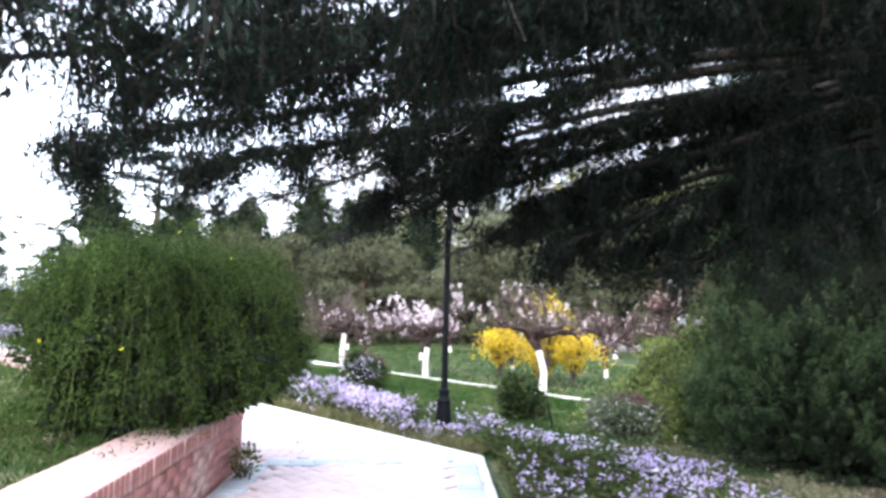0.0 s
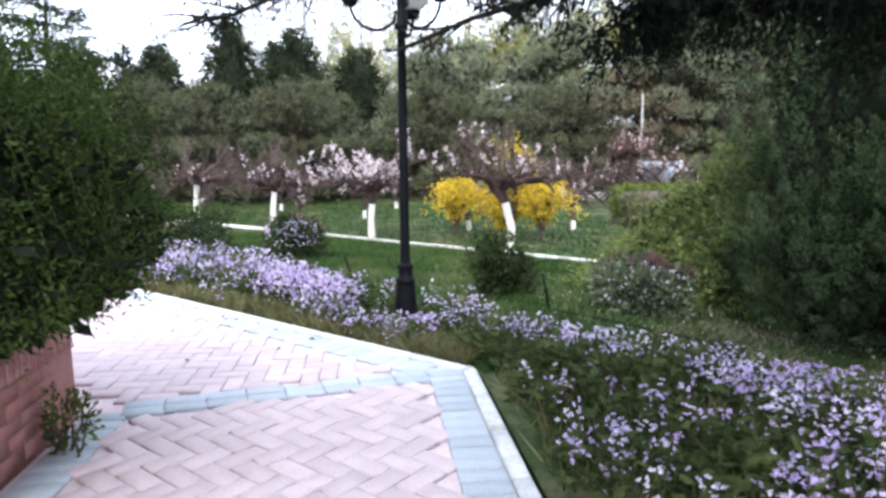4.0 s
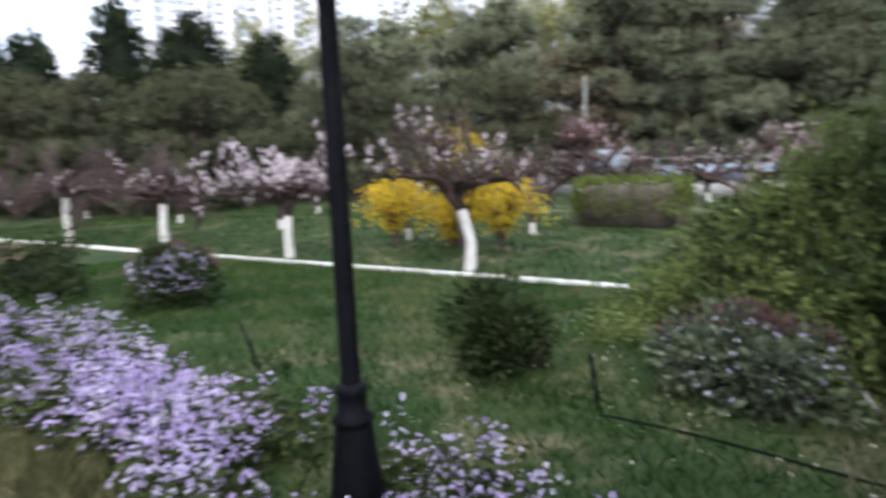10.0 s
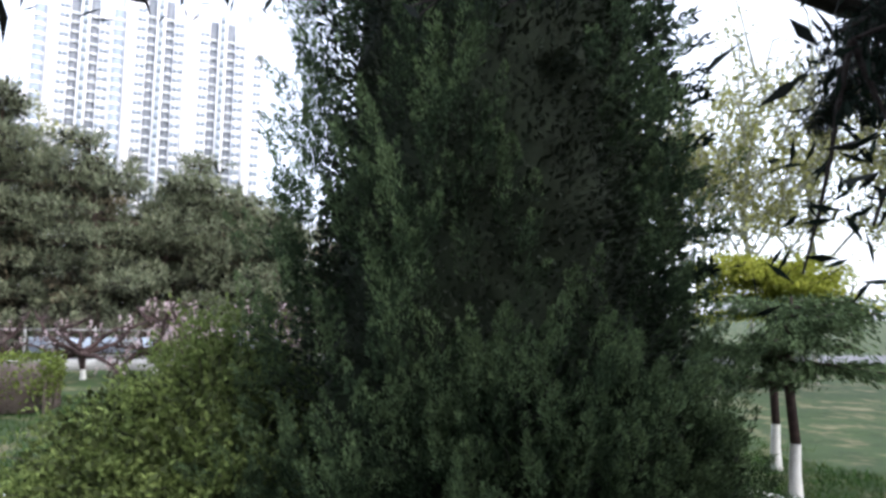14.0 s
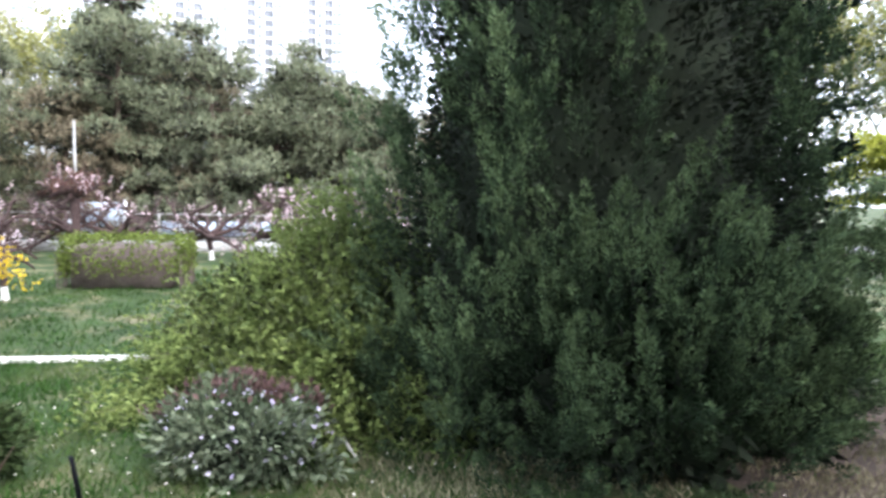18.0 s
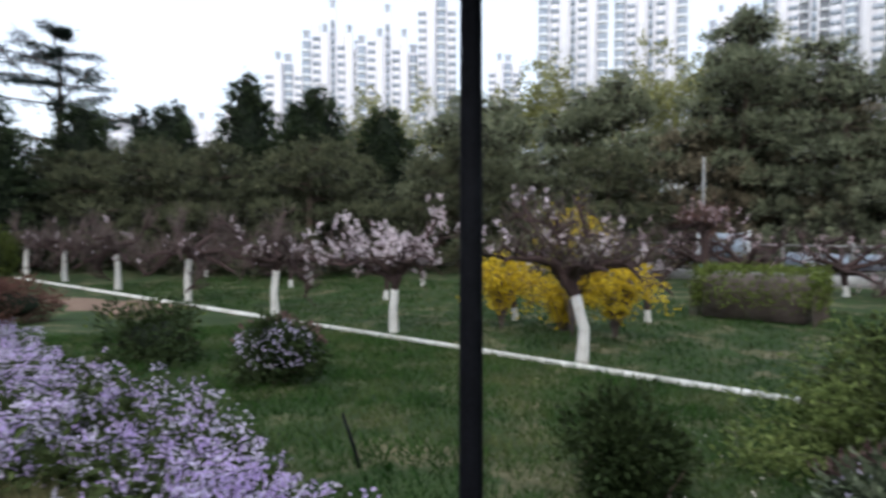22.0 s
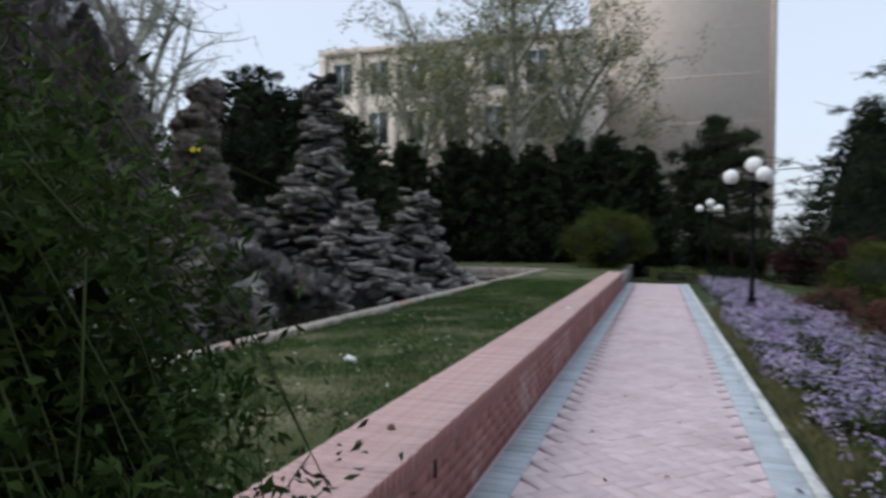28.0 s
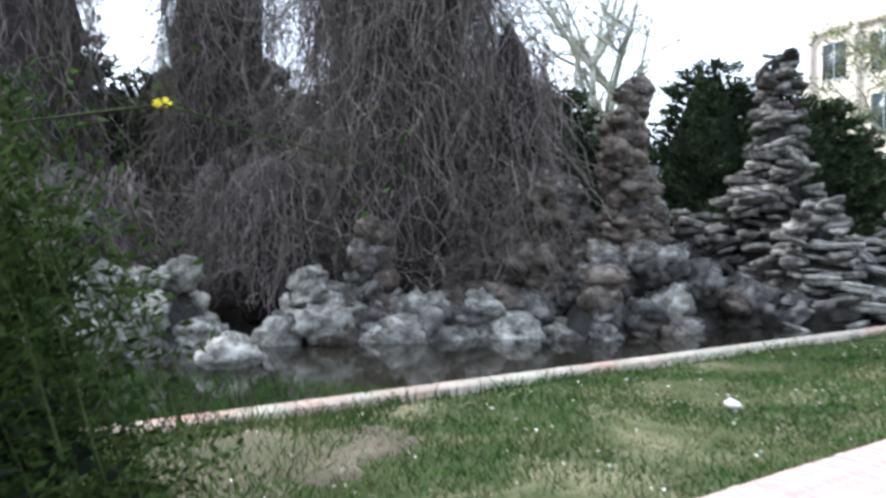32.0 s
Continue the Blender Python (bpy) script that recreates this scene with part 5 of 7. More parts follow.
# ---------------------------------------------------------------- the big juniper
def juniper_plume(g, tips, rng, c, axis, ln, wide, subs=9, m=150, size=0.03):
    """A plume built of separate pointed tufts set round a rising axis, each a dense brush of short scale-leaved sprays."""
    for k in range(subs):
        u0 = (k + rng.random() * 0.6) / subs
        around = unit(np.cross(axis, rng.normal(size=3)))
        base = c + axis * ln * 0.8 * u0 + around * wide * (1.05 - 0.75 * u0) * (0.5 + 0.6 * rng.random())
        tilt = unit(axis * 0.9 + around * 0.55 * (1 - 0.6 * u0) + rng.normal(size=3) * 0.15 + (0, 0, 0.15))
        l_, w_ = 0.2 + 0.24 * rng.random(), wide * (0.24 + 0.16 * rng.random())
        u = rng.random(m) ** 0.9
        side = rng.normal(size=(m, 3))
        side = unit(side - tilt * (side @ tilt)[:, None])
        r = w_ * 1.6 * (u + 0.05) ** 0.4 * (1 - u) ** 0.9 * (0.55 + 0.6 * rng.random(m))
        p = base + tilt * (u * l_)[:, None] + side * r[:, None]
        way = tilt * 1.1 + side * 0.5 + rng.normal(size=(m, 3)) * 0.3
        # tips lightened as young growth and as highlights put into the colour
        bright_tips = u > (0.25 if u0 > 0.62 else 0.8)
        for geo, pick in ((g, ~bright_tips), (tips, bright_tips)):
            leaves(geo, p[pick], way[pick], size * (0.7 + 0.8 * rng.random(pick.sum())), size * 0.36, rng, 0.1)


def shards(g, rng, p, out, size):
    """Large dark inner sprays, coloured as shade, that close a crown from within."""
    leaves(g, p, out + rng.normal(size=p.shape) * 0.6 + (0, 0, 0.5), size * (0.6 + 0.8 * rng.random(len(p))), size * 0.5, rng, 0.12)


def big_juniper(seed):
    rng = np.random.default_rng(seed)
    root = thing("juniper", "tall dense dark green juniper with lighter spreading lower boughs", "tree", (3.9, -2.25, -0.3))
    wood = Geo()
    tube(wood, [(0, 0, -0.2), (0.05, 0, 2.5), (0, 0.05, 8.0)], [0.18, 0.13, 0.03], 8)
    part("trunk", wood.mesh("trunk", M["bark"], True), root)
    rad = lambda z: np.interp(z, [0, 0.5, 1.2, 2.2, 3.2, 4.6, 6.4, 8.2, 9.4], [1.5, 1.7, 1.62, 1.48, 1.4, 1.3, 1.05, 0.55, 0.03])
    # near-black sprays and core put the inner shade into colour
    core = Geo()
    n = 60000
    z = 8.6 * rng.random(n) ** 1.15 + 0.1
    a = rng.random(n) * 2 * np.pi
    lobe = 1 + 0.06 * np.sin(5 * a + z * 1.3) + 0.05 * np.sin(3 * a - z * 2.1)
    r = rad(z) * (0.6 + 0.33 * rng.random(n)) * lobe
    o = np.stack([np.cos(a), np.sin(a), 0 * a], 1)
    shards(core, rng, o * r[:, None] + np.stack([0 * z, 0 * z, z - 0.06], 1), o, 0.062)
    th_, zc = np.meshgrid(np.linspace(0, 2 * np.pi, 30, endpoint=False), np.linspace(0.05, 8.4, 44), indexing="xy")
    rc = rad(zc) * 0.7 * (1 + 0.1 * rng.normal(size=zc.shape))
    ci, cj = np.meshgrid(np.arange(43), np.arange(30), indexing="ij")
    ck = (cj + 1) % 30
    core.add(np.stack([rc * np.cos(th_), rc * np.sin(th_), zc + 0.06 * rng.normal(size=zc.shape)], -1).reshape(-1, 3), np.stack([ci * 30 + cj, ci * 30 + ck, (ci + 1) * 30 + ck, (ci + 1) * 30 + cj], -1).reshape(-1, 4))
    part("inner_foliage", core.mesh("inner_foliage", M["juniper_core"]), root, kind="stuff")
    fol, tip = Geo(), Geo()
    for k in range(150):
        z = 7.6 * ((k + rng.random()) / 150) ** 1.35 + 0.3
        t0 = k * 2.399 + rng.normal() * 0.25
        out = np.array([math.cos(t0), math.sin(t0), 0.0])
        lb = 1 + 0.06 * math.sin(5 * t0 + z * 1.3) + 0.05 * math.sin(3 * t0 - z * 2.1)
        juniper_plume(fol, tip, rng, out * rad(z) * lb * (0.7 + 0.27 * rng.random()) + (0, 0, z - 0.45), unit(out * 0.3 + (0, 0, 0.95) + rng.normal(size=3) * 0.12), 0.95 + 0.5 * rng.random(), 0.25, 14)
    part("foliage", fol.mesh("foliage", M["juniper"]), root, kind="stuff")
    part("young_sprays", tip.mesh("young_sprays", M["juniper_young"]), root, "lighter green young sprays, highlights put into the colour", kind="stuff")
    fol, tip = Geo(), Geo()
    for k in range(60):
        t0 = k * 2.399 + rng.normal() * 0.3
        out = np.array([math.cos(t0), math.sin(t0), 0.0])
        juniper_plume(fol, tip, rng, out * (1.3 + 0.35 * rng.random()) + (0, 0, 0.03 + 0.6 * rng.random()), unit(out * 0.5 + (0, 0, 0.75) + rng.normal(size=3) * 0.15), 0.55 + 0.3 * rng.random(), 0.2, 6)
    part("lower_foliage", fol.mesh("lower_foliage", M["juniper"]), root, kind="stuff")
    part("lower_sprays", tip.mesh("lower_sprays", M["juniper_young"]), root, "lighter green young sprays, highlights put into the colour", kind="stuff")
    return root


juniper = big_juniper(91)
# a lighter bush of plumes in front of it
plume, inner, pale_tip = Geo(), Geo(), Geo()
prn = np.random.default_rng(92)
pj = thing("young_juniper", "bushy young juniper with lighter green plumes beside the tall one", "shrub", (2.8, -2.25, -0.22))
for k in range(46):
    d = unit(np.array([math.cos(k * 2.399), math.sin(k * 2.399), 0.1 + 1.4 * k / 46]))
    c = d * (0.66, 0.72, 1.2) * (0.75 + 0.3 * prn.random()) + (0, 0, 0.02)
    juniper_plume(plume, pale_tip, prn, c, unit(d * (0.45, 0.45, 0.2) + (0, 0, 0.85) + prn.normal(size=3) * 0.1), 0.8, 0.22, 10, 140, 0.03)
part("foliage", plume.mesh("foliage", M["juniper"]), pj, kind="stuff")
part("young_sprays", pale_tip.mesh("young_sprays", M["juniper_young"]), pj, "lighter green young sprays, highlights put into the colour", kind="stuff")
# inner sprays coloured nearly black as shade between the plumes
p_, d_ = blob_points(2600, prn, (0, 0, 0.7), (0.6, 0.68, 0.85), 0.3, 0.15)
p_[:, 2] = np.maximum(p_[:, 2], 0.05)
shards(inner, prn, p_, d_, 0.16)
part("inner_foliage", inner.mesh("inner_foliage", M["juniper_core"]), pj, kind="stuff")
tagged(pj, group="young junipers")
second = copy_thing(pj, pose(3.15, -3.2, -0.24, 0, 0, 130) @ Matrix.Diagonal((0.9, 0.9, 0.72, 1)))
tagged(second, "lower bushy young juniper over bare earth beside the tall one")


# ---------------------------------------------------------------- the cedar whose boughs hang over the path
def near_cedar(seed, x, y):
    rng = np.random.default_rng(seed)
    root = thing("cedar", "large dark cedar whose drooping boughs hang over the path", "tree", (x, y, -0.1))
    wood, fol, inner = Geo(), Geo(), Geo()
    tube(wood, [(0, 0, -0.2), (0, 0, 3), (0.1, 0, 7), (0, 0, 12)], [0.3, 0.25, 0.15, 0.03], 10)
    part("trunk", wood.mesh("trunk", M["bark"], True), root)
    boughs = []
    tips = [(-3.8, 0.1, 2.2, 3.4), (-1.25, 0.9, 2.15, 3.4), (-1.7, 1.1, 2.25, 3.5), (-0.45, 0.1, 2.05, 3.2),
            (-5.0, -1.2, 2.65, 3.9), (-4.6, -1.8, 2.45, 3.8), (-3.3, -1.0, 2.9, 4.2), (-1.9, -0.8, 2.6, 3.9), (-1.6, -0.9, 2.3, 3.5), (-2.3, -0.6, 2.4, 3.6), (-0.9, -1.6, 2.4, 3.4), (-4.2, -0.6, 3.3, 4.8), (-1.6, -1.9, 1.95, 3.0), (-1.0, -2.4, 1.75, 2.7),
            (-1.3, -1.4, 2.35, 3.4), (-0.4, -2.8, 1.9, 2.6), (-3.6, -1.5, 2.75, 4.0), (-4.3, -2.6, 2.3, 3.7), (-3.5, -2.6, 2.4, 3.8), (-5.3, -2.1, 2.55, 3.9), (-2.0, -1.5, 2.4, 3.5), (-1.5, -1.9, 2.3, 3.3), (-4.75, -1.4, 2.3, 3.5), (-4.9, -2.2, 2.35, 3.5), (-4.1, -1.5, 2.35, 3.5), (-0.7, -2.15, 2.05, 3.0), (-0.95, -1.45, 1.85, 3.0), (-1.25, -1.2, 2.1, 3.2), (-0.6, -1.8, 1.95, 2.9), (-3.2, -0.4, 2.25, 3.5), (2.6, -8.6, 3.0, 3.6), (-1.5, -7.9, 3.2, 4.2), (3.4, -6.0, 3.6, 4.3)]

    def clear(p):
        """Keeps twigs off the camera's walking line along the path."""
        w = np.asarray(p) + (x, y, 0)
        s_ = np.clip(((w[:, 0] + 5.2) * 4.1 + (w[:, 1] + 4.2) * 4.3) / (4.1 ** 2 + 4.3 ** 2), 0, 1)
        d = np.hypot(w[:, 0] + 5.2 - 4.1 * s_, w[:, 1] + 4.2 - 4.3 * s_)
        return ~((d < 0.75) & (w[:, 2] < 2.05)) & ~((d < 1.2) & (w[:, 2] < 1.75))
    for tx, ty, tz, z0 in tips:
        end = np.array([tx - x, ty - y, tz + 0.1])
        u = np.linspace(0, 1, 15)[:, None]
        b = np.array([0, 0, z0]) * (1 - u) + end * u + np.array([0, 0, 0.35]) * np.sin(np.pi * u ** 0.8) + np.cumsum(rng.normal(size=(15, 3)) * 0.025, 0) * np.minimum(1, u * 3)
        boughs.append((b, math.atan2(end[0], end[1])))
    for b, a in boughs:
        n = len(b)
        wood = Geo()
        tube(wood, b, np.linspace(0.07, 0.01, 15), 6, False)
        open_tip = b[-1][1] + y > -0.1 and b[-1][0] + x > -2.0
        long_one = b[-1][1] + y > -0.5 and b[-1][0] + x < -3.0
        for k in range(48 if open_tip else 84):
            i = rng.integers(9 if open_tip or long_one else 3 if b[0][2] < 3.55 else 7, n)
            over = open_tip
            side = np.array([math.cos(a), -math.sin(a), 0]) * rng.choice([-1, 1])
            ln = (0.3 + 0.6 * rng.random() * (1.2 - i / n)) if over else 0.16 + 0.42 * rng.random()
            st = b[i] + (b[min(i + 1, n - 1)] - b[i]) * rng.random()
            s_ = wander(st, side * 0.8 + np.array([math.sin(a), math.cos(a), 0]) * 0.6 + (0, 0, -0.08), ln, 5, rng, 0.12, -0.02 if over else -0.08)
            if not clear(s_).all():
                continue
            tube(wood, s_, np.linspace(0.011, 0.003, 6), 3, False)
            m = int(110 * ln) + 16
            p = s_[rng.integers(0, 6, m)] + rng.normal(size=(m, 3)) * (0.045, 0.045, 0.03)
            leaves(fol, p, rng.normal(size=(m, 3)) + (0, 0, -0.6), 0.026 + 0.024 * rng.random(m), 0.005 if over else 0.007, rng, 0.05)
            # blackish needles along the twig put inner shade into the colour
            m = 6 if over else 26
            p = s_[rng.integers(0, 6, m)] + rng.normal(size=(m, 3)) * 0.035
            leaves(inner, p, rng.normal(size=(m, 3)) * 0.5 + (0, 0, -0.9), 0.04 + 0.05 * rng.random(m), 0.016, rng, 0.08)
            for hang in range(0 if over else rng.integers(1, 5)):
                d_ = wander(s_[rng.integers(2, 6)], (rng.normal() * 0.2, rng.normal() * 0.2, -1), 0.1 + 0.22 * rng.random() ** 1.4, 4, rng, 0.16, -0.05)
                if not clear(d_).all():
                    continue
                tube(wood, d_, np.linspace(0.005, 0.002, 5), 3, False)
                m = 44
                p = d_[rng.integers(0, 5, m)] + rng.normal(size=(m, 3)) * (0.036, 0.036, 0.03)
                leaves(fol, p, rng.normal(size=(m, 3)) + (0, 0, -0.5), 0.036, 0.008, rng, 0.05)
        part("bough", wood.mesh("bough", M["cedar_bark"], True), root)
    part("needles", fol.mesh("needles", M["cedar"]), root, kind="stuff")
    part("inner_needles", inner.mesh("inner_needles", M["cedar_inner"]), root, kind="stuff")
    return root


cedar = near_cedar(101, 1.9, -4.7)


# ---------------------------------------------------------------- the jasmine that spills over the wall
def jasmine(seed):
    rng = np.random.default_rng(seed)
    at = np.array([-2.9, 1.38, BANK])
    root = thing("jasmine_bush", "large arching green jasmine bush spilling over the wall, few yellow flowers", "shrub", tuple(at))
    wood, fol, fl = Geo(), Geo(), Geo()
    corner, n1, n2 = np.array([-1.93, 1.38]), np.array([1.0, 0.0]), np.array([0.72, -0.69])

    def spill(p, jit=0.0):
        """Draws in what would hang too far over the path."""
        w = p[:, :2] + at[:2] - corner
        lim = np.interp(p[:, 2] + BANK, [0.4, 0.65, 0.8, 1.05, 1.7, 2.1], [-0.2, -0.08, 0.2, 0.52, 0.5, 0.2]) - 0.16 * np.clip(p[:, 1] + at[1] - 1.2, 0, 1.2) + jit
        w0 = at[:2] - corner
        side_lim = np.interp(p[:, 2] + BANK, [0.4, 0.6, 0.75, 1.0, 1.7, 2.1], [-0.32, -0.05, 0.42, 0.62, 0.5, 0.2]) + jit
        f = np.ones(len(p))
        for n_, lim in ((n1, lim), (n2, side_lim)):
            s_, s0 = w @ n_, w0 @ n_
            f = np.where(s_ > lim, np.minimum(f, (lim - s0) / np.maximum(s_ - s0, 1e-6)), f)
        q = p.copy()
        q[:, :2] *= np.clip(f, 0.05, 1)[:, None]
        return q

    for k in range(430):
        a = rng.random() * 2 * np.pi
        reach = (0.45 + 0.6 * rng.random() ** 0.7)
        u = np.linspace(0, 1, 12)[:, None]
        top = 1.14 + 0.38 * rng.random() - 0.4 * max(0, reach - 0.9)
        top += 0.3 * rng.random() * (reach < 0.75)
        top -= 0.08 * max(0, math.sin(a)) * reach
        st = np.array([rng.normal() * 0.22, rng.normal() * 0.22, 0])
        h = top * np.sin(np.pi * np.minimum(0.5, 0.5 * u / (0.55 + 0.2 * rng.random()))) - np.maximum(0, u - 0.5) ** 1.6 * 4.2 * reach * (0.6 + 0.6 * rng.random())
        arc = np.concatenate([st[0] + 0.25 * u + math.cos(a) * 1.35 * reach * u ** 1.15, st[1] - 0.22 * u + math.sin(a) * 1.22 * reach * u ** 1.15, h], 1)
        arc += np.cumsum(rng.normal(size=arc.shape) * 0.012, 0)
        over = (arc[:, 0] + at[0] > -2.3)
        arc[:, 2] = np.where(over, np.maximum(arc[:, 2], -0.06 + 0.1 * rng.random()), np.maximum(arc[:, 2], 0.06))
        arc = spill(arc, -0.16 + 0.26 * rng.random())
        tube(wood, arc, np.linspace(0.004, 0.0014, 12), 3, False)
        m = 210
        p = arc[rng.integers(2, 12, m)] + rng.normal(size=(m, 3)) * 0.045
        leaves(fol, p, rng.normal(size=(m, 3)) + (math.cos(a) * 0.4, math.sin(a) * 0.4, -0.2), 0.024 + 0.016 * rng.random(m), 0.011, rng, 0.1)
        if rng.random() < 0.06:
            c = arc[rng.integers(5, 12)] + rng.normal(size=3) * 0.03
            leaves(fl, np.repeat(c[None], 6, 0), rng.normal(size=(6, 3)), 0.018, 0.012, rng)
    for q in range(3):
        p, d = blob_points(15000, rng, (0.25, -0.15, 0.64), (1.26 - 0.12 * q, 1.15 - 0.12 * q, 0.84 - 0.1 * q), 0.7, 0.24)
        p = spill(p, -0.1 + 0.16 * np.sin(p[:, 1] * 6 + p[:, 2] * 5) * np.sin(p[:, 2] * 7) + 0.04 * rng.normal(size=len(p)))
        keep = (p[:, 2] > 0.05) | ((p[:, 0] + at[0] > -2.2) & (p[:, 2] > 0.0))
        p, d = p[keep], d[keep]
        leaves(fol, p, d + rng.normal(size=d.shape) * 0.8 + (0, 0, -0.3), 0.024 + 0.016 * rng.random(len(p)), 0.011, rng, 0.1)
    # one long arching twig with a yellow flower
    tw = np.array([[0.15, 0.3, 0.95], [0.45, 0.62, 1.27], [0.68, 0.93, 1.31], [0.8, 1.3, 1.2]])
    tube(wood, tw, [0.004, 0.003, 0.0025, 0.0015], 4, False)
    p = tw[rng.integers(0, 4, 40)] + rng.normal(size=(40, 3)) * 0.05
    leaves(fl, np.repeat(tw[2][None], 9, 0), rng.normal(size=(9, 3)), 0.02, 0.014, rng)
    leaves(fol, p, rng.normal(size=p.shape), 0.028, 0.012, rng, 0.1)
    part("stems", wood.mesh("stems", M["stem"]), root, kind="stuff")
    part("leaves", fol.mesh("leaves", M["jasmine"]), root, kind="stuff")
    part("flowers", fl.mesh("flowers", M["jasmine_flower"]), root, "scattered yellow flowers", kind="stuff")
    # dark sprays give the bush its inner shade through colour
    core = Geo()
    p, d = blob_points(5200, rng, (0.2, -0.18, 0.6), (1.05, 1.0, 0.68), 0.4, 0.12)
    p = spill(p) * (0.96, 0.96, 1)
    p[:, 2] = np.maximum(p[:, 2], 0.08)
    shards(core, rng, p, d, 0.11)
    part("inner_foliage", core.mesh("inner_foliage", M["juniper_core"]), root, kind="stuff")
    return root


jas = jasmine(111)

# ---------------------------------------------------------------- rockery
def boulder(seed, nu=14, nv=9, flat=1.0, pits=0.22):
    """A pitted limestone lump of unit size."""
    rng = np.random.default_rng(seed)
    th = np.linspace(0, 2 * np.pi, nu, endpoint=False)
    ph = np.linspace(0.03, np.pi - 0.03, nv)
    t, p = np.meshgrid(th, ph, indexing="xy")
    d = np.stack([np.cos(t) * np.sin(p), np.sin(t) * np.sin(p), np.cos(p)], -1)
    off = rng.random(3) * 50
    r = np.array([[1 + 0.4 * noise.noise(Vector(v * 1.5 + off)) + 1.5 * pits * noise.noise(Vector(v * 3.6 + off)) - 0.3 * max(0, noise.noise(Vector(v * 5.5 + off)) - 0.1) + 0.14 * noise.noise(Vector(v * 9 + off)) for v in row] for row in d])
    v = d * r[..., None] * (1, 1, flat)
    i, j = np.meshgrid(np.arange(nv - 1), np.arange(nu), indexing="ij")
    k = (j + 1) % nu
    return v.reshape(-1, 3), np.stack([i * nu + j, i * nu + k, (i + 1) * nu + k, (i + 1) * nu + j], -1).reshape(-1, 4)[:, ::-1]


ROCKS = [boulder(200 + k, 24, 16) for k in range(6)]


def strata(seed):
    """A broken flat slab: an uneven many-sided plate with split edges."""
    rng = np.random.default_rng(seed)
    n = 11
    th = np.sort(rng.random(n) * 0.5 + np.arange(n)) / n * 2 * np.pi
    rows = []
    for z, k in ((-0.2, 0.8), (-0.13, 0.97), (-0.02, 1.0), (0.05, 0.9), (0.1, 1.02), (0.18, 0.93)):
        rad = (0.72 + 0.38 * np.random.default_rng(seed + 7).random(n)) * k * (1 + 0.05 * rng.normal(size=n))
        rows.append(np.stack([rad * np.cos(th), rad * np.sin(th) * 0.8, np.full(n, z) + 0.02 * rng.normal(size=n)], -1))
    v = np.concatenate(rows)
    m = len(rows)
    i, j = np.meshgrid(np.arange(m - 1), np.arange(n), indexing="ij")
    k = (j + 1) % n
    f = np.stack([i * n + j, i * n + k, (i + 1) * n + k, (i + 1) * n + j], -1).reshape(-1, 4)
    v = np.concatenate([v, [[0, 0, -0.2], [0, 0, 0.19]]])
    caps = np.array([(m * n, (q + 1) % n, q, q) for q in range(n)] + [(m * n + 1, (m - 1) * n + q, (m - 1) * n + (q + 1) % n, (m - 1) * n + (q + 1) % n) for q in range(n)])
    return v, f, caps[:, :3]


SLABS = [strata(220 + k) for k in range(6)]


def rock_mesh(name, shape, mat):
    g = Geo()
    g.add(shape[0], shape[1])
    if len(shape) > 2:
        g.f.append(shape[2])
    return g.mesh(name, mat)


rock_meshes = [rock_mesh("stone", s, M["rock"]) for s in ROCKS]
pale_meshes = [rock_mesh("stone", s, M["rock_pale"]) for s in ROCKS]
brown_meshes = [rock_mesh("stone", s, M["rock_brown"]) for s in ROCKS]
slab_meshes = [rock_mesh("slab", s, M["rock"]) for s in SLABS]
pale_slabs = [rock_mesh("slab", s, M["rock_pale"]) for s in SLABS]


def stone(parent, me, x, y, z, sx, sy, sz, rng, tilt=8, name="stone"):
    ob = part(name, me, parent)
    ob.matrix_local = Matrix.Translation((x, y, z)) @ pose(0, 0, 0, rng.normal() * tilt, rng.normal() * tilt, rng.random() * 360) @ Matrix.Diagonal((sx, sy, sz, 1))
    return ob


def pile(name, x, y, h, r0, r1, seed, label, slabs=True, pale=0.15, per=4, tilt=6, step=0.17, power=1.25, size=1.0, brown=0.15):
    """A pile of stones that narrows towards the top."""
    rng = np.random.default_rng(seed)
    root = thing(name, label, "rockery", (x, y, 0.2))
    z = 0.05
    while z < h:
        u = z / h
        r = r0 * (1 - u) ** power + r1 * (0.6 + 0.5 * u)
        n = max(2, int(per * r / r1 * (0.62 if slabs else 0.85)))
        dx, dy = 0.07 * math.sin(z * 2.9 + seed), 0.07 * math.cos(z * 1.7 + 2 * seed)
        for k in range(n):
            a = 2 * np.pi * k / n + rng.normal() * 0.5
            q = r * (0.25 + 0.7 * rng.random() ** 0.6) if n > 2 else r * 0.3 * rng.random()
            s = (0.2 + 0.26 * rng.random() ** 1.5) * (1.15 - 0.3 * u) * size
            pl = rng.random() < pale
            me = (pale_slabs if pl else slab_meshes)[rng.integers(6)] if slabs else (pale_meshes if pl else brown_meshes if rng.random() < brown else rock_meshes)[rng.integers(6)]
            stone(root, me, dx + q * math.cos(a), dy + q * math.sin(a), z + rng.normal() * 0.05, s * (0.75 + 0.5 * rng.random()), s * 0.95, s * ((0.6 + 0.6 * rng.random()) if slabs else 0.75), rng, tilt)
        z += step * (0.8 + 0.4 * rng.random())
    # inner stone, its dark colour painted as shade in the gaps
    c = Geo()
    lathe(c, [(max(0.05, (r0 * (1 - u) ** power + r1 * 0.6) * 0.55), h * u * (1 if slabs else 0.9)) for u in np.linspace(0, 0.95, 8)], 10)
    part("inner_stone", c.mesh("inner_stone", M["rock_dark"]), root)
    return root


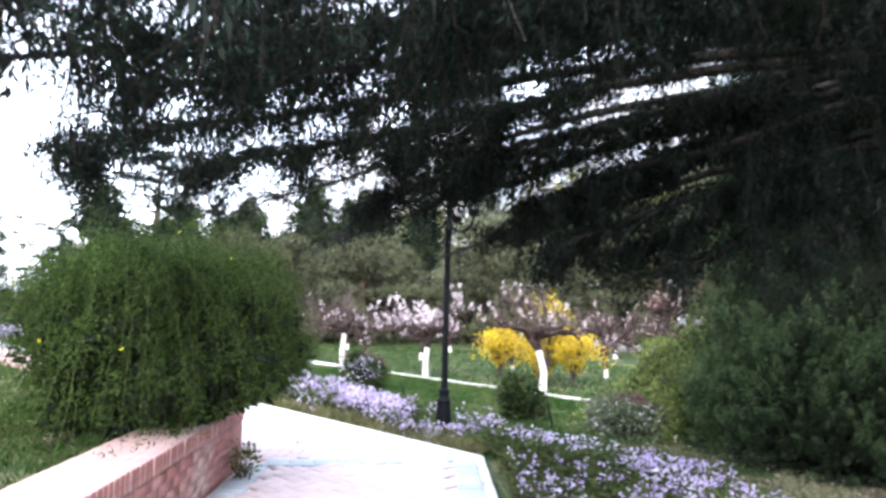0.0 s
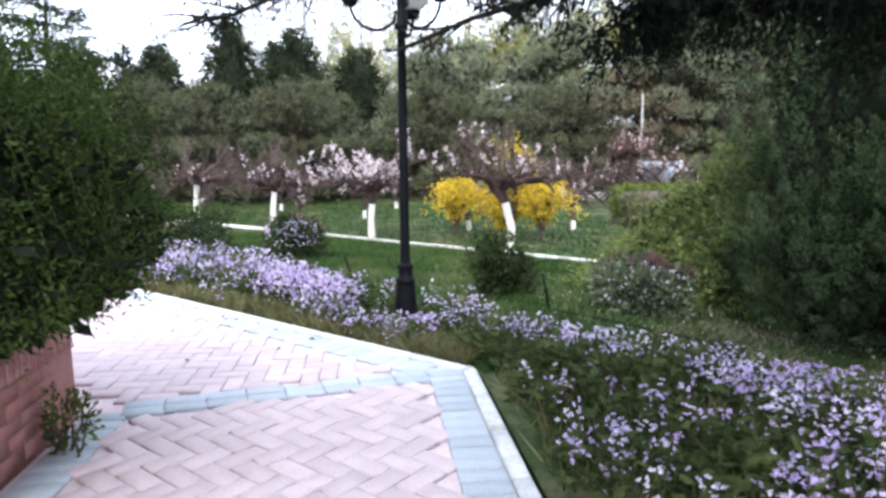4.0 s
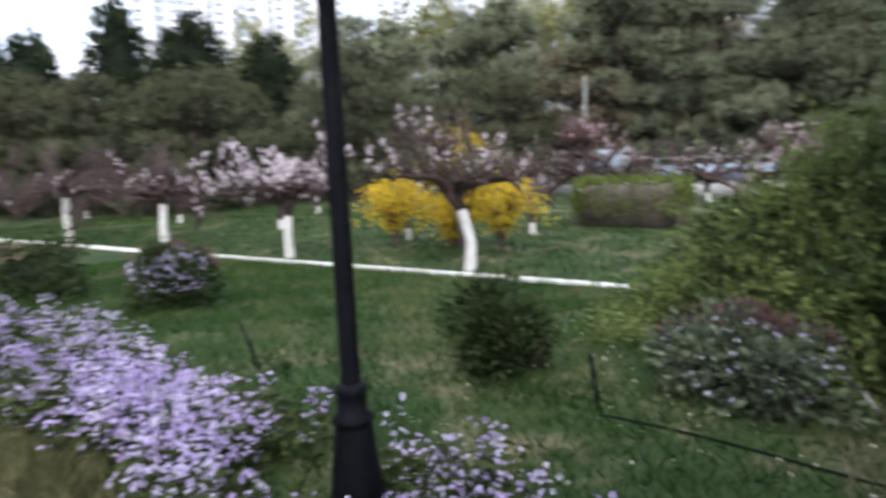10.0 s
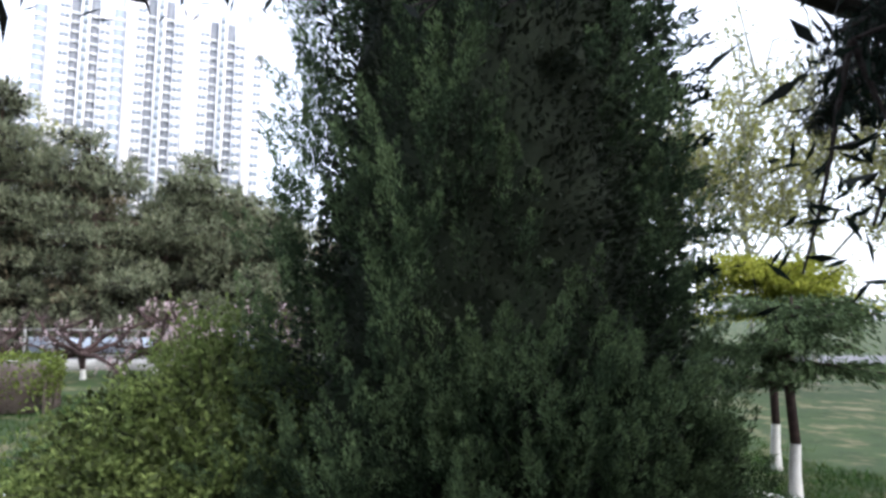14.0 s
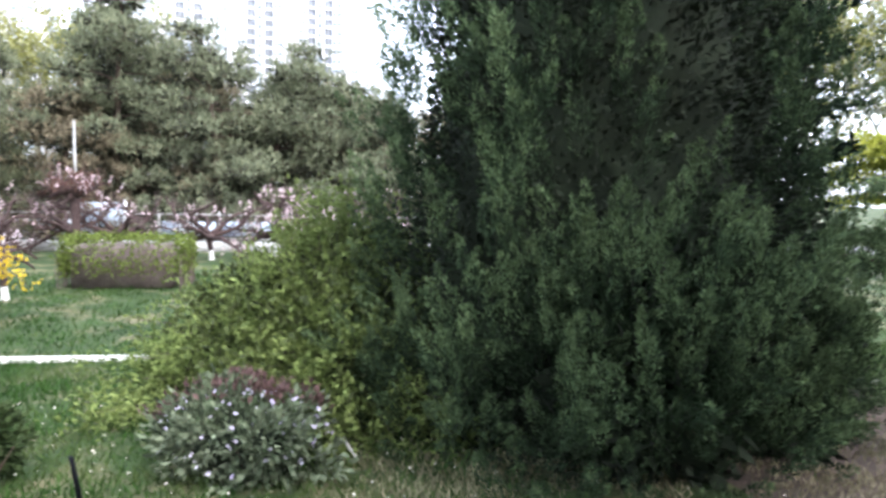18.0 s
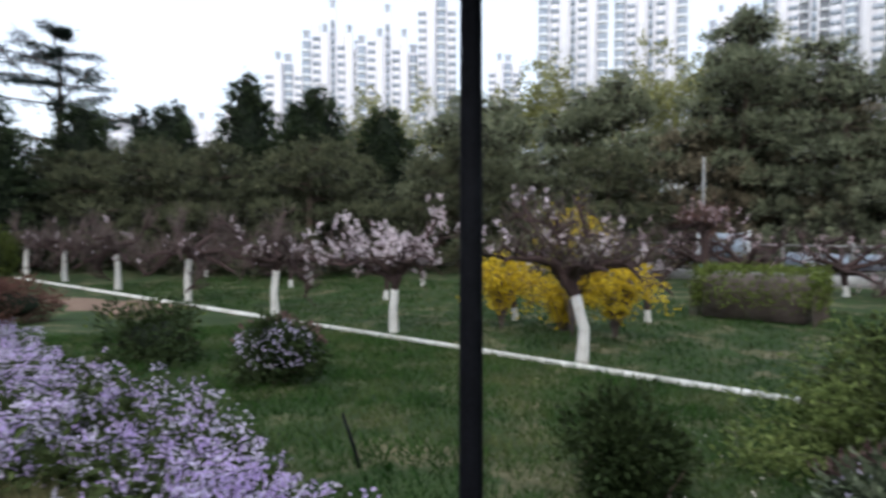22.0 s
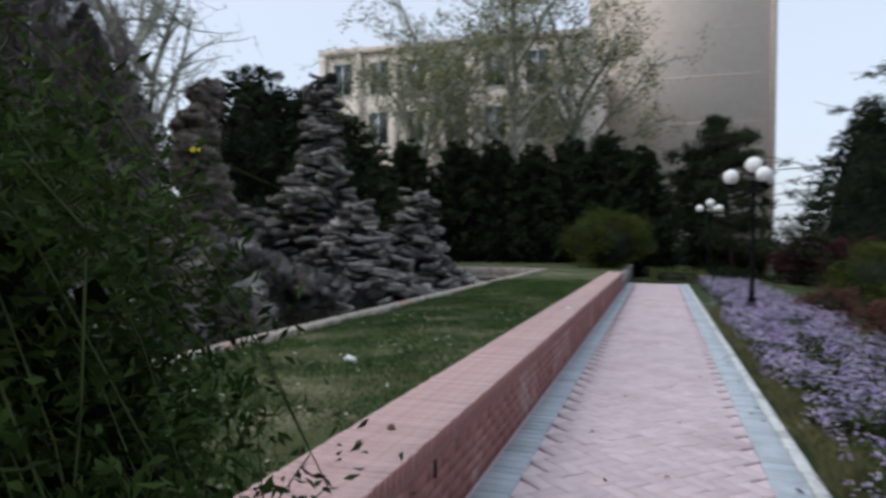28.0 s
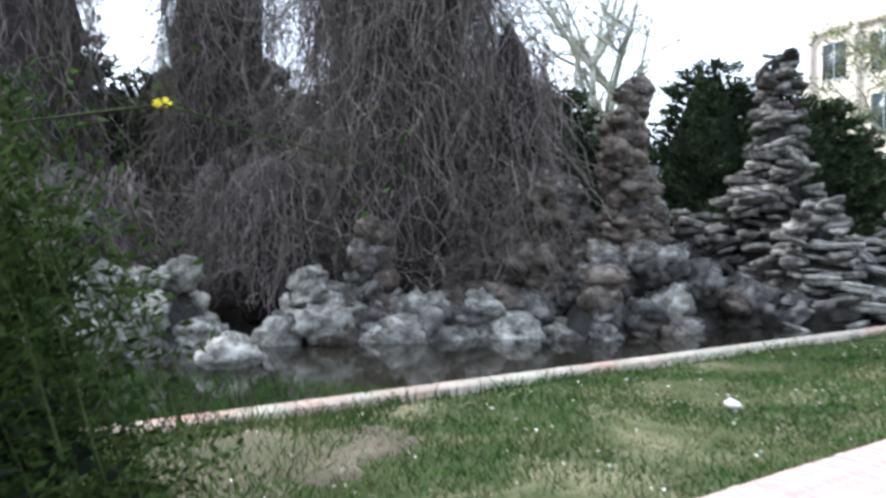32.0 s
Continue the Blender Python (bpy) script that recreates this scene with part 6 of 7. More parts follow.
pile("layered_rockery", -8.6, 14.8, 5.15, 2.3, 0.3, 301, "tall tapering pile of layered grey limestone slabs in the pond", True, 0.16, 6, 13, 0.115, 2.3, 0.86)
pile("layered_rockery", -6.9, 13.3, 2.0, 1.7, 0.36, 302, "stepped spread of pale layered slabs at the water", True, 0.5, 6, 13, 0.11, 1.7, 0.84)
pile("layered_rockery", -6.9, 16.6, 2.5, 1.5, 0.36, 303, "lower pile of layered grey slabs", True, 0.3, 6, 13, 0.12, 1.5, 0.86)
pile("layered_rockery", -9.6, 13.2, 1.9, 1.2, 0.4, 315, "low spread of dark layered slabs behind the boulders", True, 0.1, 5, 13, 0.13, 1.3, 0.86)
pile("rock_column", -8.9, 10.9, 4.1, 0.5, 0.2, 304, "slender column of stacked brownish limestone", False, 0.02, 4, 14, 0.12, 1.2, 0.7, 0.85)
pile("rock_column", -8.7, 8.35, 2.5, 0.25, 0.3, 316, "brownish rock pillar wrapped in dry vines by the water", False, 0.05, 4, 14, 0.14, 1.0, 0.72, 0.9)
pile("boulder_heap", -7.9, 10.6, 1.4, 1.4, 0.5, 305, "heap of dark pitted boulders at the water", False, 0.05, 4, 20, 0.26, 1.25, 0.95, 0.2)
pile("boulder_heap", -7.7, 8.9, 1.0, 0.9, 0.4, 306, "dark pitted boulders at the edge of the water", False, 0.08, 4, 20, 0.26, 1.25, 0.85, 0.3)
pile("boulder_heap", -10.0, 10.6, 2.5, 0.6, 0.22, 307, "upright stack of boulders with a pale top stone", False, 0.06, 4, 20, 0.2, 1.25, 0.8, 0.4)
pile("boulder_heap", -8.55, 7.4, 0.7, 0.55, 0.3, 308, "pitted boulders under the hanging vines", False, 0.6, 3, 20, 0.24, 1.25, 0.9, 0.3)
pile("boulder_heap", -8.75, 6.5, 0.62, 0.5, 0.28, 309, "pale pitted stones at the water", False, 0.75, 3, 20, 0.22, 1.25, 0.8)
pile("boulder_heap", -9.15, 6.05, 1.6, 0.4, 0.14, 310, "narrow stack of pale stones", False, 0.3, 3, 15, 0.2, 1.25, 0.66, 0.6)
pile("boulder_heap", -9.1, 5.2, 0.75, 0.5, 0.26, 311, "pale pitted stones at the water", False, 0.6, 3, 20, 0.22, 1.25, 0.8)
pile("boulder_heap", -9.6, 3.6, 1.0, 0.9, 0.4, 312, "heap of pale limestone boulders", False, 0.85, 4, 20, 0.26, 1.25, 0.9)
pile("boulder_heap", -10.4, 2.2, 1.7, 1.0, 0.4, 313, "heap of weathered boulders behind the jasmine", False, 0.6, 4, 20, 0.28)
pile("boulder_heap", -11.2, 8.2, 1.2, 1.6, 0.5, 314, "dark boulders behind the vines", False, 0.2, 4, 20, 0.3)
rr = np.random.default_rng(330)
wr = thing("white_rock", "single pale pitted rock standing in the water", "rock", (-7.75, 3.85, 0.24))
stone(wr, pale_meshes[2], 0, 0, 0.1, 0.33, 0.25, 0.25, rr, 5)


# ---------------------------------------------------------------- curtains of hanging vines
def vine_curtain(name, x, y, rx, ry, h, n, seed, label):
    """Dry vines that hang over a tall support in a thick curtain."""
    rng = np.random.default_rng(seed)
    root = thing(name, label, "vine", (x, y, 0.3))
    # solid mass whose dark colour paints the shade between the vines
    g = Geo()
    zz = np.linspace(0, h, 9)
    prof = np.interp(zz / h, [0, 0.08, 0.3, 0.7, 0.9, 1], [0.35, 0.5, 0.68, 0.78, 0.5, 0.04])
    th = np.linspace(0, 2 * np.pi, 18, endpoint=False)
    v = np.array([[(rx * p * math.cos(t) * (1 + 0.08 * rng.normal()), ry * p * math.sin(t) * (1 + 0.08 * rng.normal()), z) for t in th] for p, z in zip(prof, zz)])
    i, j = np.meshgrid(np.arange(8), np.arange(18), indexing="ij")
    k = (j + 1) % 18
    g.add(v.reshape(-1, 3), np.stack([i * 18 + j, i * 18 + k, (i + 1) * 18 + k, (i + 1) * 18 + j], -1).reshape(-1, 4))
    part("inner_mass", g.mesh("inner_mass", M["vine_mass"]), root, "inner mass with the shade behind the vines as its colour")
    g = Geo()
    for q in range(n):
        a = rng.random() * 2 * np.pi
        top = h * (0.22 + 0.76 * rng.random() ** 0.7)
        ln = min(top - 0.15, 0.8 + 2.4 * rng.random())
        r = 0.82 + 0.24 * rng.random()
        s = np.array([rx * r * math.cos(a), ry * r * math.sin(a), top])
        b = wander(s, (rng.normal() * 0.2, rng.normal() * 0.2, -1), ln, 9, rng, 0.3, -0.1)
        tube(g, b, np.linspace(0.009, 0.0035, 10) * (0.5 + 1.0 * rng.random() ** 2), 3, False)
    for q in range(n // 3):
        a = rng.random() * 2 * np.pi
        s = np.array([rx * 0.85 * math.cos(a), ry * 0.85 * math.sin(a), h * rng.random() * 0.8 + 0.3])
        b = wander(s, (math.cos(a), math.sin(a), rng.normal() * 0.4), 0.4 + 0.9 * rng.random(), 7, rng, 0.35, -0.08)
        tube(g, b, np.linspace(0.01, 0.003, 8), 3, False)
    part("vines", g.mesh("vines", M["vine"]), root, kind="stuff")
    return root


vine_curtain("vine_curtain", -10.35, 7.15, 1.75, 1.4, 8.2, 3300, 401, "tall thick curtain of dry grey-brown vines over the rockery")
vine_curtain("vine_curtain", -8.95, 8.35, 0.62, 0.55, 4.6, 700, 402, "narrow curtain of dry vines over the rock pillar")
vine_curtain("vine_curtain", -14.6, 5.4, 1.1, 1.1, 8.2, 1300, 403, "tall curtain of dry hanging vines farther back")
vine_curtain("vine_curtain", -14.4, 2.0, 1.3, 1.2, 8.0, 1100, 404, "grey-green curtain of hanging vines farther back")
vine_curtain("dry_thicket", -11.7, 5.5, 1.7, 1.0, 2.7, 900, 406, "tangled thicket of dry brown twigs behind the rocks")
vine_curtain("dry_thicket", -12.0, 2.6, 1.6, 1.0, 2.4, 600, 407, "low tangled thicket of dry vines")
cl = Geo()
crng = np.random.default_rng(405)
for q in range(60):
    s = np.array([-8.9, 8.0, 1.0]) + crng.normal(size=3) * (0.3, 0.3, 0.35)
    tube(cl, wander(s, (0.2, -1, 0.1), 1.4 + 0.8 * crng.random(), 9, crng, 0.2, -0.03), np.linspace(0.012, 0.003, 10), 3, False)
tagged(new("trailing_vines", cl.mesh("trailing_vines", M["vine"])), "dry vines trailing from the column over the rocks", "vine", kind="stuff")

# ---------------------------------------------------------------- trees round the place
def row_of(ob, label, group, spots):
    x, y, z, r = spots[0]
    place(ob, x, y, z, r)
    tagged(ob, label, "tree", group)
    for x, y, z, r in spots[1:]:
        copy_thing(ob, pose(x, y, z, 0, 0, r))


row_of(conifer(501, 8.2, 4.5, M["far_conifer"], 6000, taper=0.9, core=0.72, leaf_size=0.24, droop=-0.35), "dense dark conical conifer", "conifers beyond the lawn", [(7.5, 33.0, -0.5, 0), (12.1, 33.6, -0.9, 60), (18.4, 39.0, -0.6, 140)])
row_of(conifer(502, 9.4, 4.1, M["far_conifer"], 5600, taper=0.9, core=0.7, leaf_size=0.24, droop=-0.3), "tall narrow dark conifer", "conifers beyond the lawn", [(17.7, 28.5, -0.5, 0), (25.0, 34.0, -0.5, 90)])
row_of(conifer(503, 8.8, 4.7, M["far_conifer"], 6400, taper=0.85, core=0.72, leaf_size=0.24, droop=-0.3), "broad dense dark green conifer", "conifers beyond the lawn", [(20.3, 26.6, -0.5, 0), (15.0, 31.0, -1.6, 120), (23.0, 24.5, -1.4, 200)])
cf = cedar_far(504, 12.6, 13.0)
label_it(place(cf, 13.2, 39.6, -0.5), "tall cedar with open level tiers and a bent tip")
row_of(conifer(505, 9.8, 1.5, M["cedar"], 1500, core=0.3), "slender spiky dark green conifer", "conifers beyond the lawn", [(19.5, 43.5, -0.5, 0), (20.2, 40.0, -0.5, 100)])
row_of(pine(511, 5.2, 3.3, M["pine_low"], 44, 190, 0.19, 0.04), "low spreading dark olive green pine", "low pines behind the fruit trees", [(14.6, 20.0, -0.55, 0), (12.4, 27.0, -0.2, 100), (17.0, 21.5, -0.5, 60), (12.0, 30.5, -0.5, 200), (20.0, 17.0, -0.5, 250), (23.5, 12.5, -0.6, 20), (13.2, 24.0, -0.6, 300), (10.6, 33.5, -0.4, 40), (18.4, 24.0, -0.5, 150), (33.0, 16.0, -0.4, 70), (35.0, 9.5, 0.2, 190), (37.0, 3.5, 0.4, 280), (31.0, 21.0, -0.3, 10), (39.0, -2.5, 0.3, 110)])
row_of(pine(512, 8.0, 3.3, M["pine"], 40, 170, 0.25, 0.12), "dense green pine with flat needle pads", "pines along the road", [(22.0, 20.0, -0.9, 0), (25.4, 15.2, -0.5, 80), (27.4, 12.6, 0.2, 160), (28.7, 4.8, 0.3, 240), (31.0, 2.3, 0.2, 310), (29.7, 3.0, -0.8, 20), (25.6, 18.6, -0.4, 130), (33.0, -0.2, -0.6, 50), (30.0, -3.0, -1.6, 100)])
row_of(pine(513, 10.4, 3.2, M["pine"], 46, 170, 0.25, 0.12), "tall green pine with lighter upper pads", "pines along the road", [(28.0, 8.6, -0.5, 0), (30.4, 9.6, -0.9, 150)])
row_of(pine(514, 7.6, 3.3, M["pine_brown"], 38, 170, 0.25, 0.1), "brownish pine with flat needle pads", "pines along the road", [(30.6, 6.0, -0.5, 0), (33.6, 0.4, -0.5, 90), (35.6, -2.4, -0.6, 200), (34.0, -6.0, -1.2, 300), (27.0, 10.4, -2.0, 40)])
row_of(leafy_tree(521, 14.0, 4.2, M["willow"], 5200, "bark_pale", 0.34), "tall pale green tree in young leaf", "tall trees beyond the road", [(41.5, 42.5, -0.5, 0), (44.0, 31.6, -0.5, 70), (47.2, 26.6, 0.8, 150), (50.0, 20.6, 1.0, 220), (48.0, 14.0, -0.5, 300), (46.0, 37.0, -2.5, 40)])
row_of(leafy_tree(522, 16.0, 4.8, M["young"], 5200, "bark_pale", 0.18, trunk_r=0.24), "tall plane tree with pale bark and thin young leaves", "plane trees before the building", [(-7.9, 33.8, 0.4, 0), (-13.4, 32.8, 0.4, 100), (-10.6, 34.6, 0.4, 200), (-4.4, 36.5, 0.4, 300)])
row_of(leafy_tree(523, 12.5, 3.4, M["young"], 500, "bark_pale", 0.13, trunk_r=0.2), "tall nearly bare plane tree with pale bark", "bare plane trees behind the pond", [(-17.6, 19.2, 0.4, 0), (-20.5, 22.0, 0.4, 120), (-24.0, 17.5, 0.4, 240)])
row_of(conifer(531, 6.6, 3.1, M["far_conifer"], 5600, core=0.7, taper=0.55, leaf_size=0.24), "dense dark rounded juniper behind the rockery", "junipers behind the pond", [(-13.7, 19.6, 0.4, 0), (-12.9, 21.2, 0.1, 45), (-12.2, 22.6, -0.6, 90), (-17.3, 16.7, 0.2, 180), (-19.6, 12.6, 0.6, 30), (-20.4, 2.9, 0.4, 60), (-21.0, 5.3, 0.0, 130), (-20.4, 7.8, 0.5, 210), (-20.0, 10.2, -0.2, 280), (-21.5, 0.4, 0.8, 320)])
row_of(conifer(532, 5.9, 2.0, M["far_conifer"], 4200, core=0.65, taper=0.62, leaf_size=0.28), "dark upright juniper in a dense row", "juniper row before the building", [(-12.6, 31.0, 0.4, 0), (-10.4, 31.8, 0.4, 60), (-8.6, 32.2, 0.4, 120), (-6.8, 32.6, 0.2, 200), (-5.0, 32.8, 0.5, 260), (-3.3, 33.0, 0.7, 320), (-14.8, 30.4, 0.3, 20), (-1.9, 33.6, 0.1, 100), (-17.0, 30.0, 0.3, 150)])
row_of(pine(541, 8.2, 2.3, M["far_conifer"], 44, 150, 0.25, 0.05), "dark irregular pine near the end of the path", "pines by the building", [(2.5, 36.0, -0.3, 0), (0.6, 37.5, -2.0, 120)])
# right-hand group seen past the juniper
def spreading_tree(seed, h, low, r, mat, label, foot="lime"):
    """A small umbrella-shaped tree: level boughs with drooping sprays on a pale-footed trunk."""
    rng = np.random.default_rng(seed)
    root = thing("spreading_tree", label, "tree")
    g = Geo()
    tube(g, [(0, 0, -0.1), (0.02, 0, 0.3), (-0.02, 0.02, 0.62)], [0.075, 0.06, 0.052], 10)
    part("painted_trunk", g.mesh("painted_trunk", M[foot], True), root, "limewashed lower trunk")
    g, fol = Geo(), Geo()
    tube(g, [(-0.02, 0.02, 0.62), (0.03, 0.05, low), (0.05, 0.0, (low + h) / 2), (0, 0, h * 0.96)], [0.053, 0.05, 0.035, 0.012], 8)
    for k in range(34):
        a = k * 2.399 + rng.normal() * 0.2
        u = rng.random()
        z = low + (h - low) * u * 0.9
        ln = r * (1.05 - 0.55 * u) * (0.7 + 0.4 * rng.random())
        b = wander((0.03, 0.03, z - 0.12), (math.cos(a), math.sin(a), 0.3), ln, 8, rng, 0.1, -0.045)
        tube(g, b, np.linspace(0.02, 0.004, 9), 4, False)
        m = 330
        t_ = (rng.random(m) ** 0.7 * 8).astype(int)
        p = b[np.clip(t_, 1, 8)] + rng.normal(size=(m, 3)) * (0.13, 0.13, 0.035)
        leaves(fol, p, (math.cos(a), math.sin(a), -0.5) + rng.normal(size=(m, 3)) * 0.5, 0.07 + 0.05 * rng.random(m), 0.022, rng, 0.1)
    part("crown_wood", g.mesh("crown_wood", M["bark_dark"], True), root)
    part("foliage", fol.mesh("foliage", M[mat]), root, kind="stuff")
    return root


place(spreading_tree(551, 2.95, 2.1, 1.5, "fresh", "small flat-topped tree with yellow-green upper leaves and pale trunk"), 5.94, -7.17, -0.42)
place(spreading_tree(552, 2.25, 1.3, 1.35, "juniper_young", "small spreading tree with dark level boughs and whitewashed foot"), 4.57, -6.1, -0.36)
g = Geo()
for k in range(8):
    box(g, (k * 0.6 + 0.004, -0.05, -0.2), (k * 0.6 + 0.596, 0.05, 0.0), 0.01)
south_kerb = tagged(new("kerb_south", g.mesh("kerb_south", M["whitewash"])), "pale kerb between bare earth and lawn", "kerb", kind="structure")
south_kerb.matrix_world = pose(4.85, -5.72, -0.27, 0, 0, 208)
dark_tree = conifer(555, 9.2, 1.25, M["cedar"], 9000, taper=0.5, core=0.75, leaf_size=0.13, droop=-0.2)
label_it(place(dark_tree, 5.35, -4.05, 0.75), "tall blackish green conifer behind the juniper")
row_of(leafy_tree(553, 9.0, 3.4, M["willow"], 6500, "bark_pale", 0.18, trunk_r=0.075), "tree in fresh yellow-green leaf", "trees to the south", [(15.2, -15.2, -0.6, 0), (18.5, -13.0, -0.6, 100), (12.0, -19.0, -0.6, 200), (22.0, -12.0, -1.6, 60)])
row_of(leafy_tree(554, 15.0, 2.0, M["young"], 0, "bark_pale", 0.13, trunk_r=0.09), "tall bare poplar with upright thin limbs", "bare trees to the south", [(22.5, -18.9, -0.6, 0), (15.4, -17.9, -0.6, 120), (27.0, -22.0, -0.6, 220)])

# ---------------------------------------------------------------- buildings
def windows_grid(parent, xs, zs, w, h, y, frame_mat="white_paint", axis="x"):
    """Recessed windows on a wall that faces -y (axis x) or +-x (axis y): frame and pane each."""
    gf, gp = Geo(), Geo()
    box(gf, (-w / 2 - 0.08, -0.05, -h / 2 - 0.1), (w / 2 + 0.08, 0.02, -h / 2), 0.01)
    box(gf, (-w / 2 - 0.06, -0.03, h / 2), (w / 2 + 0.06, 0.02, h / 2 + 0.06), 0.01)
    box(gf, (-0.03, -0.03, -h / 2), (0.03, 0.02, h / 2), 0.005)
    box(gp, (-w / 2, -0.012, -h / 2), (w / 2, 0.01, h / 2))
    mf, mp = gf.mesh("window_frame", M[frame_mat]), gp.mesh("window", M["window"])
    for x in xs:
        for z in zs:
            o = part("window", mp, parent)
            o.location = (x, y, z) if axis == "x" else (y, x, z)
            if axis == "y":
                o.rotation_euler = (0, 0, radians(-90 if y < 0 else 90))
            f_ = part("window_frame", mf, o)


wing = thing("office_building", "cream four-storey office building with dark windows", "building", (-14.0, 48.0, -0.2))
g = Geo()
box(g, (-9.5, -5.5, 0), (9.0, 8, 14.4), 0.0)
part("wall", g.mesh("wall", M["cream"]), wing)
g = Geo()
box(g, (-9.7, -5.7, 14.3), (9.0, 8.2, 14.75), 0.05)
part("parapet", g.mesh("parapet", M["cream"]), wing)
for k in range(7):
    g = Geo()
    box(g, (-9.6 + k * 2.7, -5.72, 0.1), (-9.15 + k * 2.7, -5.42, 14.29), 0.02)
    part("pier", g.mesh("pier", M["cream"]), wing)
windows_grid(wing, [-7.9 + 2.7 * k for k in range(6)], [2.0, 5.6, 9.2, 12.6], 1.35, 2.1, -5.5)
slab = thing("tower_block", "tall plain beige building side with thin joints", "building", (0.6, 60.0, -0.2))
g = Geo()
box(g, (-7.2, -4, 0), (6.4, 10, 46), 0.0)
part("wall", g.mesh("wall", M["beige"]), slab)
g = Geo()
for k in range(1, 13):
    box(g, (-7.2, -4.03, 3.6 * k), (6.42, -3.99, 3.6 * k + 0.06))
box(g, (6.2, -4.1, 0), (6.6, -3.7, 46), 0.02)
part("joints", g.mesh("joints", M["cream"]), slab, "thin horizontal joints")
g = Geo()
box(g, (-7.4, -4.2, 46), (6.6, 10.2, 46.8), 0.05)
part("roof", g.mesh("roof", M["concrete"]), slab)


def half_drum(g, x, y, radius, z0, z1, sides=8):
    """Half a drum that bulges towards -y."""
    th = np.linspace(math.pi, 2 * math.pi, sides + 1)
    ring = np.stack([x + radius * np.cos(th), y + radius * 0.75 * np.sin(th)], -1)
    n = sides + 1
    v = [(*q, z0) for q in ring] + [(*q, z1) for q in ring]
    g.add(v, [(i, i + 1, n + i + 1, n + i) for i in range(sides)])
    g.f.append(np.array([[g.n - n + i for i in range(n)], [g.n - 2 * n + i for i in range(n)][::-1]]))


def tower(seed, w, d, h, plan, label):
    """A residential tower built of upright bays: W plain rib, n windows, c rounded balconies, D dark glazing, G tall glazed core."""
    rng = np.random.default_rng(seed)
    root = thing("apartment_tower", label, "building")
    wide = {"W": 0.9, "n": 1.0, "c": 1.25, "D": 0.8, "G": 0.9}
    total = sum(wide[q] for q in plan)
    x0 = -w / 2
    panes, rails = Geo(), Geo()
    for k, q in enumerate(plan):
        bw = w * wide[q] / total
        x1 = x0 + bw
        dep = d / 2 - {"W": 0.0, "n": 0.8, "c": 2.2, "D": 2.4, "G": 0.6}[q]
        top = h + (9.0 if q == "G" else 0.0) - 3.0 * int(rng.integers(0, 2)) - (5.0 if k in (0, len(plan) - 1) else 0.0)
        g = Geo()
        box(g, (x0 + 0.01, -dep, 0), (x1 - 0.01, d / 2, top), 0.15)
        part("wall_bay", g.mesh("wall_bay", M["tower_dark" if q == "D" else "tower"]), root)
        mid = (x0 + x1) / 2
        for fl in range(int((top - 2) / 3)):
            z = 3 * fl + 1.0
            if q == "n":
                for c in (-0.22, 0.22):
                    box(panes, (mid + bw * c - 0.62, -dep - 0.06, z), (mid + bw * c + 0.62, -dep + 0.2, z + 1.5))
            elif q == "c":
                half_drum(rails, mid, -dep + 0.3, bw * 0.44, z - 1.1, z + 0.1)
            elif q == "D":
                box(rails, (x0 + 0.1, -dep - 0.5, z - 0.9), (x1 - 0.1, -dep + 0.1, z - 0.1), 0.05)
            elif q == "G":
                box(panes, (mid - bw * 0.24, -dep - 0.05, z - 1.0), (mid + bw * 0.24, -dep + 0.2, z + 1.75))
        if q == "c":
            g = Geo()
            half_drum(g, mid, -dep + 0.2, bw * 0.4, 0, top - 1)
            part("glazed_drum", g.mesh("glazed_drum", M["tower_glass"]), root, "rounded blue-grey glazing")
        if q in "WcG":
            g = Geo()
            lathe(g, [(bw * 0.3, 0), (bw * 0.3, 2.2), (bw * 0.36, 2.6), (bw * 0.36, 3.4), (0, 3.5)], 10, (mid, -dep + bw * 0.4 + 0.5, top))
            part("roof_drum", g.mesh("roof_drum", M["tower_trim"]), root, "round roof structure")
        x0 = x1
    for fl in range(int(h * 0.85 / 3)):
        for yy in (-d * 0.2, d * 0.15):
            for sx in (-1, 1):
                box(panes, (sx * w / 2 - 0.06, yy, 3 * fl + 1.0), (sx * w / 2 + 0.06, yy + 1.4, 3 * fl + 2.5))
    part("glazing", panes.mesh("glazing", M["tower_glass"]), root, "rows of windows", kind="stuff")
    part("railing", rails.mesh("railing", M["white_paint"]), root, "pale balcony bands", kind="stuff")
    return root


def polar(az, dist):
    return (-1.0 + dist * math.sin(radians(az)), dist * math.cos(radians(az)))


def tower_group(seed, w, d, h, plan, label, group, spots):
    ob = tower(seed, w, d, h, plan, label)
    for n, (az, ds, top, r) in enumerate(spots):
        x, y = polar(az, ds)
        z = 1.5 + ds * math.tan(radians(top)) - h
        m = pose(x, y, min(z, -0.4) if z < 3 else -0.4, 0, 0, -az + r)
        if n == 0:
            ob.matrix_world = m
            tagged(ob, group=group)
        else:
            copy_thing(ob, m)


tower_group(601, 14, 14, 86, "nWcn", "slim pale apartment tower with rows of balconies", "apartment towers", [(36.2, 262, 13.4, 0), (49.0, 250, 18.6, 0), (54.7, 300, 13.6, 0)])
tower_group(602, 23, 16, 88, "cnWGnWc", "pale high apartment tower with stepped roof", "apartment towers", [(40.2, 258, 15.6, 0), (44.8, 255, 15.4, 0), (60.4, 232, 21.0, 0), (66.6, 232, 21.5, 0)])
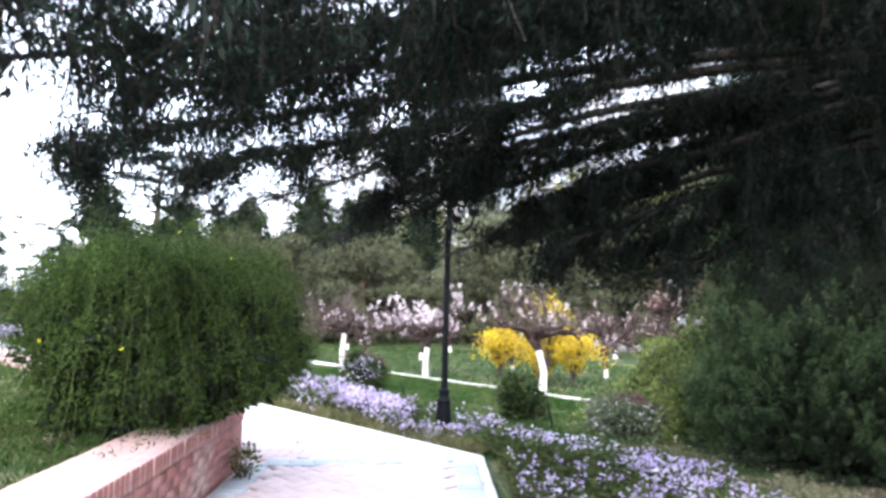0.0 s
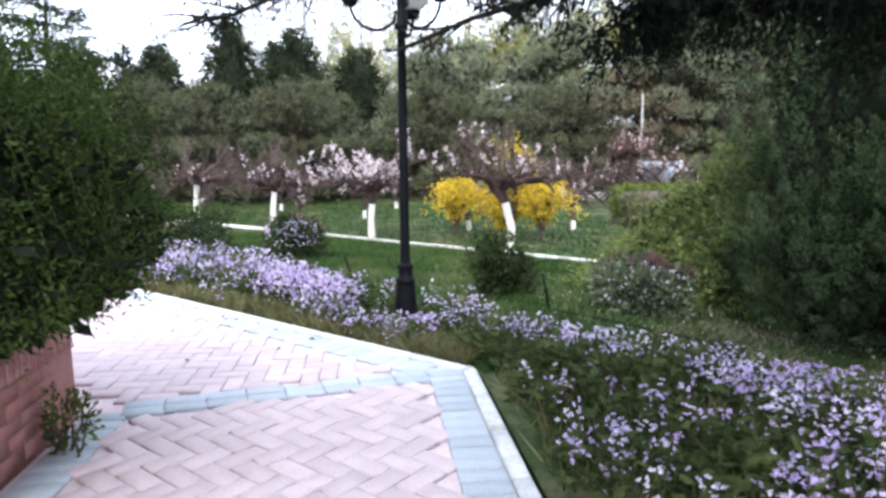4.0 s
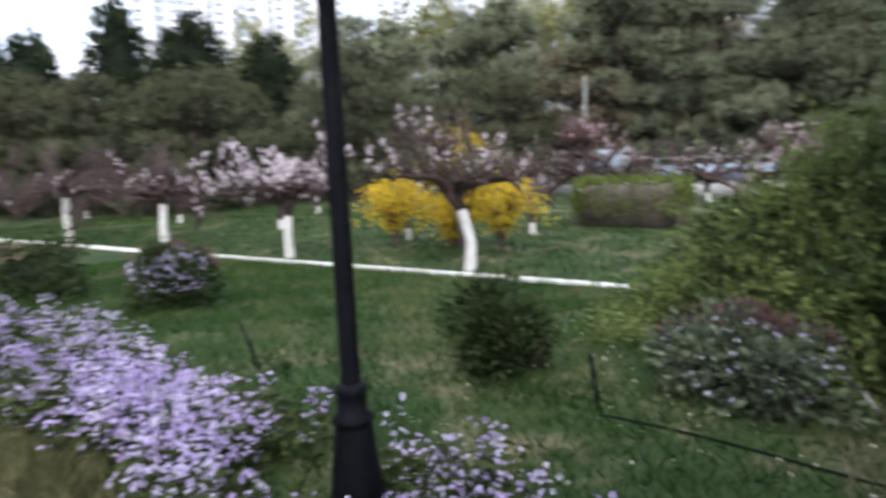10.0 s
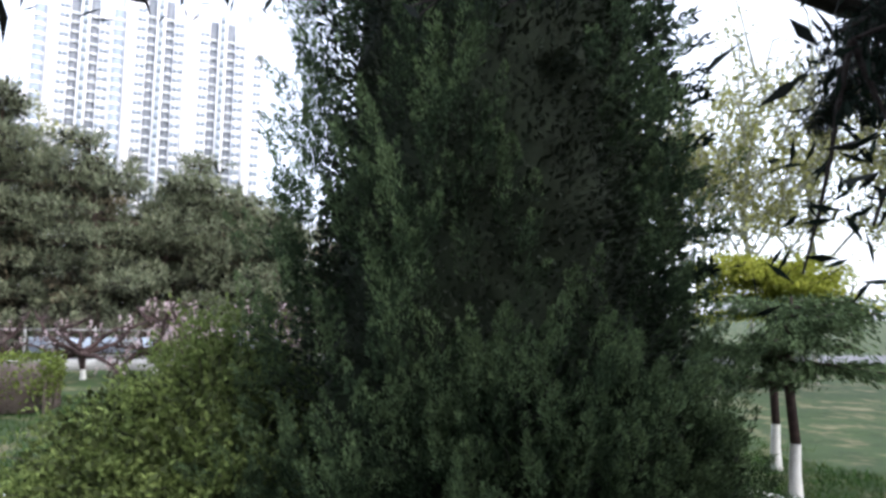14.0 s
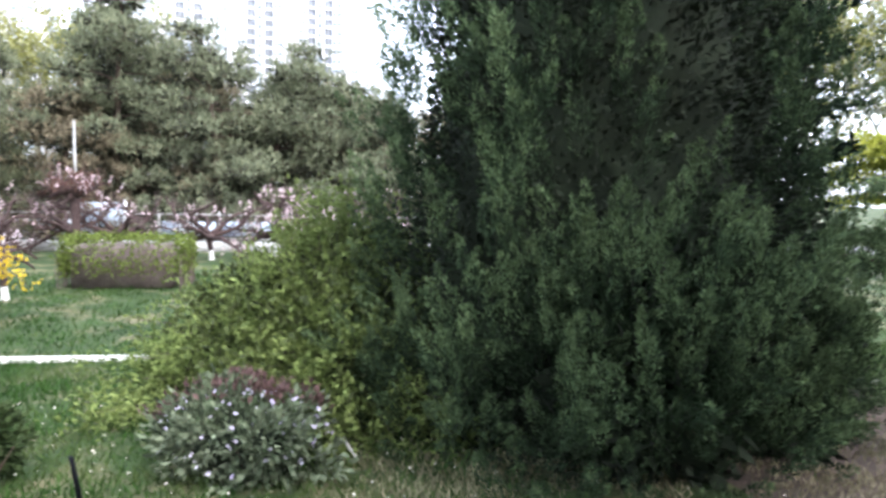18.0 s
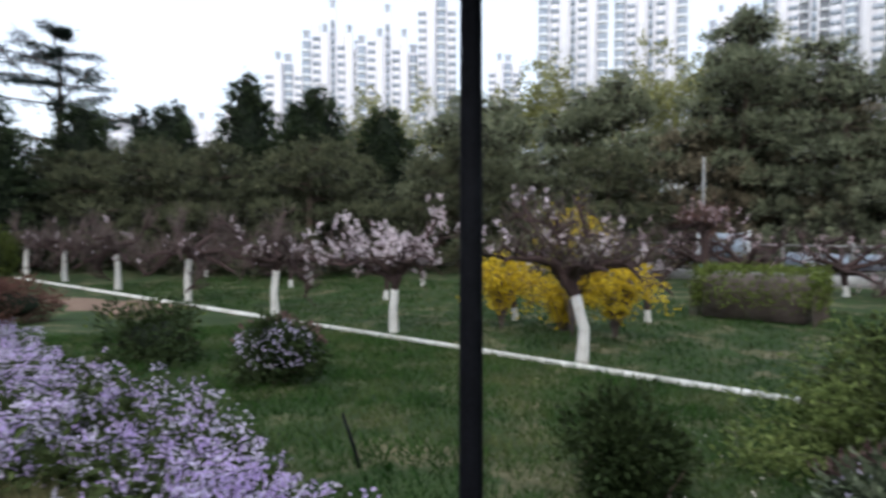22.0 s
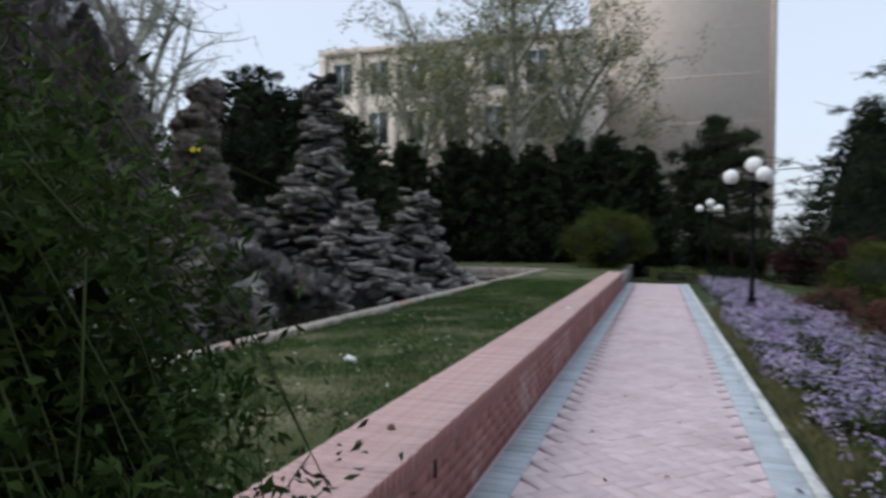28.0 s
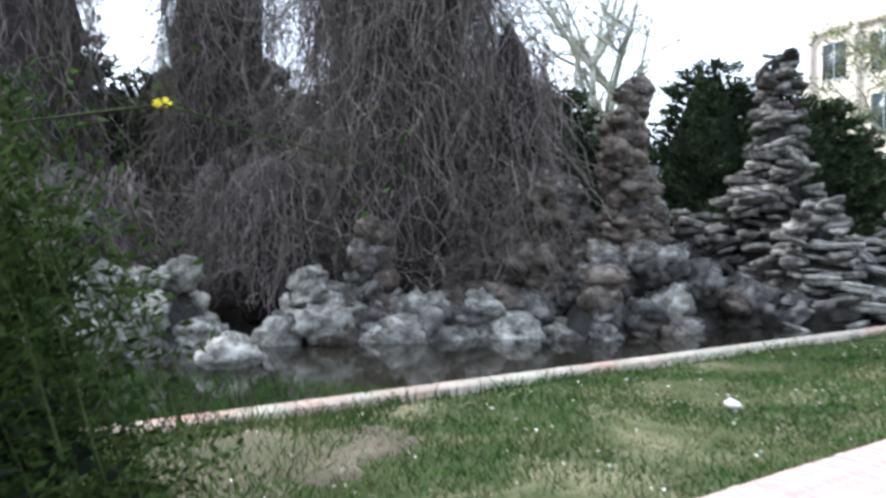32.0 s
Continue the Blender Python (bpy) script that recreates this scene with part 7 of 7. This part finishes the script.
tower_group(604, 27, 16, 100, "cWnDGDnWn", "very high pale apartment tower with grey-blue bands", "apartment towers", [(78.2, 235, 22.2, 0), (83.6, 232, 23.6, 0), (88.4, 232, 22.0, 0), (73.5, 300, 15.5, 0)])
tower_group(603, 20, 14, 57, "nWnWn", "low distant apartment block", "distant apartment blocks", [(24.5, 330, 7.6, 0), (29.0, 340, 8.0, 0), (32.5, 330, 8.9, 0), (72.3, 330, 12.5, 0)])

# ---------------------------------------------------------------- road edge beyond the lawn
g = Geo()
box(g, (22.4, -14, -0.6), (22.7, 40, -0.2), 0.02)
tagged(new("road_kerb", g.mesh("road_kerb", M["concrete"])), "grey concrete edge of the road beyond the plum trees", "kerb", kind="structure")
g = Geo()
sheet(g, (22.7, -40, -0.51), (5, 0, 0), (0, 100, 0), 4, 20)
tagged(new("road", g.mesh("road", M["asphalt"])), "grey road behind the plum trees", "road", kind="structure")
bp = thing("blue_board", "pale blue notice board on two white posts by the road", "board", (24.6, 8.2, -0.5))
for y in (-0.9, 0.9):
    g = Geo()
    box(g, (-0.05, y - 0.05, 0), (0.05, y + 0.05, 1.65), 0.01)
    part("post", g.mesh("post", M["white_paint"]), bp)
g = Geo()
box(g, (-0.07, -0.82, 0.7), (-0.02, 0.82, 1.55), 0.01)
part("panel", g.mesh("panel", M["pale_blue"]), bp, "faded blue panel")
pole = thing("signal_post", "slim white post with a blue foot by the lawn", "post", (23.3, 8.5, -0.53))
g = Geo()
lathe(g, [(0.055, 0.6), (0.05, 2.4), (0.038, 4.3), (0.0, 4.35)], 10)
part("pole", g.mesh("pole", M["concrete"], True), pole)
g = Geo()
lathe(g, [(0.14, 0), (0.13, 0.5), (0.1, 0.62), (0, 0.63)], 10)
part("foot", g.mesh("foot", M["blue_paint"], True), pole, "blue foot")

# a light fence along the road
fence = thing("road_fence", "pale steel fence with faded blue panels along the road", "fence", (25.6, -9.0, -0.5))
fg = Geo()
box(fg, (-0.035, -0.035, 0), (0.035, 0.035, 1.25), 0.008)
post_mesh = fg.mesh("post", M["concrete"])
fg = Geo()
box(fg, (-0.02, 0.05, -0.03), (0.02, 2.15, 0.03), 0.006)
rail_mesh = fg.mesh("rail", M["concrete"])
fg = Geo()
box(fg, (-0.012, 0.12, 0.32), (0.012, 2.08, 0.86), 0.005)
sheet_mesh = fg.mesh("panel", M["pale_blue"])
for k in range(12):
    o = part("post", post_mesh, fence)
    o.location = (0, k * 2.2, 0)
    if k == 11:
        continue
    for z in (0.2, 1.12):
        o = part("rail", rail_mesh, fence)
        o.location = (0, k * 2.2, z)
    if k in (3, 5, 6, 8, 9):
        o = part("panel", sheet_mesh, fence, "faded blue panel")
        o.location = (0, k * 2.2, 0)

# ---------------------------------------------------------------- flower bed and grass
def cress_bed(name, n, spot, seed, label, tall=1.0):
    """Violet cress: thin stems with lobed leaves and loose heads of four-petalled flowers."""
    rng = np.random.default_rng(seed)
    root = thing(name, label, "flowers", kind="stuff")
    st, f1_, f2_ = Geo(), Geo(), Geo()
    for k in range(n):
        x, y, z, dens = spot(rng)
        foot = math.hypot(x - 0.5, y - 1.2)
        # left out just before the lamp foot, to fit the camera's view
        if math.hypot(x - 0.72, y - 1.36) < 0.24:
            continue
        h = (0.15 + 0.23 * rng.random()) * tall * (0.5 if foot < 0.55 else 1)  # shorter on the camera's side of the lamp, so its foot shows
        top = np.array([x + rng.normal() * 0.05, y + rng.normal() * 0.05, z + h])
        tube(st, [(x, y, z - 0.02), ((x + top[0]) / 2, (y + top[1]) / 2, z + h * 0.55), top], [0.004, 0.0035, 0.002], 3, False)
        m = 7
        u = rng.random((m, 1))
        p = np.array([x, y, z]) * (1 - u * 0.75) + top * u * 0.75
        d = rng.normal(size=(m, 3)) * (1, 1, 0.3) + (0, 0, 0.3)
        leaves(st, p, d, 0.07 + 0.06 * rng.random(m), 0.035, rng, 0.1)
        heads = rng.integers(7, 15) if rng.random() < dens else 0
        fg = f1_ if rng.random() < 0.62 else f2_
        for q in range(heads):
            c = top + rng.normal(size=3) * (0.032, 0.032, 0.008) - (0, 0, 0.17 * rng.random() ** 1.4)
            nrm = unit(rng.normal(size=3) * 0.6 + (0, 0, 0.8))
            s1 = unit(np.cross(nrm, rng.normal(size=3)))
            s2_ = np.cross(nrm, s1)
            dd = np.array([s1, s2_, -s1, -s2_]) + nrm * 0.15
            leaves(fg, np.repeat(c[None], 4, 0), dd, 0.0165, 0.0145, rng, 0.0)
    part("stems", st.mesh("stems", M["stem"]), root, kind="stuff")
    part("flowers", f1_.mesh("flowers", M["violet"]), root, "violet four-petalled flowers", kind="stuff")
    part("pale_flowers", f2_.mesh("pale_flowers", M["violet_pale"]), root, "pale lilac four-petalled flowers", kind="stuff")
    return root


def spot_main(rng):
    for tries in range(6):
        y = 0.9 + 15.5 * rng.random() ** 1.15
        w = 0.46 + rng.normal() * 0.3
        x = 0.26 + (0.86 + 0.8 * min(1, max(0, (y - 2.5) / 4))) * min(max(w, 0), 1.15)
        if noise.noise(Vector((x * 1.7, y * 1.5, 1.0))) + 0.14 * rng.normal() > -0.06:
            break
    edge = noise.noise(Vector((x * 1.3, y * 0.9, 3.0)))
    return x, y, float(lawn_z(x)), 0.64 + 0.8 * edge


def spot_far(rng):
    y = 14 + 13 * rng.random()
    x = 0.4 + 1.9 * rng.random()
    return x, y, float(lawn_z(x)), 0.9


def spot_south(rng):
    s, v = -1.5 + 3.6 * rng.random(), 0.16 + 1.9 * rng.random() ** 0.9
    x, y = C - DIAG * s - LEFT * v
    if x > 0.95:
        x = 0.2 + 0.7 * rng.random()
    d = -0.05 + 0.5 * min(v, 1.3) + 1.1 * noise.noise(Vector((x * 1.6, y * 1.6, 9.0)))
    return x, y, float(lawn_z(x)) if x > 0.25 else -0.05, d


cress_bed("violet_flower_bed", 3800, spot_main, 701, "dense bed of violet cress along the path kerb")
cress_bed("violet_flower_bed", 1300, spot_far, 702, "violet cress bed farther along the path")
cress_bed("violet_flower_bed", 850, spot_south, 703, "loose violet and pale lilac cress beside the bend of the path", 0.78)


def blades(name, n, spot, seed, label, h=0.09, w=0.006, mat="grass"):
    rng = np.random.default_rng(seed)
    p = spot(rng, n)
    n = len(p)
    g = Geo()
    hh = h * (0.45 + 0.9 * rng.random(n))[:, None]
    lean_ = rng.normal(size=(n, 3)) * (0.45, 0.45, 0) + (0, 0, 1)
    side = unit(np.cross(lean_, rng.normal(size=(n, 3)))) * w * (0.6 + 0.8 * rng.random(n))[:, None]
    tip = p + lean_ * hh + rng.normal(size=(n, 3)) * (0.25, 0.25, 0) * hh
    g.add(np.stack([p - side, p + side, tip], 1), np.arange(n * 3).reshape(n, 3))
    return tagged(new(name, g.mesh(name, M[mat])), label, "grass", kind="stuff")


def clumps(x, y):
    return np.sin(3.1 * x + 1.7 * y) + np.sin(4.3 * y - 2.2 * x + 1) + 0.8 * np.sin(7.3 * x + 2.1 * y) * np.sin(5.9 * y - 3 * x)


def on_lawn(rng, n):
    x, y = 0.12 + 7.0 * rng.random(n) ** 0.9, -8.0 + 18.8 * rng.random(n) ** 0.95
    bare = ((x - 3.2) / 2.4) ** 2 + ((y + 3.3) / 2.05) ** 2 + 0.5 * rng.normal(size=n) < 1
    x, y = x[~bare], y[~bare]
    return np.stack([x, y, lawn_z(x) - 0.01], -1)


def on_far_lawn(rng, n):
    x, y = 7.0 + 9 * rng.random(n), -9 + 31 * rng.random(n)
    return np.stack([x, y, lawn_z(x) - 0.01], -1)


def on_bank(rng, n):
    x, y = -4.75 + 2.45 * rng.random(n), 1.6 + 17 * rng.random(n) ** 1.5
    ok = clumps(x, y) + 0.55 * rng.normal(size=n) + 0.1 * (y - 5) + 0.6 > 0
    x, y = x[ok], y[ok]
    return np.stack([x, y, bump(x, y) - 0.01], -1)


def on_bank_south(rng, n):
    s, v = 11 * rng.random(n) ** 1.2, 0.5 + 4 * rng.random(n) ** 1.3
    p = B[None] - DIAG[None] * s[:, None] + LEFT[None] * v[:, None]
    return np.stack([p[:, 0], p[:, 1], bump(p[:, 0], p[:, 1]) - 0.01], -1)


def on_south(rng, n):
    s, v = 9 * rng.random(n), 0.12 + 4 * rng.random(n)
    p = C[None] - DIAG[None] * (s - 0.5)[:, None] - LEFT[None] * v[:, None]
    p = p[p[:, 0] < 0.4]
    return np.stack([p[:, 0], p[:, 1], np.full(len(p), -0.05)], -1)


blades("lawn_grass", 110000, on_lawn, 711, "uneven green lawn grass between path and fruit trees")
blades("lawn_grass", 46000, on_far_lawn, 712, "lawn grass under the fruit trees", 0.1, 0.009)
blades("bank_grass", 120000, on_bank, 713, "short patchy grass on the bank by the pond", 0.05, 0.004, "bank_grass")
def on_straw(rng, n):
    x, y = -4.75 + 2.5 * rng.random(n), 1.6 + 14 * rng.random(n) ** 1.6
    ok = clumps(x, y) + 0.5 * rng.normal(size=n) + 0.1 * (y - 5) < -0.3
    return np.stack([x[ok], y[ok], bump(x[ok], y[ok]) - 0.01], -1)


blades("dry_grass", 60000, on_straw, 718, "pale dry grass in the worn patches of the bank", 0.035, 0.004, "straw_grass")
blades("bank_grass", 26000, on_bank_south, 714, "grass behind the first arm of the wall", 0.09, 0.006)
blades("verge_grass", 26000, on_south, 715, "grass beside the first arm of the path", 0.1, 0.006)
blades("verge_grass", 15000, on_south, 719, "yellowish tufts beside the first arm of the path", 0.17, 0.006, "straw_grass")


def rim_grass(rng, n):
    x, y = 0.1 + 0.3 * rng.random(n), 0.3 + 16 * rng.random(n) ** 1.2
    return np.stack([x, y, lawn_z(x) - 0.01], -1)


def pond_rim_grass(rng, n):
    x, y = -4.78 + 0.12 * rng.random(n) ** 2, 2 + 16 * rng.random(n) ** 1.2
    return np.stack([x, y, bump(x, y) - 0.01], -1)


blades("verge_grass", 14000, rim_grass, 716, "tufts of yellowish grass along the kerb", 0.14, 0.006, "straw_grass")
blades("verge_grass", 1500, pond_rim_grass, 717, "grass fringe along the pond kerb", 0.1, 0.006)


def on_litter(rng, n):
    x, y = 0.7 + 3.4 * rng.random(n), -4.6 + 4.3 * rng.random(n)
    ok = clumps(x * 1.3, y * 1.3) + 0.6 * rng.normal(size=n) > -0.1
    return np.stack([x[ok], y[ok], lawn_z(x[ok]) + 0.012], -1)


blades("dry_grass", 30000, on_litter, 731, "pale dry grass in the thin lawn before the juniper", 0.045, 0.005, "thin_straw")
nrng = np.random.default_rng(732)
g = Geo()
n_ = 5200
na, nr = nrng.random(n_) * 2 * np.pi, np.sqrt(nrng.random(n_))
px_, py_ = 3.7 + 3.0 * nr * np.cos(na), -3.7 + 2.7 * nr * np.sin(na)
leaves(g, np.stack([px_, py_, lawn_z(px_) + 0.024], -1), nrng.normal(size=(n_, 3)) * (1, 1, 0.2), 0.02 + 0.05 * nrng.random(n_), 0.006, nrng)
tagged(new("needle_litter", g.mesh("needle_litter", M["twig"])), "dry brown needles and twigs under the juniper", "litter", kind="stuff")

# fallen petals and pale dry leaves strewn over the lawn
prng_ = np.random.default_rng(720)
g = Geo()
n_ = 380
px_, py_ = 1.0 + 4.0 * prng_.random(n_), -2.8 + 5.2 * prng_.random(n_)
leaves(g, np.stack([px_, py_, lawn_z(px_) + 0.02 + 0.05 * prng_.random(n_)], -1), prng_.normal(size=(n_, 3)) * (1, 1, 0.25), 0.014 + 0.02 * prng_.random(n_), 0.013, prng_)
bx_, by_ = -4.6 + 2.3 * prng_.random(300), 1.8 + 9 * prng_.random(300) ** 1.5
leaves(g, np.stack([bx_, by_, bump(bx_, by_) + 0.01 + 0.03 * prng_.random(300)], -1), prng_.normal(size=(300, 3)) * (1, 1, 0.25), 0.018 + 0.024 * prng_.random(300), 0.018, prng_)
tagged(new("fallen_petals", g.mesh("fallen_petals", M["petal"])), "pale fallen petals and dry leaves strewn over the lawn", "petals", kind="stuff")

# ---------------------------------------------------------------- small things
lrng = np.random.default_rng(801)


def crumple(name, x, y, z, s, mat, label, flat=0.6):
    sh = boulder(int(abs(x * 31 + y * 17)) + 900, 9, 6, flat, 0.3)
    g = Geo()
    g.add(sh[0] * s, sh[1])
    ob = tagged(new(name, g.mesh(name, mat)), label, "litter")
    ob.matrix_world = pose(x, y, z + s * flat * 0.6)
    return ob


crumple("paper_ball", -3.46, 5.86, float(bump(-3.46, 5.86)) + 0.02, 0.055, M["litter"], "crumpled white paper on the grass by the pond")
crumple("paper_scrap", -2.2, 10.3, 0.515, 0.045, M["litter"], "small white paper scrap on the wall coping")
crumple("pebble", -2.3, 3.95, 0.515, 0.022, M["dry_leaf"], "small dark pebble on the wall coping", 0.9)


def fallen_leaf(x, y, z, s, r):
    g = Geo()
    g.add([(-s, 0, 0), (-0.4 * s, -0.45 * s, 0.006), (0.5 * s, -0.35 * s, 0.002), (s, 0, 0.012), (0.4 * s, 0.4 * s, 0.004), (-0.5 * s, 0.45 * s, 0.003), (-s, 0, -0.003), (-0.4 * s, -0.45 * s, 0.003), (0.5 * s, -0.35 * s, -0.001), (s, 0, 0.009), (0.4 * s, 0.4 * s, 0.001), (-0.5 * s, 0.45 * s, 0)], [(0, 1, 2, 3, 4, 5), (11, 10, 9, 8, 7, 6)])
    ob = tagged(new("fallen_leaf", g.mesh("fallen_leaf", M["dry_leaf"])), "dry brown leaf lying on the paving", "leaf", "fallen leaves")
    ob.matrix_world = pose(x, y, z, 0, 0, r)
    return ob


first_leaf = fallen_leaf(-0.7, 2.6, 0.005, 0.02, 30)
for k in range(44):
    x = (-0.1 - 0.12 * lrng.random()) if k % 3 else -0.3 - 1.5 * lrng.random()
    y = 1.5 + 9 * lrng.random() ** 1.5
    copy_thing(first_leaf, pose(x, y, 0.006, 0, 0, 360 * lrng.random()))

weed = bush(75, 0.11, 0.14, 0.27, M["dome"], 320, 0.035, None, 0, stems=14, core=0.0, name="weed")
label_it(place(weed, -2.16, 0.98, 0.0), "tuft of yellow-green weeds at the foot of the wall", "weed")
# two short iron stakes in the lawn
st = thing("iron_stake", "thin dark iron stake leaning in the lawn", "stake", (2.05, 3.35, -0.16), group="stakes in the lawn")
g = Geo()
tube(g, [(0, 0, -0.05), (-0.02, 0.06, 0.16), (-0.05, 0.14, 0.38)], [0.014, 0.013, 0.011], 6)
part("rod", g.mesh("rod", M["iron"]), st)
copy_thing(st, pose(2.45, 0.95, -0.17, 0, 0, 70))
tw = thing("broken_branch", "short pale broken branch on the grass", "branch", (3.1, -0.45, -0.17))
g = Geo()
tube(g, [(0, 0, 0), (0.1, 0.05, 0.03), (0.22, 0.08, 0.05)], [0.012, 0.012, 0.008], 6)
part("wood", g.mesh("wood", M["lime"]), tw)
hose = thing("garden_hose", "thin dark hose lying across the lawn", "hose", (0, 0, 0))
g = Geo()
hy = np.linspace(0.9, -3.2, 24)
hx = 2.2 - 0.16 * (0.1 - hy) - 0.05 * (0.1 - hy) ** 2 + 0.03 * np.sin(hy * 3)
tube(g, np.stack([hx, hy, lawn_z(hx) + 0.015], -1), np.full(24, 0.008), 6)
part("tube", g.mesh("tube", M["iron"], True), hose)

# ---------------------------------------------------------------- pavers and coping bricks, piece by piece
for x, y, dz, ang, kind, tilt in near_pavers:
    o = part("paver" if kind == "pink" else "border_paver", pm if kind == "pink" else pb, pavement)
    o.matrix_local = pose(x, y, dz, math.degrees(tilt[0]), math.degrees(tilt[1]), ang + tilt[2])
part("far_pavers", far_pink.mesh("far_pavers", M["paver_far"]), pavement, kind="stuff")
part("far_border_pavers", far_blue.mesh("far_border_pavers", M["paver_blue_far"]), pavement, kind="stuff")

cb_geo = Geo()
box(cb_geo, (-0.0305, 0.0, -0.042), (0.0305, 0.475, 0.075), 0.004)


def red_ends(me):
    """The ends of the coping bricks are red like the face of the wall."""
    me.materials.append(M["render"])
    for q in me.polygons:
        if q.normal.y < -0.5:
            q.material_index = 1
    return me


cop = red_ends(cb_geo.mesh("coping_brick", M["brick_top"]))
crn = np.random.default_rng(811)


def coping(base, length, lo, hi):
    far = Geo()
    n = int(length / 0.0655)
    for k in range(n):
        x = (k + 0.5) * 0.0655
        dy, dz = crn.normal() * 0.002, crn.normal() * 0.0012
        if lo < x < hi:
            o = part("coping_brick", cop, base)
            o.matrix_local = pose(x, dy - 0.004, 0.446 + dz, 0, 0, crn.normal() * 0.5)
        else:
            t_ = Geo()
            box(t_, (x - 0.0305, dy - 0.004, 0.404 + dz), (x + 0.0305, dy + 0.471, 0.521 + dz), 0.004)
            far.add(t_.v[0], t_.f[0])
    part("far_coping_bricks", red_ends(far.mesh("far_coping_bricks", M["brick_top"])), base, kind="stuff")


def face_bricks(base, length, lo, hi):
    """Courses of worn bricks on the face of the wall."""
    far = Geo()
    for row in range(5):
        z = 0.042 + row * 0.0755
        for k in range(int(length / 0.243) - 1):
            x = 0.14 + (k + 0.5 * (row % 2)) * 0.243
            dy = crn.normal() * 0.0012
            t_ = Geo()
            box(t_, (x - 0.1195, 0.0095 + dy, z - 0.0365), (x + 0.1195, 0.028 + dy, z + 0.0365), 0.002)
            if lo < x < hi:
                part("brick", t_.mesh("brick", M["brick_face"]), base)
            else:
                far.add(t_.v[0], t_.f[0])
    part("far_bricks", far.mesh("far_bricks", M["render"]), base, kind="stuff")


face_bricks(wall_main, WALL_END - B[1], 0.3, 7.6)
face_bricks(wall_first, 12.0, 5.5, 11.8)
coping(wall_main, WALL_END - B[1], 0.5, 10.5)
coping(wall_first, 12.0, 4.5, 11.5)
